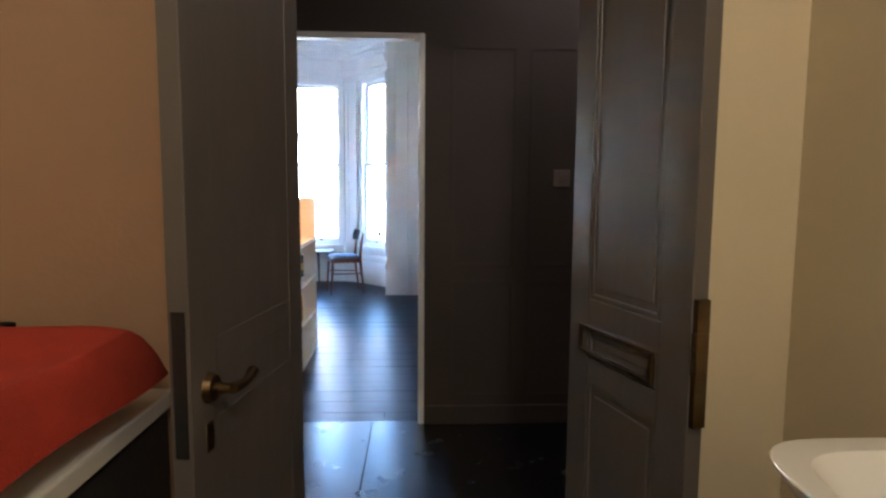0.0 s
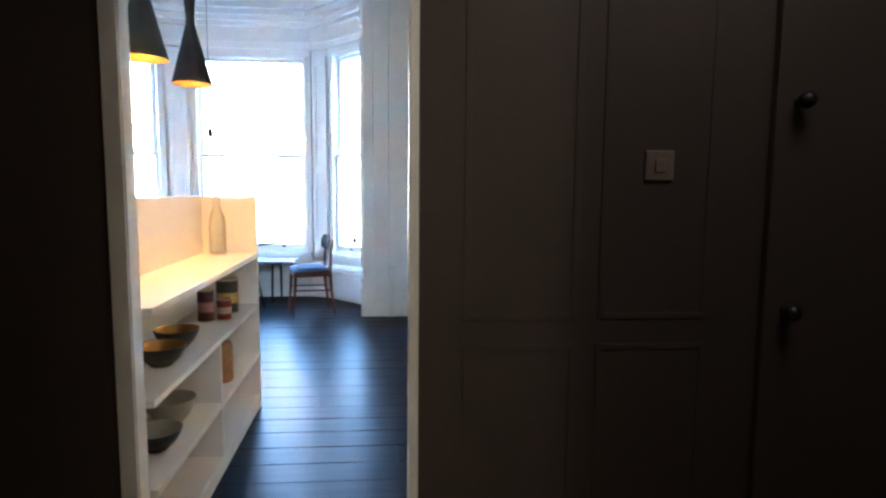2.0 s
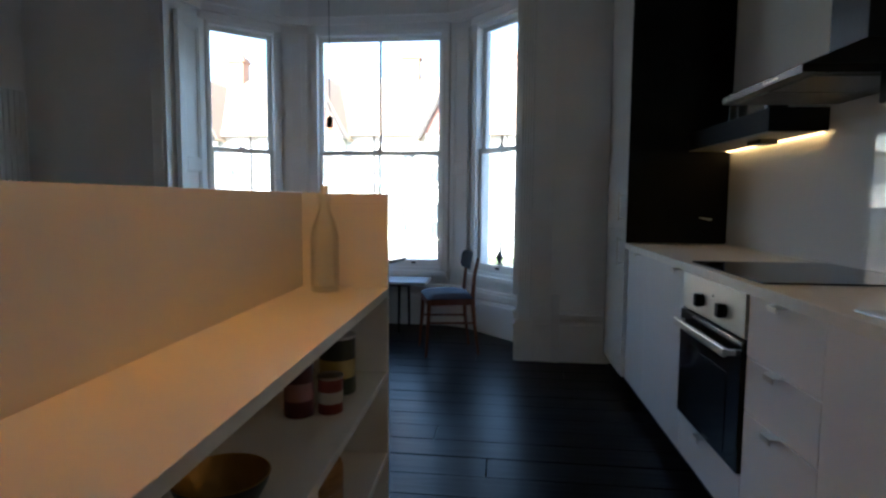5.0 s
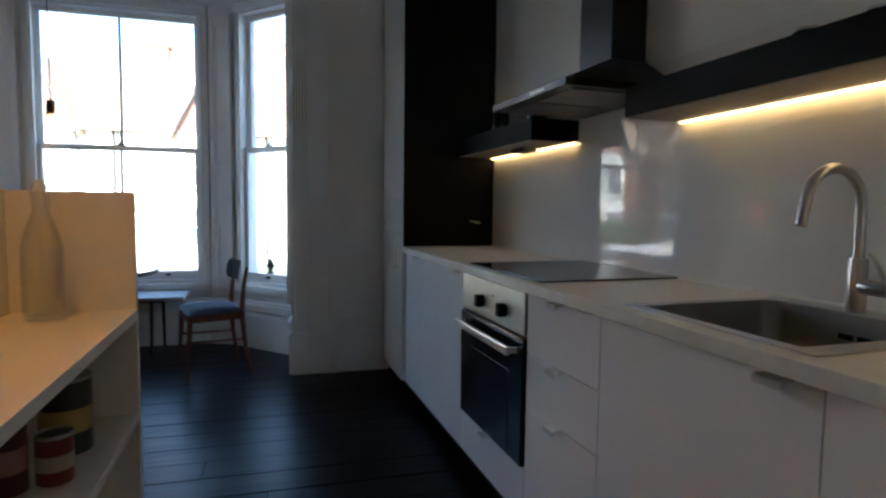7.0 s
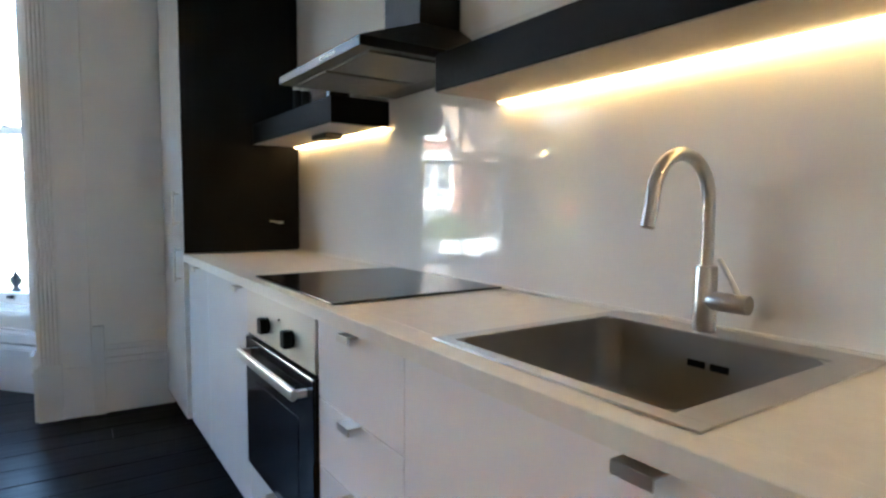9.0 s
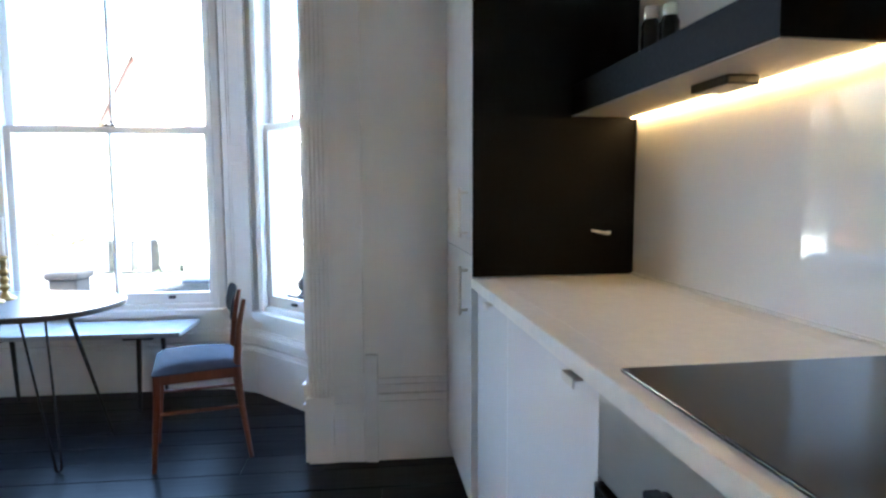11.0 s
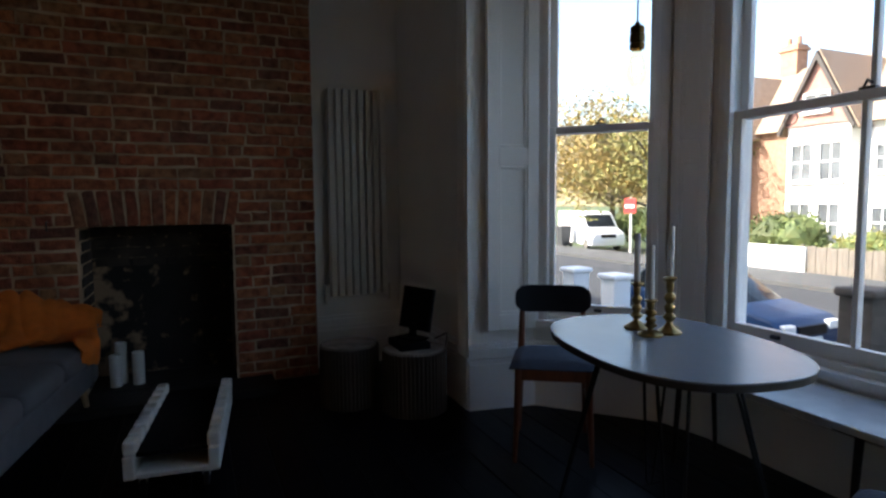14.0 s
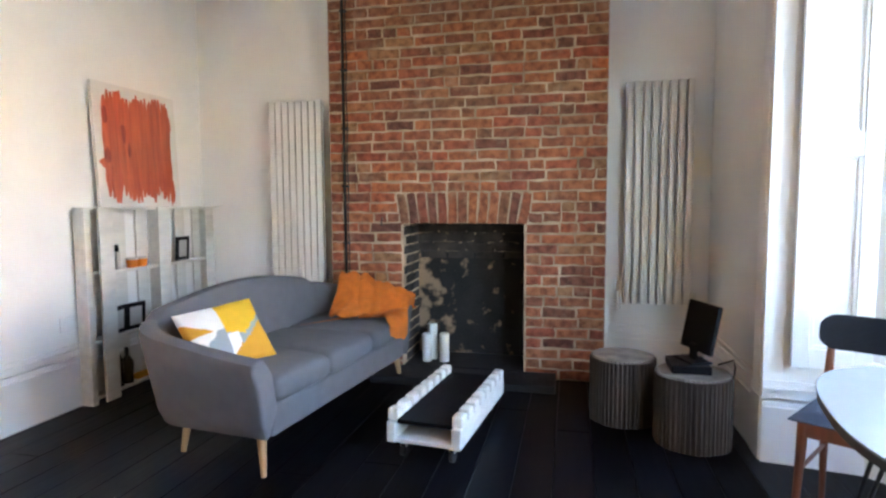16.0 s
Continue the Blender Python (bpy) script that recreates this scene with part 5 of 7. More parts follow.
pleated_stool(-2.98, 6.56, 0.175, 0.345, 0.3)
pleated_stool(-2.72, 6.87, 0.182, 0.345, 0.0)
mon = thing("monitor", "small black flat screen on a stand, seen from behind", "monitor", (0, 0, 0))
screen = part("screen", merge(box(-0.15, 0.15, -0.012, 0.012, 0.06, 0.34, 0.004), box(-0.11, 0.11, 0.010, 0.03, 0.10, 0.28, 0.008)), black_matt, mon)
part("bezel", box(-0.14, 0.14, -0.0135, -0.012, 0.075, 0.33, 0.0005), black_matt, screen)
part("stand", merge(box(-0.03, 0.03, 0.0, 0.02, 0.0, 0.10, 0.004), box(-0.10, 0.10, -0.06, 0.07, 0.0, 0.012, 0.004)), black_matt, mon)
for ob in (screen,):
    ob.matrix_basis = pose(0, 0.012, 0, -11)
mon.matrix_basis = pose(-2.76, 6.87, 0.3985, 0, 0, 20) @ Matrix.Diagonal((0.86, 0.86, 0.86, 1))
solid("media_box", box(-2.86, -2.64, 6.76, 6.94, 0.3577, 0.398, 0.006), black_matt, "flat black media box on a stool", "media player")
cb = [(-2.66, 6.97, 0.41), (-2.60, 7.02, 0.45), (-2.66, 7.045, 0.40), (-2.75, 7.05, 0.20), (-2.80, 7.05, 0.03), (-2.9, 7.0, 0.006)]
solid("cable", tube(cb, 0.004, 6), rubber, "loose black cable behind the stool", "cable", smooth=True)

# pillar candles in the hearth
for x, y, h in ((-3.72, 5.27, 0.20), (-3.79, 5.295, 0.26), (-3.73, 5.395, 0.205)):
    c = thing("pillar_candle", "white pillar candle on the hearth", "candle", (x, y, 0.05), "hearth candles")
    part("wax", lathe([(0.001, 0.0), (0.034, 0.001), (0.035, h - 0.004), (0.030, h), (0.012, h - 0.012), (0.001, h - 0.012)], 24, (x, y, 0.0505)), wax, c, "", True)
    part("wick", cyl((x, y, 0.05 + h - 0.012), (x, y, 0.05 + h + 0.004), 0.0012, None, 6), rubber, c)

# pallet shelf on the back wall, its painting and what stands in it
PX0, PX1, PY0, PY1, PH = -3.73, -2.525, 3.452, 3.565, 1.172
pal = thing("pallet_shelf", "white painted pallet set upright as a shelf", "shelf", ((PX0 + PX1) / 2, 3.5, 0))
for x0, x1 in ((PX1 - 0.045, PX1), ((PX0 + PX1) / 2 - 0.05, (PX0 + PX1) / 2 - 0.005), (PX0, PX0 + 0.045)):
    part("upright", box(x0, x1, PY0 + 0.016, PY1 - 0.017, 0, PH - 0.02, 0.004), pallet_white, pal)
for x0, x1 in ((PX1 - 0.20, PX1 - 0.09), ((PX0 + PX1) / 2 - 0.10, (PX0 + PX1) / 2 + 0.01), (PX0 - 0.0, PX0 + 0.10)):
    part("front_board", box(x0, x1, PY1 - 0.016, PY1, 0, PH - 0.002, 0.003), pallet_white, pal)
for k in range(6):
    xa = PX0 + 0.02 + k * 0.195
    part("back_board", box(xa, xa + 0.10, PY0, PY0 + 0.015, 0.02, PH - 0.02, 0.003), pallet_white, pal)
for z in (PH - 0.02, 0.765, 0.365, 0.03):
    part("shelf", box(PX0 + 0.003, PX1 - 0.003, PY0 + 0.0165, PY1 - 0.0175, z - 0.0, z + 0.019, 0.003), pallet_white, pal)

canvas_mat = mat("canvas_white", (0.76, 0.74, 0.70), 0.8, var=0.05, scale=9, bump=0.3, bscale=300)
paint_a = mat("orange_red_paint", (0.62, 0.13, 0.055), 0.45, var=0.3, scale=9, bump=0.5, bscale=50, stretch=(5, 1, 0.35), col2=(0.46, 0.075, 0.04), per_object=0.12)
paint = thing("painting", "white canvas with broad orange-red brushstrokes", "painting", (0, 0, 0))
part("canvas", box(-0.365, 0.365, -0.012, 0.012, 0.0, 0.76, 0.003), canvas_mat, paint)
rnd = random.Random(5)
own = bmesh.new()
for k in range(26):
    x0 = -0.285 + k * 0.0225
    w = 0.038 + rnd.random() * 0.02
    z0 = 0.02 + rnd.random() * 0.055 + (0.03 if k % 5 == 0 else 0)
    z1 = 0.735 - rnd.random() * 0.06
    pts_l, pts_r = [], []
    for j in range(13):
        z = z0 + (z1 - z0) * j / 12
        taper = 0.35 + 0.65 * min(1, min(j, 12 - j) / 2.0)
        sway = 0.012 * math.sin(3 * z + k) + 0.008 * (rnd.random() - 0.5) - (0.03 * (z - 0.35))
        pts_l.append((x0 + sway - w / 2 * taper, z))
        pts_r.append((x0 + sway + w / 2 * taper, z))
    y = 0.0125 + 0.0004 * (k % 4) + 0.0001 * k
    own = bmesh.new()
    lo = [own.verts.new((x, y, z)) for x, z in pts_l]
    hi = [own.verts.new((x, y, z)) for x, z in pts_r]
    for j in range(12):
        own.faces.new((lo[j], lo[j + 1], hi[j + 1], hi[j]))
    part("brushstroke", own, paint_a, paint)
paint_b = mat("dark_red_paint", (0.36, 0.055, 0.035), 0.45, var=0.3, scale=9, bump=0.5, bscale=50, stretch=(5, 1, 0.35))
for x, z, w, h in ((0.30, 0.27, 0.05, 0.035), (0.285, 0.31, 0.03, 0.05), (-0.285, 0.56, 0.03, 0.06), (-0.28, 0.10, 0.025, 0.09), (0.14, 0.47, 0.022, 0.07), (0.285, 0.56, 0.024, 0.06), (0.10, 0.36, 0.015, 0.05)):
    own = bmesh.new()
    vs = [own.verts.new((x + w * math.cos(a) * (0.8 + 0.4 * rnd.random()), 0.0168, z + h * math.sin(a) * (0.7 + 0.6 * rnd.random()))) for a in [2 * math.pi * j / 11 for j in range(11)]]
    own.faces.new(vs)
    part("paint_blot", own, paint_a if x < 0.05 or z < 0.3 else paint_b, paint)
paint.matrix_basis = pose(-3.055, 3.505, PH + 0.0, 2.5, 0, 0)

frame_black = black_matt
pf = thing("picture_frame", "small black picture frame with a pale mount", "picture frame", (0, 0, 0), "small picture frames")
bm = bmesh.new()
for a, c, e, f in ((-0.075, -0.05, 0, 0.17), (0.05, 0.075, 0, 0.17), (-0.05, 0.05, 0, 0.025), (-0.05, 0.05, 0.145, 0.17)):
    box(a, c, -0.008, 0.008, e, f, 0.002, bm)
part("frame", bm, frame_black, pf)
part("mount", box(-0.05, 0.05, -0.004, 0.002, 0.025, 0.145), label_white, pf, "pale paper mount")
copy_thing(pf, pose(-2.78, 3.515, 0.3845, -3, 0, 8))
copy_thing(pf, pose(-2.93, 3.51, 0.3845, -3, 0, -6))
pf.matrix_basis = pose(-3.42, 3.51, 0.7845, -3, 0, 4)
amber = mat("orange_votive_glass", (0.80, 0.22, 0.03), 0.25, var=0.15, bump=0.0)
for x in (-2.915, -3.0):
    v = thing("votive", "small orange candle glass on the pallet shelf", "candle", (x, 3.52, 0.784), "orange votives")
    part("glass", lathe([(0.001, 0.002), (0.030, 0.0), (0.036, 0.05), (0.034, 0.052), (0.028, 0.02), (0.001, 0.018)], 20, (x, 3.52, 0.7845)), amber, v, "", True)
    part("rim", lathe([(0.0365, 0.05), (0.038, 0.062), (0.035, 0.062), (0.033, 0.05)], 20, (x, 3.52, 0.7845)), label_white, v, "", True)
bt = thing("spray_bottle", "small black and white bottle on the pallet shelf", "bottle", (-2.79, 3.52, 0.784))
part("body", box(-2.805, -2.775, 3.505, 3.535, 0.7845, 0.895, 0.006), label_white, bt, "", True)
part("cap", merge(box(-2.80, -2.78, 3.51, 3.53, 0.895, 0.925, 0.003), box(-2.80, -2.745, 3.512, 3.528, 0.925, 0.94, 0.003)), black_matt, bt)
for x, h in ((-2.76, 0.27), (-2.84, 0.23)):
    w = thing("wine_bottle", "dark bottle on the lowest pallet shelf", "bottle", (x, 3.52, 0.05), "dark bottles")
    part("glass", lathe([(0.001, 0.0), (0.034, 0.001), (0.036, h * 0.6), (0.014, h * 0.78), (0.013, h)], 20, (x, 3.513, 0.0495)), jar_dark, w, "", True)
solid("folded_cloth", box(-3.02, -2.90, 3.49, 3.54, 0.0495, 0.09, 0.012), cush_mats[3], "folded mustard cloth on the lowest shelf", "cloth")
tw = [(-3.66, 3.53, PH), (-3.69, 3.54, PH - 0.02), (-3.72, 3.59, PH - 0.005), (-3.755, 3.65, PH + 0.01)]
bm = tube(tw, [0.012, 0.010, 0.006, 0.003], 8)
tube([(-3.69, 3.545, PH - 0.02), (-3.71, 3.57, PH - 0.07), (-3.70, 3.575, PH - 0.12)], [0.012, 0.009, 0.003], 8, bm)
solid("twig_ornament", bm, pallet_white, "pale twig hanging on the pallet's corner", "ornament", smooth=True)
for x, z, w in ((-2.50, 0.50, 0.146), (-1.93, 1.25, 0.086)):
    s = thing("wall_socket" if w > 0.1 else "light_switch", "white double socket plate on the wall" if w > 0.1 else "white switch plate on the wall", "socket" if w > 0.1 else "switch", (x, Y_BACK, z))
    part("plate", box(x - w / 2, x + w / 2, Y_BACK, Y_BACK + 0.009, z - 0.043, z + 0.043, 0.003), plastic_white, s)
    for dx in ((-0.036, 0.036) if w > 0.1 else (0.0,)):
        part("rocker", box(x + dx - 0.009, x + dx + 0.009, Y_BACK + 0.009, Y_BACK + 0.012, z + 0.008, z + 0.028, 0.001), plastic_white, s)

# ---- washroom ----
side = thing("side_cabinet", "low dark cabinet with a white top", "cabinet", (-0.25, 1.3, 0))
part("carcass", box(-0.72, -0.115, 0.35, 1.60, 0.0, 0.685, 0.004), mat("charcoal_front", (0.03, 0.031, 0.034), 0.5, var=0.2, bump=0.05), side)
part("top", box(-0.73, -0.105, 0.34, 1.61, 0.6855, 0.73, 0.006), unit_white, side, "white top")
towel_mat = mat("red_towelling", (0.50, 0.045, 0.018), 0.95, var=0.2, scale=12, bump=0.6, bscale=180)


def towel_shape(u, v):
    x, y = -0.68 + 0.60 * u, 0.66 + 0.86 * v
    edge = min(1, 9 * min(u, (1 - u) * 1.6, v, 1 - v) + 0.05)
    z = 0.75 + 0.175 * edge ** 0.45 + 0.07 * noise.noise(Vector((u * 3, v * 3, 4.2))) * edge + 0.012 * math.sin(14 * v + 5 * u) * edge
    return Vector((x + 0.01 * math.sin(9 * v), y, max(0.735, z)))


own = cloth_grid(towel_shape, 40, 40, 0.012)
solid("red_towel", own, towel_mat, "crumpled red towel on the white cabinet top", "towel", smooth=True)
for x, y, m in ((-0.55, 1.57, tin_dark), (-0.47, 1.57, tin_red)):
    t = thing("cosmetic_jar", "small dark jar behind the towel", "jar", (x, y, 0.73), "washroom jars")
    part("body", cyl((x, y, 0.7305), (x, y, 0.87), 0.03, None, 20, None, 0.003), m, t, "", True)
    part("lid", cyl((x, y, 0.8705), (x, y, 0.90), 0.026, None, 20, None, 0.003), black_matt, t, "", True)
basin = thing("wash_basin", "white rounded ceramic wash basin on the wall", "basin", (1.28, 0.86, 0.7))
ceramic = mat("white_ceramic", (0.80, 0.79, 0.76), 0.15, var=0.02, bump=0.0, coat=0.3)
poly = squircle(1.24, 0.86, 0.215, 0.27, 0, 64, 4.0)
inner_p = squircle(1.24, 0.86, 0.17, 0.22, 0, 64, 3.5)
own = bmesh.new()
o1 = [own.verts.new((x, y, 0.798)) for x, y in poly]
o0 = [own.verts.new((1.30 + (x - 1.30) * 0.7, 0.86 + (y - 0.86) * 0.75, 0.67)) for x, y in poly]
i1 = [own.verts.new((x, y, 0.795)) for x, y in inner_p]
i0 = [own.verts.new((1.24 + (x - 1.24) * 0.6, 0.86 + (y - 0.86) * 0.6, 0.70)) for x, y in inner_p]
n = len(poly)
for k in range(n):
    q = (k + 1) % n
    own.faces.new((o0[k], o0[q], o1[q], o1[k]))
    own.faces.new((o1[k], o1[q], i1[q], i1[k]))
    own.faces.new((i1[k], i1[q], i0[q], i0[k]))
own.faces.new(o0[::-1])
own.faces.new(i0)
bmesh.ops.recalc_face_normals(own, faces=own.faces[:])
bmesh.ops.bevel(own, geom=[e for e in own.edges if len(e.link_faces) == 2 and e.calc_face_angle() > 1.0], offset=0.008, segments=3, affect="EDGES", profile=0.5)
part("bowl", own, ceramic, basin, "", True)
part("pedestal", cyl((1.33, 0.86, 0.0), (1.33, 0.86, 0.68), 0.11, 0.09, 28), ceramic, basin, "", True)

# ---- street outside ----
GZ = -1.3
asphalt = mat("asphalt", (0.04, 0.04, 0.042), 0.9, var=0.25, scale=0.8, bump=0.3, bscale=30)
paving = mat("concrete_paving", (0.07, 0.069, 0.067), 0.85, var=0.2, scale=1.5, bump=0.2, bscale=20)
grass = mat("rough_grass", (0.09, 0.12, 0.04), 0.95, var=0.4, scale=0.4, bump=0.4, bscale=6)
stucco = mat("white_stucco", (0.78, 0.76, 0.72), 0.85, var=0.06, scale=1.2, bump=0.2, bscale=30)
stucco_own = mat("white_facade_paint", (0.80, 0.80, 0.79), 0.7, var=0.05, scale=2, bump=0.15, bscale=40)
house_brick = mat("orange_brick_wall", (0.42, 0.235, 0.15), 0.9, var=0.3, scale=6, bump=0.3, bscale=20)
hung_tile = mat("red_hung_tile", (0.40, 0.21, 0.165), 0.85, var=0.3, scale=5, bump=0.5, bscale=16, stretch=(1, 1, 3))
roof_tile = mat("orange_brown_roof_tile", (0.40, 0.29, 0.20), 0.9, var=0.35, scale=3, bump=0.6, bscale=10, stretch=(1, 3, 3))
dark_timber = mat("dark_bargeboard", (0.05, 0.04, 0.035), 0.7, var=0.2, bump=0.1)
far_glass = mat("dark_car_glass", (0.02, 0.024, 0.028), 0.12, var=0.3, scale=1, bump=0.0, spec=0.2)
curtained = mat("curtained_window", (0.13, 0.14, 0.15), 0.2, var=0.5, scale=1.5, bump=0.0)
fence_wood = mat("weathered_fence", (0.19, 0.16, 0.13), 0.85, var=0.3, scale=4, bump=0.3, bscale=30, stretch=(3, 3, 0.4))
bin_grey = mat("dark_bin_plastic", (0.04, 0.042, 0.045), 0.5, var=0.2, bump=0.05)
leaf_green = mat("green_leaves", (0.075, 0.11, 0.03), 0.7, var=0.4, scale=3, bump=0.0, island=0.5, col2=(0.12, 0.13, 0.03))
leaf_gold = mat("autumn_leaves", (0.34, 0.22, 0.06), 0.7, var=0.4, scale=2, bump=0.0, island=0.5, col2=(0.22, 0.17, 0.05))
leaf_olive = mat("yellowing_leaves", (0.16, 0.17, 0.045), 0.7, var=0.4, scale=3, bump=0.0, island=0.6, col2=(0.24, 0.20, 0.05))
leaf_far = mat("hill_foliage", (0.16, 0.14, 0.07), 0.9, var=0.4, scale=0.15, bump=0.5, bscale=1.0, col2=(0.24, 0.17, 0.09))
bark = mat("bark", (0.09, 0.07, 0.055), 0.9, var=0.3, scale=6, bump=0.5, bscale=30)

structure("ground", prism([(-400, 8.31), (400, 8.31), (400, 500), (-400, 500)], GZ - 0.5, GZ - 0.13), grass, "rough ground reaching to the horizon")
structure("road", box(-160, 120, 12.9, 21.0, GZ - 0.3, GZ - 0.0), asphalt, "grey asphalt street")
bm = box(-160, 120, 11.9, 12.9, GZ - 0.3, GZ + 0.12)
box(-160, 120, 21.0, 23.6, GZ - 0.3, GZ + 0.12, 0, bm)
structure("pavement", bm, paving, "concrete pavements along the street")
structure("front_garden", box(-30, 20, 8.32, 11.9, GZ - 0.3, GZ + 0.1), paving, "paved front garden below the bay")
bm = box(-30, -2.80, 7.40, 7.60, GZ, 5.2)
box(0.42, 20, 7.25, 7.45, GZ, 5.2, 0, bm)
ribbon(BAY, -0.245, -0.30, GZ, SILL - 0.02, bm)
structure("facade_outer", bm, stucco_own, "white painted outer face of the house")


def leaf_cloud(centres, count, size, seed, stretch=1.0):
    r = np.random.RandomState(seed)
    c = np.array([x[:3] for x in centres])
    rad = np.array([x[3] for x in centres])
    pick = r.choice(len(centres), count, p=rad ** 2 / (rad ** 2).sum())
    d = r.normal(size=(count, 3))
    d /= np.linalg.norm(d, axis=1)[:, None]
    pos = c[pick] + d * (rad[pick] * r.uniform(0.35, 1.05, count) ** 0.6)[:, None] * np.array([1, 1, stretch])
    a = r.normal(size=(count, 3))
    a /= np.linalg.norm(a, axis=1)[:, None]
    b = np.cross(a, r.normal(size=(count, 3)))
    b /= np.linalg.norm(b, axis=1)[:, None]
    s = size * r.uniform(0.5, 1.3, count)[:, None]
    v = np.stack([pos - a * s, pos + b * s * 0.5, pos + a * s, pos - b * s * 0.5], 1).reshape(-1, 3)
    return v, np.arange(count * 4).reshape(-1, 4)


def leaf_part(name, cloud, material, parent, label=""):
    me = bpy.data.meshes.new(name)
    me.from_pydata(cloud[0].tolist(), [], cloud[1].tolist())
    me.materials.append(material)
    ob = new(name, me)
    ob.parent = parent
    ob.matrix_parent_inverse = parent.matrix_basis.inverted()
    if label:
        ob["label"] = label
    return ob


def house_window(parent, x, z, w, h, y):
    """A white sash window: a proud surround, a recessed pane and glazing bars."""
    b = 0.09
    bm = bmesh.new()
    for a, c, e, f in ((x - w / 2 - b, x - w / 2, z - b, z + h + b), (x + w / 2, x + w / 2 + b, z - b, z + h + b), (x - w / 2, x + w / 2, z - b, z), (x - w / 2, x + w / 2, z + h, z + h + b)):
        box(a, c, y - 0.10, y - 0.004, e, f, 0, bm)
    box(x - w / 2 - b - 0.04, x + w / 2 + b + 0.04, y - 0.16, y - 0.004, z - b - 0.07, z - b - 0.002, 0, bm)
    wd = part("window", bm, stucco, parent)
    part("pane", box(x - w / 2, x + w / 2, y - 0.03, y - 0.006, z, z + h), curtained, wd)
    bm = box(x - w / 2, x + w / 2, y - 0.07, y - 0.032, z + h / 2 - 0.03, z + h / 2 + 0.03)
    box(x - 0.02, x + 0.02, y - 0.07, y - 0.032, z, z + h / 2 - 0.031, 0, bm)
    box(x - 0.02, x + 0.02, y - 0.07, y - 0.032, z + h / 2 + 0.031, z + h, 0, bm)
    part("frame", bm, stucco, wd)


def gabled_house(gx, x0, x1, wall, label, chimney_x):
    FY, EA = 29.0, 4.1
    h = thing("house", label, "house", ((x0 + x1) / 2, FY, GZ), "houses across the street")
    part("wall", box(x0, x1, FY, FY + 8, GZ - 0.2, EA), wall, h)
    own = extrude_profile([(FY - 0.35, EA - 0.1), (FY + 8.3, EA - 0.1), (FY + 4.0, 7.4)], "x", x0 - 0.05, x1 + 0.05)
    part("roof", own, roof_tile, h, "tiled main roof")
    part("bay_wall", box(gx - 1.25, gx + 1.25, FY - 0.7, FY + 0.01, GZ - 0.2, EA), wall, h)
    own = extrude_profile([(gx - 1.36, EA - 0.05), (gx + 1.36, EA - 0.05), (gx, 6.72)], "y", FY - 0.8, FY + 3.5)
    part("gable", own, hung_tile, h, "red tile-hung gable")
    bm = bmesh.new()
    for s in (-1, 1):
        p0, p1 = Vector((gx + s * 1.55, 0, EA - 0.25)), Vector((gx, 0, 6.85))
        n = Vector((p1.z - p0.z, 0, -(p1.x - p0.x))).normalized() * 0.14 * (-s)
        poly = [(p0.x, p0.z), (p1.x, p1.z), (p1.x + 0.0, p1.z - 0.34), (p0.x - s * 0.1, p0.z - 0.12)]
        extrude_profile(poly, "y", FY - 1.0, FY - 0.85, bm)
    part("bargeboards", bm, dark_timber, h, "dark timber bargeboards")
    for s in (-1, 1):
        p = [(gx + s * 1.62, EA - 0.27), (gx, 6.95), (gx, 6.83), (gx + s * 1.58, EA - 0.38)]
        part("gable_roof", extrude_profile(p, "y", FY - 0.845, FY + 3.6), roof_tile, h)
    house_window(h, gx, 4.60, 0.9, 0.6, FY - 0.80)
    for z, hh in ((1.9, 1.4), (-0.55, 1.5)):
        for dx in (-0.58, 0.58):
            house_window(h, gx + dx, z, 0.8, hh, FY - 0.70)
    x = gx + 2.1 if x1 - gx > gx - x0 else gx - 2.1
    house_window(h, x, 2.2, 0.55, 0.9, FY)
    house_window(h, x, -0.3, 0.7, 1.1, FY)
    ch = part("chimney", box(chimney_x - 0.45, chimney_x + 0.45, FY + 3.6, FY + 4.4, 6.6, 8.6, 0.02), house_brick, h, "orange brick chimney stack")
    part("cornice", box(chimney_x - 0.53, chimney_x + 0.53, FY + 3.52, FY + 4.48, 8.3, 8.45), house_brick, ch)
    for dx in (-0.25, 0.25):
        part("chimney_pot", cyl((chimney_x + dx, FY + 4, 8.6), (chimney_x + dx, FY + 4, 9.0), 0.14, 0.11, 12), house_brick, ch)
    part("downpipe", cyl((x1 - 0.2, FY - 0.08, GZ), (x1 - 0.2, FY - 0.08, EA), 0.05, None, 8), dark_timber, h)


gabled_house(-14.95, -16.25, -11.9, stucco, "white rendered house with a red tile-hung gable", -14.6)
gabled_house(-8.8, -11.85, -6.0, stucco, "white rendered house with a red tile-hung gable", -11.2)
gabled_house(-2.5, -5.95, -0.2, stucco, "white rendered house with a red tile-hung gable", -5.2)
gabled_house(3.8, -0.15, 6.2, stucco, "white rendered house with a red tile-hung gable", 0.6)
gabled_house(-19.6, -24.4, -16.3, house_brick, "orange brick house with a tiled gable", -19.5)
gabled_house(12.5, 9.5, 16.0, house_brick, "orange brick house with a tiled gable", 14.5)

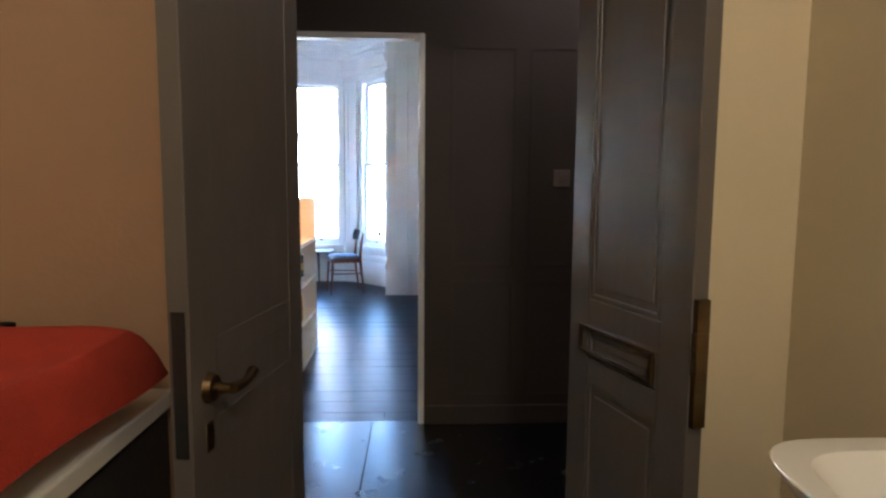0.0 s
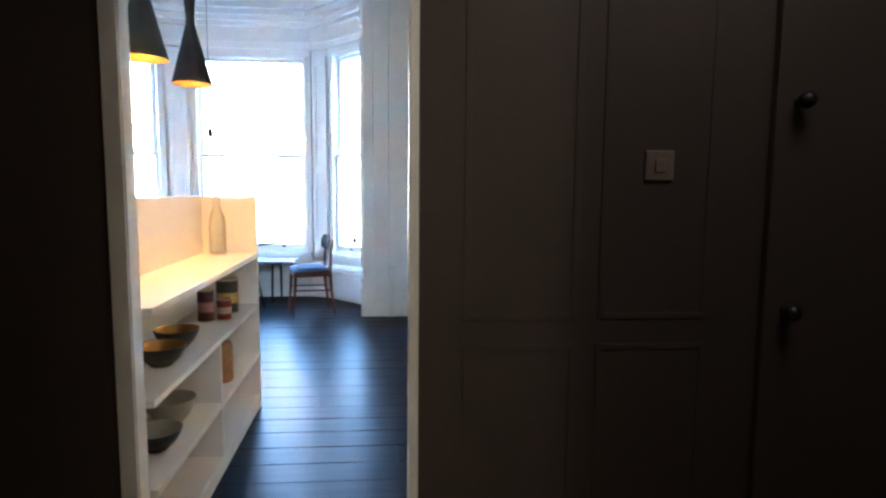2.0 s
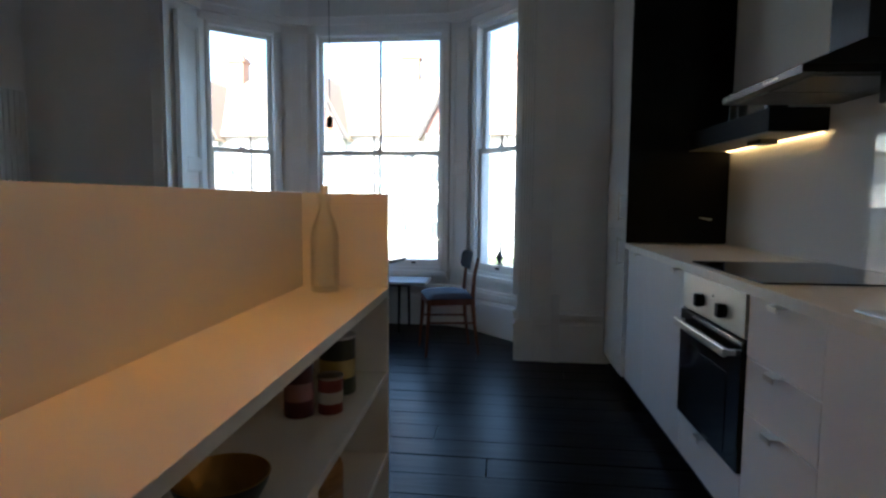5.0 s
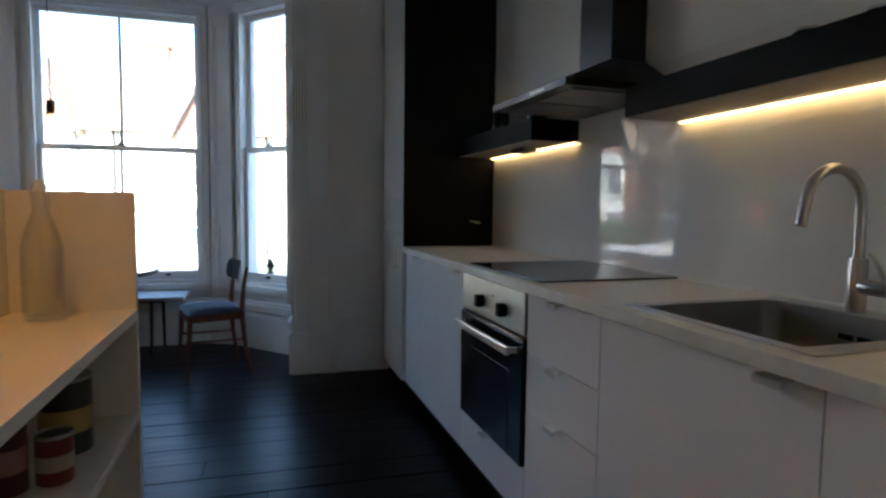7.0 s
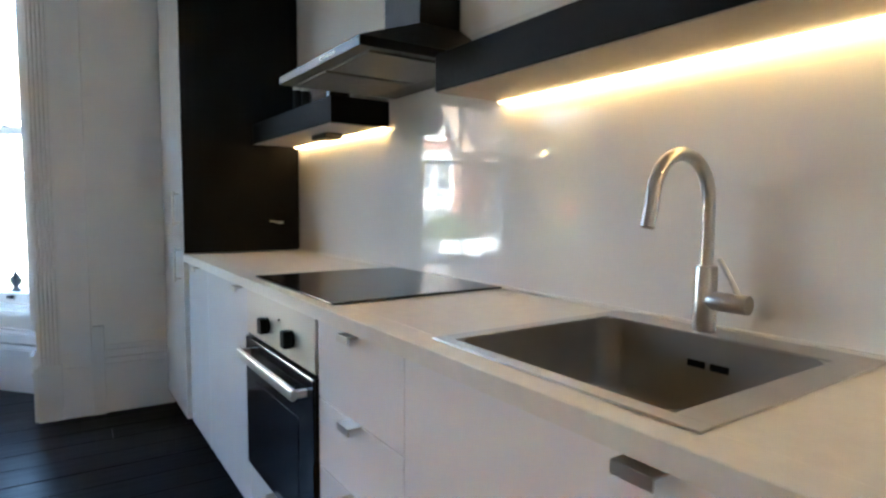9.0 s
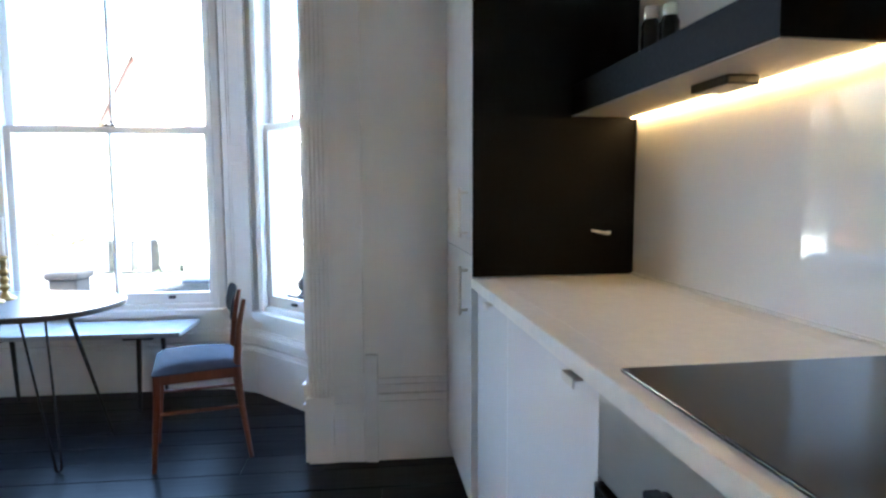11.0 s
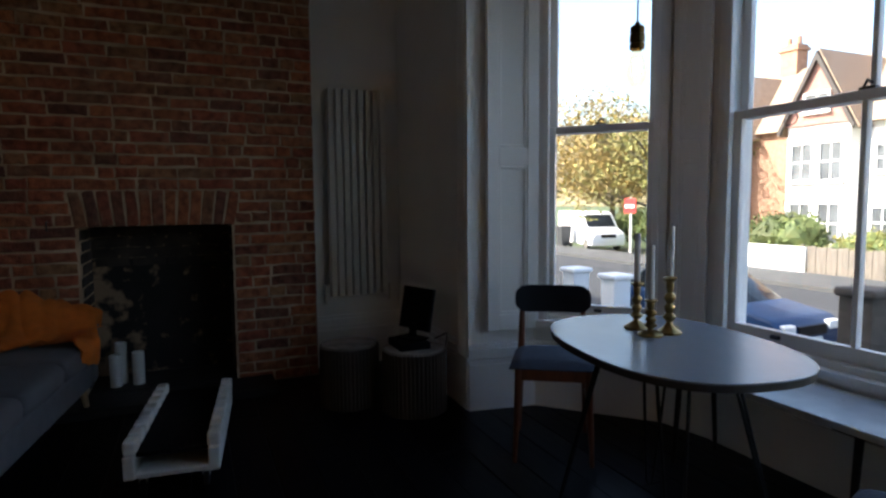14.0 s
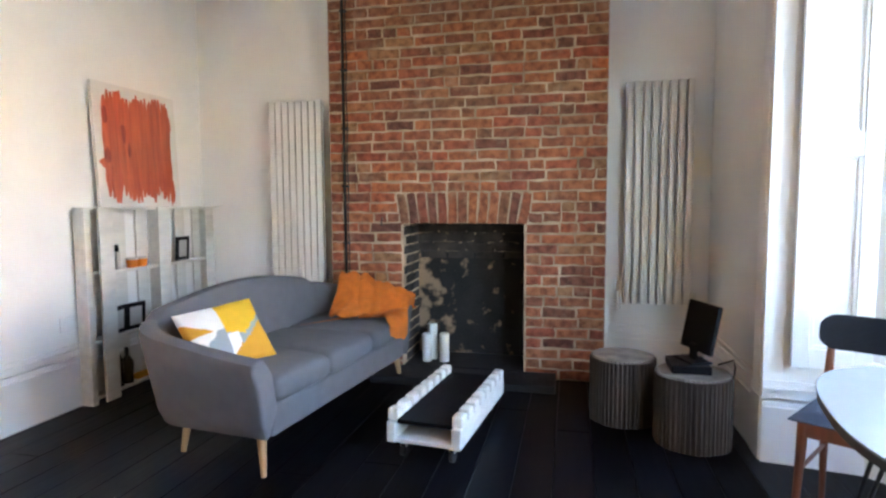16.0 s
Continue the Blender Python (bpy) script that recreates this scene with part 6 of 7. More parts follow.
# front walls, fence, bins, piers
solid("garden_wall", box(-16.5, -12.3, 24.0, 24.22, GZ, -0.42, 0.02), stucco, "low white garden wall across the street", "wall")
fc = thing("fence", "weathered board fence across the street", "fence", (-9.9, 24.1, GZ))
for k in range(22):
    xa = -12.5 + k * 0.17
    part("board", box(xa, xa + 0.16, 24.08 + 0.01 * (k % 2), 24.11 + 0.01 * (k % 2), GZ, -0.40 + 0.02 * (k % 3), 0.004), fence_wood, fc)
for x in (-12.5, -10.6, -8.8):
    part("post", box(x - 0.05, x + 0.05, 24.13, 24.23, GZ, -0.34, 0.01), fence_wood, fc)
wb = thing("wheelie_bin", "dark plastic wheelie bin on the pavement", "bin", (0, 0, 0), "wheelie bins")
own = prism([(-0.27, -0.32), (0.27, -0.32), (0.27, 0.32), (-0.27, 0.32)], 0.06, 0.98)
for v in own.verts:
    if v.co.z < 0.5:
        v.co.x, v.co.y = v.co.x * 0.78, v.co.y * 0.78
bmesh.ops.bevel(own, geom=own.edges[:], offset=0.03, segments=2, affect="EDGES", profile=0.5)
part("body", own, bin_grey, wb)
part("lid", box(-0.29, 0.29, -0.36, 0.34, 0.985, 1.06, 0.03), bin_grey, wb)
for s in (-1, 1):
    part("wheel", cyl((s * 0.22, 0.28, 0.1), (s * 0.29, 0.28, 0.1), 0.1, None, 16), rubber, wb)
for x, rz in ((-7.35, 5), (-6.7, -8), (-6.05, 3), (-24.6, 0)):
    copy_thing(wb, pose(x, 23.2, GZ + 0.12, 0, 0, rz))
wb.matrix_basis = pose(-8.0, 23.3, GZ + 0.12, 0, 0, -4)
old_brick = mat("grey_brown_brick", (0.075, 0.06, 0.048), 0.9, var=0.35, scale=8, bump=0.5, bscale=24)
bp = thing("brick_pier", "old brick gate pier with a stone cap", "gate pier", (-3.35, 12.0, GZ))
part("shaft", box(-3.52, -3.19, 11.84, 12.16, GZ, 0.17, 0.01), old_brick, bp)
part("cap", box(-3.56, -3.15, 11.80, 12.20, 0.171, 0.27, 0.03), old_brick, bp, "weathered stone cap")
solid("front_wall", box(-8.0, -3.53, 11.9, 12.1, GZ, -0.75, 0.02), old_brick, "low brick front garden wall", "wall")
for x in (-8.9, -7.75):
    g = thing("gate_pillar", "white rendered gate pillar with a flat cap", "gate pier", (x, 12.5, GZ), "white gate pillars")
    part("shaft", box(x - 0.18, x + 0.18, 12.32, 12.68, GZ, -0.20, 0.015), stucco_own, g)
    part("cap", box(x - 0.23, x + 0.23, 12.27, 12.73, -0.199, -0.11, 0.03), stucco_own, g)


# vehicles, their length along x, nose to +x
def vehicle(name, label, category, prof, glass_prof, half, colour, wheels, r, at, turn, size=1.0):
    v = thing(name, label, category, (0, 0, 0), "parked vehicles")
    body = mat(name + "_paint", colour, 0.42, var=0.05, bump=0.0, spec=0.25)
    own = extrude_profile(prof, "y", -half, half)
    bmesh.ops.bevel(own, geom=own.edges[:], offset=0.07, segments=3, affect="EDGES", profile=0.5)
    part("body", own, body, v, "", True)
    own = extrude_profile(glass_prof, "y", -half * 0.90, half * 0.90)
    for q in own.verts:
        if q.co.z > glass_prof[0][1] + 0.15:
            q.co.y *= 0.86
    bmesh.ops.bevel(own, geom=own.edges[:], offset=0.05, segments=2, affect="EDGES", profile=0.5)
    part("windows", own, far_glass, v, "dark window glass", True)
    top = max(z for _, z in glass_prof)
    xs = [x for x, z in glass_prof if z > top - 0.1]
    part("roof", box(min(xs) - 0.05, max(xs) + 0.05, -half * 0.76, half * 0.76, top - 0.02, top + 0.05, 0.03), body, v, "", True)
    for x in wheels:
        for s in (-1, 1):
            t = part("wheel", cyl((x, s * (half - 0.18), r), (x, s * (half + 0.01), r), r, None, 24, None, 0.03), rubber, v, "", True)
            part("rim", cyl((x, s * (half + 0.011), r), (x, s * (half + 0.02), r), r * 0.62, None, 16), steel, t)
    nose = max(x for x, z in prof)
    nz = max(z for x, z in prof if x > nose - 0.5)
    for s in (-1, 1):
        part("headlight", box(nose - 0.16, nose + 0.005, s * half * 0.7 - 0.15, s * half * 0.7 + 0.15, nz - 0.24, nz - 0.08, 0.03), plastic_white, v, "pale headlight")
    part("grille", box(nose - 0.05, nose + 0.012, -half * 0.45, half * 0.45, nz - 0.3, nz - 0.12, 0.01), black_matt, v)
    part("number_plate", box(nose - 0.02, nose + 0.02, -0.26, 0.26, nz - 0.45, nz - 0.34), plastic_white, v)
    v.matrix_basis = pose(at[0], at[1], GZ, 0, 0, turn) @ Matrix.Diagonal((size, size, size, 1))
    return v


car_prof = [(-2.1, 0.25), (2.05, 0.25), (2.1, 0.6), (1.9, 0.78), (1.0, 0.92), (-1.7, 0.98), (-2.1, 0.85)]
car_glass = [(-1.75, 0.93), (1.05, 0.90), (0.25, 1.40), (-1.2, 1.42)]
estate_prof = [(-2.1, 0.25), (2.05, 0.25), (2.1, 0.6), (1.9, 0.78), (1.0, 0.92), (-2.0, 0.98), (-2.15, 0.6)]
estate_glass = [(-1.98, 0.92), (1.15, 0.90), (0.60, 1.18), (0.10, 1.36), (-0.5, 1.43), (-1.1, 1.42), (-1.62, 1.32)]
vehicle("blue_car", "parked blue hatchback car by the kerb", "car", car_prof, car_glass, 0.87, (0.010, 0.035, 0.095), (-1.35, 1.35), 0.31, (-7.2, 14.2), 2, 0.86)
vehicle("dark_car", "parked dark blue-grey estate car by the kerb", "car", estate_prof, estate_glass, 0.87, (0.03, 0.045, 0.07), (-1.35, 1.35), 0.31, (-1.45, 13.75), 0, 0.86)
vehicle("silver_car", "parked silver car across the street", "car", car_prof, car_glass, 0.87, (0.45, 0.46, 0.47), (-1.35, 1.35), 0.31, (3.5, 19.9), 0)
van_prof = [(-2.6, 0.3), (2.5, 0.3), (2.6, 0.75), (2.45, 1.05), (1.75, 1.25), (1.0, 2.0), (0.6, 2.15), (-2.6, 2.15)]
van_glass = [(0.75, 1.28), (1.72, 1.28), (1.12, 1.98), (0.72, 1.98)]
vehicle("white_van", "white panel van parked at the junction", "van", van_prof, van_glass, 0.97, (0.78, 0.78, 0.78), (-1.6, 1.75), 0.34, (-24.3, 24.6), -14, 0.88)


def tree(x, y, h, spread, material, seed, label, count, size):
    t = thing("tree", label, "tree", (x, y, GZ), "street trees")
    r = random.Random(seed)
    bm = tube([(x, y, GZ - 0.1), (x + 0.05, y, GZ + h * 0.25), (x - 0.1, y + 0.1, GZ + h * 0.5), (x, y, GZ + h * 0.8)], [0.22, 0.17, 0.12, 0.04], 10)
    clumps = []
    for k in range(16):
        a = r.random() * 2 * math.pi
        z0 = GZ + h * (0.28 + 0.4 * r.random())
        ln = spread * (0.6 + 0.5 * r.random())
        end = (x + math.cos(a) * ln, y + math.sin(a) * ln, z0 + h * (0.12 + 0.25 * r.random()))
        midp = (x + math.cos(a) * ln * 0.5, y + math.sin(a) * ln * 0.5, (z0 + end[2]) / 2 + 0.15)
        tube([(x, y, z0), midp, end], [0.08, 0.045, 0.015], 6, bm)
        clumps.append((*end, spread * (0.28 + 0.2 * r.random())))
        clumps.append((*midp, spread * 0.25))
        for q in range(3):
            e2 = (midp[0] + (r.random() - 0.5) * spread, midp[1] + (r.random() - 0.5) * spread, midp[2] + r.random() * h * 0.2)
            tube([midp, e2], [0.03, 0.008], 5, bm)
            clumps.append((*e2, spread * 0.22))
    part("trunk", bm, bark, t, "", True)
    leaf_part("crown", leaf_cloud(clumps, count, size, seed), material, t)


tree(-28.5, 29.5, 7.0, 5.0, leaf_gold, 3, "autumn street tree with thin golden leaves", 20000, 0.11)
tree(-33.0, 34.0, 9.0, 4.2, leaf_gold, 4, "autumn street tree with thin golden leaves", 6000, 0.14)
tree(-21.6, 26.6, 6.6, 3.3, leaf_olive, 5, "half-bare street tree with yellowing leaves", 7000, 0.10)
tree(-10.5, 11.55, 3.1, 0.85, leaf_olive, 6, "small evergreen garden tree near the gate", 5000, 0.06)
tree(7.0, 26.5, 6.0, 2.6, leaf_gold, 9, "autumn street tree with thin golden leaves", 4000, 0.12)


def bush(name, x0, x1, y0, y1, z1, seed, label, count, size, material):
    b = thing(name, label, "hedge", ((x0 + x1) / 2, (y0 + y1) / 2, GZ), "hedges and shrubs")
    r = random.Random(seed)
    rad = min(x1 - x0, y1 - y0, z1 - GZ) * 0.42
    cl = [(x0 + rad + (x1 - x0 - 2 * rad) * r.random(), y0 + rad + max(0, y1 - y0 - 2 * rad) * r.random(), GZ + rad + max(0, z1 - GZ - 2 * rad) * r.random() ** 0.7, rad * (0.8 + 0.4 * r.random())) for k in range(26)]
    own = bmesh.new()
    for c in cl[:12]:
        o2 = bmesh.new()
        bmesh.ops.create_icosphere(o2, subdivisions=2, radius=c[3] * 0.8)
        for v in o2.verts:
            v.co *= 1 + 0.25 * noise.noise(v.co * 3 + Vector(c[:3]))
        merge(o2, own, Matrix.Translation(c[:3]))
    part("twigs", own, leaf_green, b)
    leaf_part("leaves", leaf_cloud(cl, count, size, seed), material, b)


bush("hedge", -15.6, -12.2, 24.4, 26.4, 0.66, 21, "large clipped green hedge behind the wall", 5000, 0.09, leaf_green)
bush("hedge", -12.4, -8.6, 24.4, 25.8, 0.22, 22, "low yellow-green hedge behind the fence", 4500, 0.08, leaf_olive)
bush("hedge", -24.0, -19.5, 25.5, 27.0, 0.9, 23, "green hedge at the street corner", 5000, 0.09, leaf_green)
bush("shrub", -2.9, -0.4, 9.6, 10.3, 0.02, 24, "leafy shrub below the bay window", 2600, 0.045, leaf_green)
bush("shrub", 1.5, 4.5, 24.4, 26.0, 0.9, 25, "round green shrub across the street", 3500, 0.09, leaf_green)
sg = thing("estate_sign", "red and white board on a post", "sign", (-21.2, 24.6, GZ))
part("post", box(-21.24, -21.16, 24.56, 24.64, GZ, 1.3), stucco, sg)
part("board", box(-21.6, -20.8, 24.52, 24.558, 0.55, 1.25, 0.01), mat("red_sign_paint", (0.55, 0.03, 0.03), 0.4, bump=0.0), sg, "red board")
part("white_band", box(-21.5, -20.9, 24.508, 24.519, 0.80, 0.95), plastic_white, sg)

# wooded hill far off
own = bmesh.new()
cols, depth = 120, 5
rows = []
for j in range(depth):
    row = []
    for i in range(cols + 1):
        x = -330 + 560 * i / cols
        base = 16 + 12 * math.exp(-((x + 130) / 70) ** 2) + 4 * noise.noise(Vector((x * 0.02, 3.1, 0))) + 2.5 * noise.noise(Vector((x * 0.12, 1.3, j)))
        row.append(own.verts.new((x, 150 + 18 * j, GZ + base * (j / (depth - 1)) ** 0.7)))
    rows.append(row)
for a, b in zip(rows, rows[1:]):
    for i in range(cols):
        own.faces.new((a[i], a[i + 1], b[i + 1], b[i]))
structure("backdrop_hill", own, leaf_far, "wooded hillside behind the houses")

# iron rail with finials outside the east window
ir = thing("iron_rail", "black iron window rail with a finial", "railing", (0.0, 7.9, 0.4))
p, q = Vector((-0.12, 8.10)), Vector((0.42, 7.55))
bm = bmesh.new()
part("rail", tube([(p.x, p.y, 0.56), (q.x, q.y, 0.56)], 0.012, 8), rod_black, ir)
for f in (0.24, 0.95):
    c = p.lerp(q, f)
    part("finial", lathe([(0.001, -0.12), (0.014, -0.12), (0.014, 0.02), (0.035, 0.04), (0.012, 0.06), (0.028, 0.085), (0.034, 0.11), (0.015, 0.14), (0.001, 0.17)], 14, (c.x, c.y, 0.54)), rod_black, ir, "cast finial", True)
    part("stay", tube([(c.x, c.y, 0.45), (c.x - 0.06, c.y - 0.06, 0.40)], 0.008, 6), rod_black, ir)

# ---- floor boards ----
y, k = Y_HALL, 0
rndb = random.Random(11)
floor_ob = bpy.data.objects["floor"]


def plank(x0, x1, y0, y1, z1, name, material, parent, thick=0.026):
    c = 0.0025
    own = bmesh.new()
    lo = [own.verts.new(p) for p in ((x0, y0, z1 - thick), (x1, y0, z1 - thick), (x1, y1, z1 - thick), (x0, y1, z1 - thick))]
    mid = [own.verts.new(p) for p in ((x0, y0, z1 - c), (x1, y0, z1 - c), (x1, y1, z1 - c), (x0, y1, z1 - c))]
    top = [own.verts.new(p) for p in ((x0 + c, y0 + c, z1), (x1 - c, y0 + c, z1), (x1 - c, y1 - c, z1), (x0 + c, y1 - c, z1))]
    for a, b in ((lo, mid), (mid, top)):
        for i in range(4):
            own.faces.new((a[i], a[(i + 1) % 4], b[(i + 1) % 4], b[i]))
    own.faces.new(top)
    own.faces.new(lo[::-1])
    return part(name, own, material, parent)


while y < 8.05:
    w = 0.165 + 0.012 * rndb.random()
    dz = -0.002 * rndb.random()
    cut = -3.0 + 3.6 * rndb.random()
    y1 = min(y + w, 8.07)
    for a, b in ((X_ALC, cut - 0.0008), (cut + 0.0008, X_KIT + 0.15)):
        plank(a, b, y + 0.0008, y1 - 0.0008, dz - 0.001, "floor_board", board_black, floor_ob)
    y += w
hall_floor = bpy.data.objects["floor_hall"]
for i in range(4):
    for j in range(3):
        x0, y0 = -2.0 + 2.262 - 1.2 * 2 + i * 1.2, -1.5 + j * 1.562
        plank(x0 + 0.001, x0 + 1.199, y0 + 0.001, y0 + 1.561, 0.0 - 0.0005 * ((i + j) % 2), "floor_sheet", sheet_black, hall_floor, 0.010)

# ---- chimney breast ----


def brick_material(name, ramp, soot=0.0):
    m = mat(name, (0.4, 0.17, 0.1), 0.85, var=0.3, scale=22, bump=0.9, bscale=70, world=True)
    n, l = m.node_tree.nodes, m.node_tree.links
    mixn = next(x for x in n if x.bl_idname == "ShaderNodeMix")
    info = n.new("ShaderNodeObjectInfo")
    cr = n.new("ShaderNodeValToRGB")
    els = cr.color_ramp.elements
    els[0].position, els[0].color = 0.0, ramp[0] + (1,)
    els[1].position, els[1].color = 1.0, ramp[-1] + (1,)
    for i, c in enumerate(ramp[1:-1]):
        e = els.new((i + 1) / (len(ramp) - 1))
        e.color = c + (1,)
    l.new(info.outputs["Random"], cr.inputs[0])
    l.new(cr.outputs[0], mixn.inputs[6])
    dk = n.new("ShaderNodeMix")
    dk.data_type, dk.blend_type = "RGBA", "MULTIPLY"
    dk.inputs[0].default_value = 1.0
    dk.inputs[7].default_value = (0.42, 0.36, 0.34, 1)
    l.new(cr.outputs[0], dk.inputs[6])
    l.new(dk.outputs[2], mixn.inputs[7])
    b = n["Principled BSDF"]
    lime = n.new("ShaderNodeTexNoise")
    geo = n.new("ShaderNodeNewGeometry")
    lime.inputs["Scale"].default_value, lime.inputs["Detail"].default_value = 9.0, 8.0
    l.new(geo.outputs["Position"], lime.inputs["Vector"])
    mr = n.new("ShaderNodeMapRange")
    mr.inputs[1].default_value, mr.inputs[2].default_value, mr.inputs[4].default_value = 0.58, 0.76, 0.45
    l.new(lime.outputs[0], mr.inputs[0])
    lm = n.new("ShaderNodeMix")
    lm.data_type = "RGBA"
    lm.inputs[7].default_value = (0.42, 0.29, 0.19, 1)
    l.new(mr.outputs[0], lm.inputs[0])
    l.new(mixn.outputs[2], lm.inputs[6])
    l.new(lm.outputs[2], b.inputs["Base Color"])
    return m


brick_mat = brick_material("old_red_brick", [(0.15, 0.062, 0.045), (0.43, 0.115, 0.055), (0.53, 0.18, 0.068), (0.24, 0.088, 0.055), (0.50, 0.20, 0.085), (0.40, 0.10, 0.05), (0.42, 0.22, 0.10), (0.20, 0.072, 0.048), (0.56, 0.17, 0.062), (0.33, 0.15, 0.075), (0.45, 0.12, 0.055)])
soot_brick = mat("sooty_brick", (0.02, 0.017, 0.015), 0.9, world=True, var=0.5, scale=7, bump=0.5, bscale=80, col2=(0.07, 0.05, 0.04))
mortar = mat("lime_mortar", (0.62, 0.46, 0.31), 0.95, var=0.55, scale=5, bump=0.6, bscale=140, col2=(0.26, 0.17, 0.105))
soot_mortar = mat("sooty_mortar", (0.24, 0.17, 0.115), 0.95, var=0.6, scale=6, bump=0.4, bscale=90, col2=(0.05, 0.038, 0.03))
hearth_mat = mat("dark_slate_hearth", (0.022, 0.021, 0.021), 0.6, var=0.4, scale=7, bump=0.4, bscale=40)
CY0, CY1, FY0, FY1, FZ = 4.595, 6.50, 5.126, 5.98, 1.04
ARCH = 0.215
MX = X_CHIM - 0.007
chim = thing("chimney_breast", "exposed red brick chimney breast with open fireplace", "chimney", (X_CHIM, 5.55, 0), "", "structure")
bm = box(X_ALC - 0.6, MX, CY0 + 0.004, FY0 + 0.008, 0, CEIL)
box(X_ALC - 0.6, MX, FY1 - 0.008, CY1 - 0.004, 0, CEIL, 0, bm)
box(X_ALC - 0.6, MX, FY0 + 0.008, FY1 - 0.008, FZ + 0.008, CEIL, 0, bm)
part("mortar_core", bm, mortar, chim, "pale lime mortar")


def soot_material():
    m = mat("sooty_fireback", (0.018, 0.016, 0.015), 0.9, var=0.4, scale=5, bump=0.6, bscale=60)
    n, l = m.node_tree.nodes, m.node_tree.links
    b = n["Principled BSDF"]
    src = b.inputs["Base Color"].links[0].from_socket
    geo = n.new("ShaderNodeNewGeometry")
    patch = n.new("ShaderNodeTexNoise")
    patch.inputs["Scale"].default_value, patch.inputs["Detail"].default_value = 9.0, 14.0
    l.new(geo.outputs["Position"], patch.inputs["Vector"])
    mr = n.new("ShaderNodeMapRange")
    mr.inputs[1].default_value, mr.inputs[2].default_value, mr.inputs[4].default_value = 0.53, 0.64, 0.9
    sep, grad, add = n.new("ShaderNodeSeparateXYZ"), n.new("ShaderNodeMapRange"), n.new("ShaderNodeMath")
    l.new(geo.outputs["Position"], sep.inputs[0])
    grad.inputs[1].default_value, grad.inputs[2].default_value, grad.inputs[3].default_value, grad.inputs[4].default_value = 5.14, 5.52, 0.13, -0.08
    l.new(sep.outputs[1], grad.inputs[0])
    l.new(patch.outputs[0], add.inputs[0])
    l.new(grad.outputs[0], add.inputs[1])
    l.new(add.outputs[0], mr.inputs[0])
    lm = n.new("ShaderNodeMix")
    lm.data_type = "RGBA"
    lm.inputs[7].default_value = (0.34, 0.22, 0.13, 1)
    l.new(mr.outputs[0], lm.inputs[0])
    l.new(src, lm.inputs[6])
    l.new(lm.outputs[2], b.inputs["Base Color"])
    return m


part("fireback", box(-4.06, -4.0, FY0 - 0.05, FY1 + 0.05, 0.0, 0.82), soot_material(), chim, "soot-blackened render with bare patches")
part("fire_throat", box(-4.06, -4.0, FY0 - 0.05, FY1 + 0.05, 0.821, 1.5), soot_mortar, chim, "sooty mortar of the upper fireback")
part("hearth_inner", box(-4.0, X_CHIM, FY0 + 0.008, FY1 - 0.008, 0.0, 0.05), hearth_mat, chim, "dark hearth floor")
solid("hearth_slab", box(X_CHIM + 0.002, -3.30, 4.98, 6.19, 0.0, 0.048, 0.005), hearth_mat, "dark slate hearth slab before the fireplace", "hearth", "", "structure")


def brick_mesh(name, length, height, depth, seed, material):
    r = random.Random(seed)
    j = lambda s: (r.random() - 0.5) * s
    own = bmesh.new()
    b = 0.006
    hl, hh = length / 2, height / 2
    ring = [(-1, -1), (-0.35, -1), (0.35, -1), (1, -1), (1, 0), (1, 1), (0.35, 1), (-0.35, 1), (-1, 1), (-1, 0)]
    jit = [(j(0.008), j(0.009)) for k in ring]
    back = [own.verts.new((-depth, y * hl, z * hh)) for y, z in ring]
    mid = [own.verts.new((-b + j(0.003), y * hl + a, z * hh + c)) for (y, z), (a, c) in zip(ring, jit)]
    fr = [own.verts.new((j(0.0012), y * (hl - b) + a + j(0.003), z * (hh - b) + c + j(0.003))) for (y, z), (a, c) in zip(ring, jit)]
    for a, c in ((back, mid), (mid, fr)):
        for i in range(len(ring)):
            k = (i + 1) % len(ring)
            own.faces.new((a[i], a[k], c[k], c[i]))
    own.faces.new(fr)
    return mesh_of(name, own, material)


COURSE, JOINT = 0.0700, 0.0115
variants = {}


def brick_of(length, material, tag):
    key = (round(length / 0.01), tag, rndb.randrange(4))
    if key not in variants:
        variants[key] = brick_mesh("brick", key[0] * 0.01, COURSE - JOINT, 0.03, hash(key[0]) + key[2] * 7, material)
    return variants[key]


def lay(parent, length, m, material, tag):
    ob = new("brick", brick_of(length, material, tag))
    ob.parent = parent
    ob.matrix_basis = m
    ob.matrix_parent_inverse = parent.matrix_basis.inverted()
    return ob


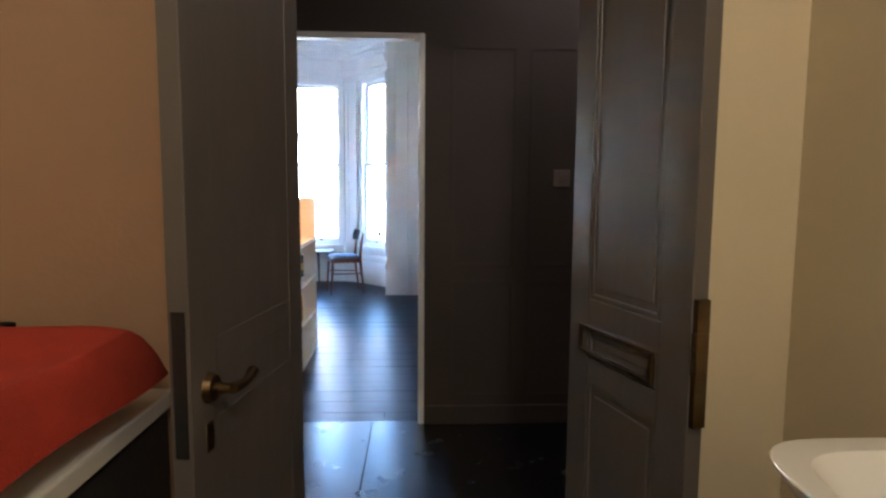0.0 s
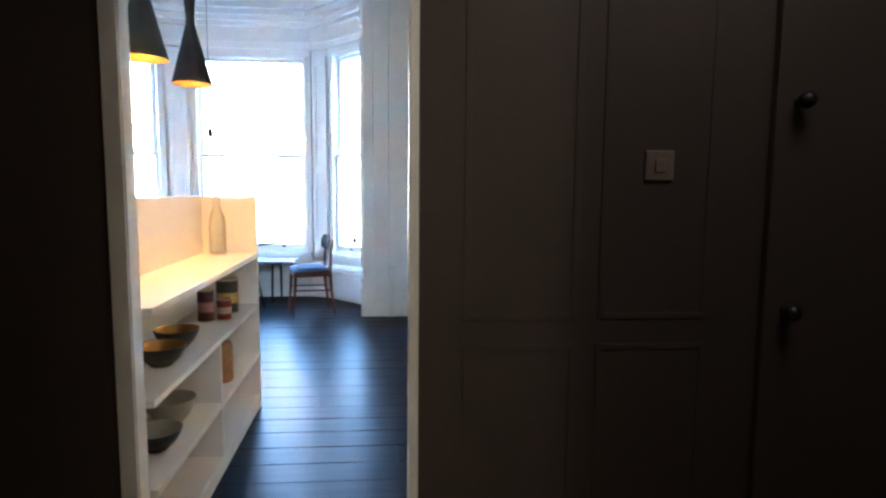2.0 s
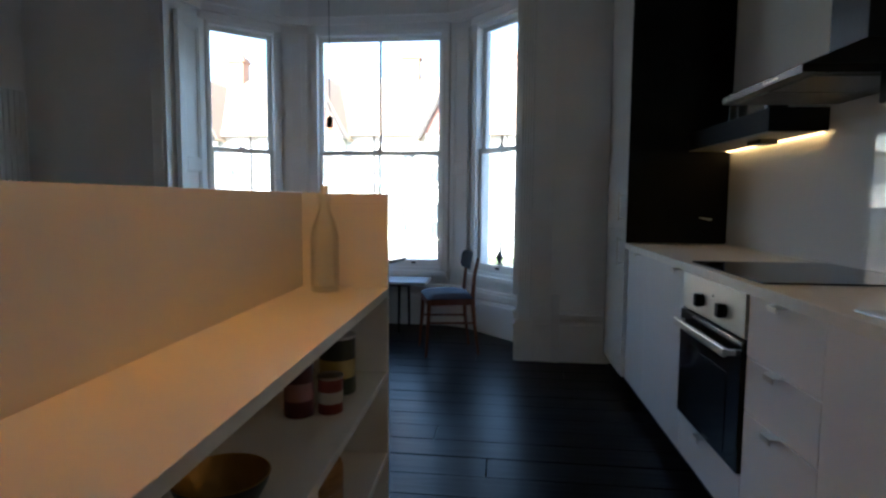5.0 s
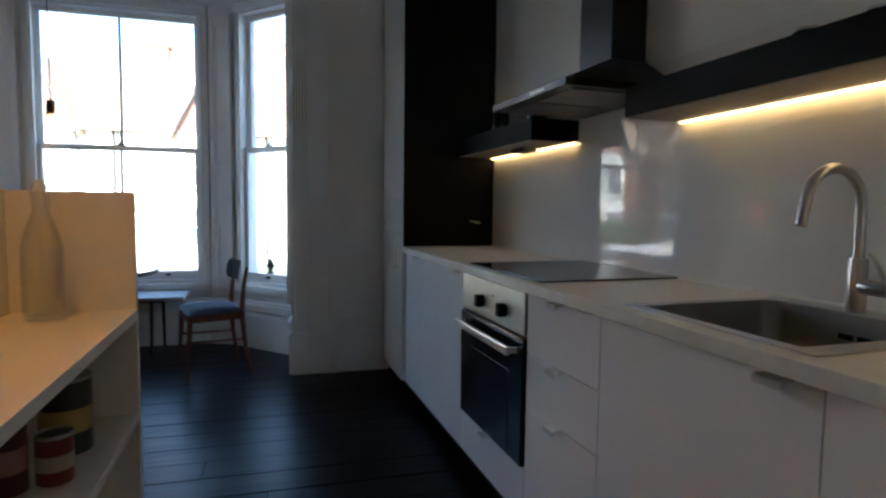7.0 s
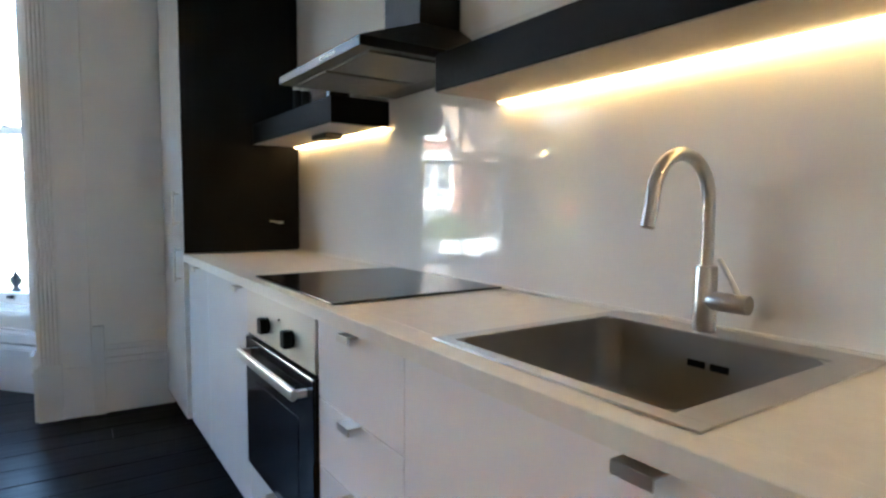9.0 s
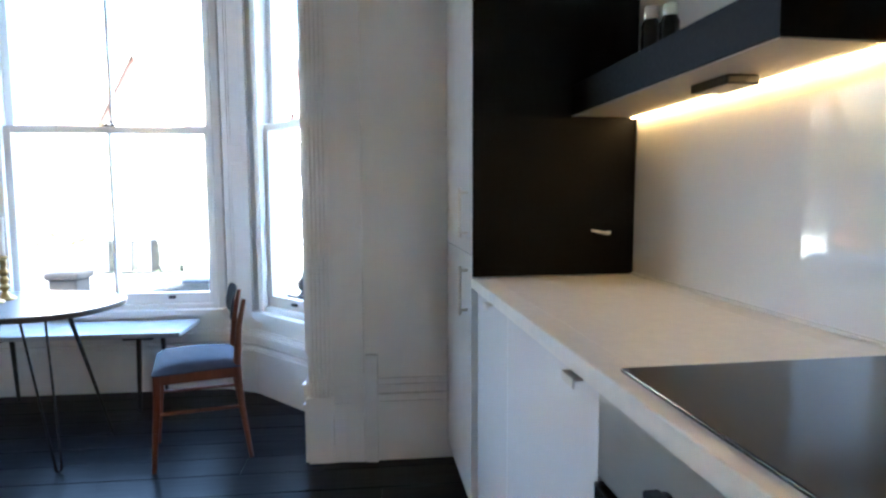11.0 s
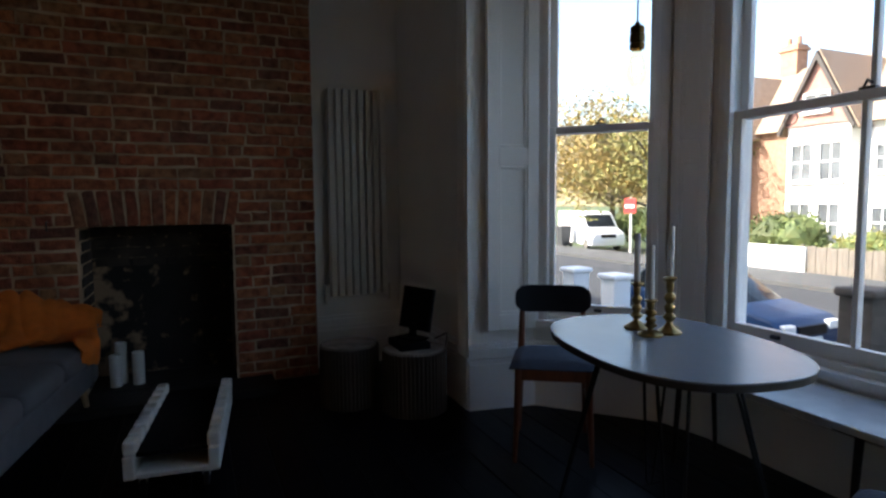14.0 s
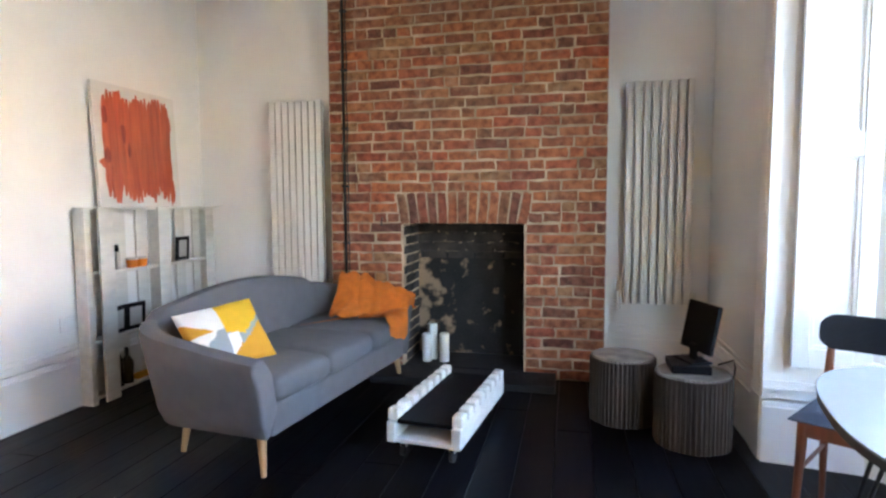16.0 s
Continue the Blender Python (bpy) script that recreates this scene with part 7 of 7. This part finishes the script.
throat_rows = 5
for r in range(throat_rows):
    yy = FY0 + 0.02 - (0.11 if r % 2 else 0.0)
    while yy < FY1 - 0.02:
        a, c = max(yy, FY0 + 0.002), min(yy + 0.214, FY1 - 0.002)
        if c - a > 0.05:
            lay(chim, c - a - JOINT, pose(-3.997 + 0.004 * rndb.random(), (a + c) / 2, 0.80 + r * COURSE), soot_brick, "s")
        yy += 0.214
upper = []
row = 0
z = 0.002
while z < CEIL - 0.05:
    zc = z + COURSE / 2
    spans = [(CY0, CY1)]
    if zc < FZ:
        spans = [(CY0, FY0), (FY1, CY1)]
    elif zc < FZ + ARCH:
        s = 0.045 * (zc - FZ) / ARCH + 0.006
        spans = [(CY0, FY0 - s), (FY1 + s, CY1)]
    for ya, yb in spans:
        y = ya
        first = True
        while y < yb - 0.02:
            ln = 0.214 if rndb.random() < 0.62 else 0.105
            if first and row % 2:
                ln = 0.105
            first = False
            ln += 0.030 * (rndb.random() - 0.5)
            if yb - (y + ln) < 0.06:
                ln = yb - y
            if ln > 0.27:
                ln = ln / 2
            yc = y + ln / 2
            m = pose(X_CHIM + 0.004 * (rndb.random() - 0.5), yc, zc + 0.006 * (rndb.random() - 0.5), 1.6 * (rndb.random() - 0.5), 0, 0)
            if zc < 2.36:
                lay(chim, ln - JOINT, m, brick_mat, "f")
            else:
                upper.append((ln - JOINT, m))
            y += ln
    z += COURSE
    row += 1
own = bmesh.new()
for ln, m in upper:
    me = brick_of(ln, brick_mat, "f").copy()
    me.transform(m)
    own.from_mesh(me)
    bpy.data.meshes.remove(me)
tagged(part("upper_bricks", own, brick_mat, chim), kind="stuff")
# soldier arch over the opening
n = 13
for k in range(n):
    f = (k + 0.5) / n
    yb, yt = FY0 - 0.01 + (FY1 - FY0 + 0.02) * f, FY0 - 0.05 + (FY1 - FY0 + 0.10) * f
    ang = math.degrees(math.atan2(yt - yb, ARCH))
    w = (FY1 - FY0 + 0.06) / n - JOINT
    key = ("arch", k % 4)
    if key not in variants:
        variants[key] = brick_mesh("arch_brick", w, ARCH - 0.006, 0.03, 90 + k, brick_mat)
    ob = new("arch_brick", variants[key])
    ob.parent = chim
    ob.matrix_basis = pose(X_CHIM + 0.001, (yb + yt) / 2, FZ + ARCH / 2 + 0.006 * math.sin(math.pi * f), -ang, 0, 0)
    ob.matrix_parent_inverse = chim.matrix_basis.inverted()
# cheeks and the courses at the top of the fireback
zc = 0.085
row = 0
while zc < FZ - 0.02:
    for s, yw in ((1, FY0 + 0.008), (-1, FY1 - 0.008)):
        for xk in range(2):
            x = X_CHIM - 0.115 - 0.2 * xk - (0.0 if row % 2 else 0.05)
            lay(chim, 0.19, pose(x, yw + s * 0.006, zc, 0, 0, 90 * s), soot_brick, "s")
    if zc > 0.80:
        for k in range(4):
            lay(chim, 0.20, pose(-3.992, FY0 + 0.11 + 0.215 * k - (0.05 if row % 2 else 0), zc, 0, 0, 0), soot_brick, "s")
    zc += COURSE
    row += 1
# the cable run down the chimney
cp = thing("cable_conduit", "black cables clipped to the brick chimney", "cable", (X_CHIM, 4.715, 0.3))
part("conduit", cyl((X_CHIM + 0.016, 4.715, 0.30), (X_CHIM + 0.016, 4.715, CEIL - 0.01), 0.010, None, 10), rubber, cp, "", True)
wob = [(X_CHIM + 0.014, 4.738 + 0.004 * math.sin(k * 1.7), 0.30 + k * 0.12) for k in range(25)]
part("thin_cable", tube(wob, 0.004, 6), rubber, cp, "", True)
for k in range(7):
    part("clip", box(X_CHIM, X_CHIM + 0.03, 4.70, 4.745, 0.5 + k * 0.4, 0.515 + k * 0.4, 0.002), dark_steel, cp)
solid("wall_hook", tube([(X_CHIM, 4.985, 1.08), (X_CHIM + 0.02, 4.985, 1.08), (X_CHIM + 0.028, 4.985, 1.05), (X_CHIM + 0.02, 4.985, 1.03)], 0.005, 8), dark_steel, "small dark iron hook on the brickwork", "hook", smooth=True)
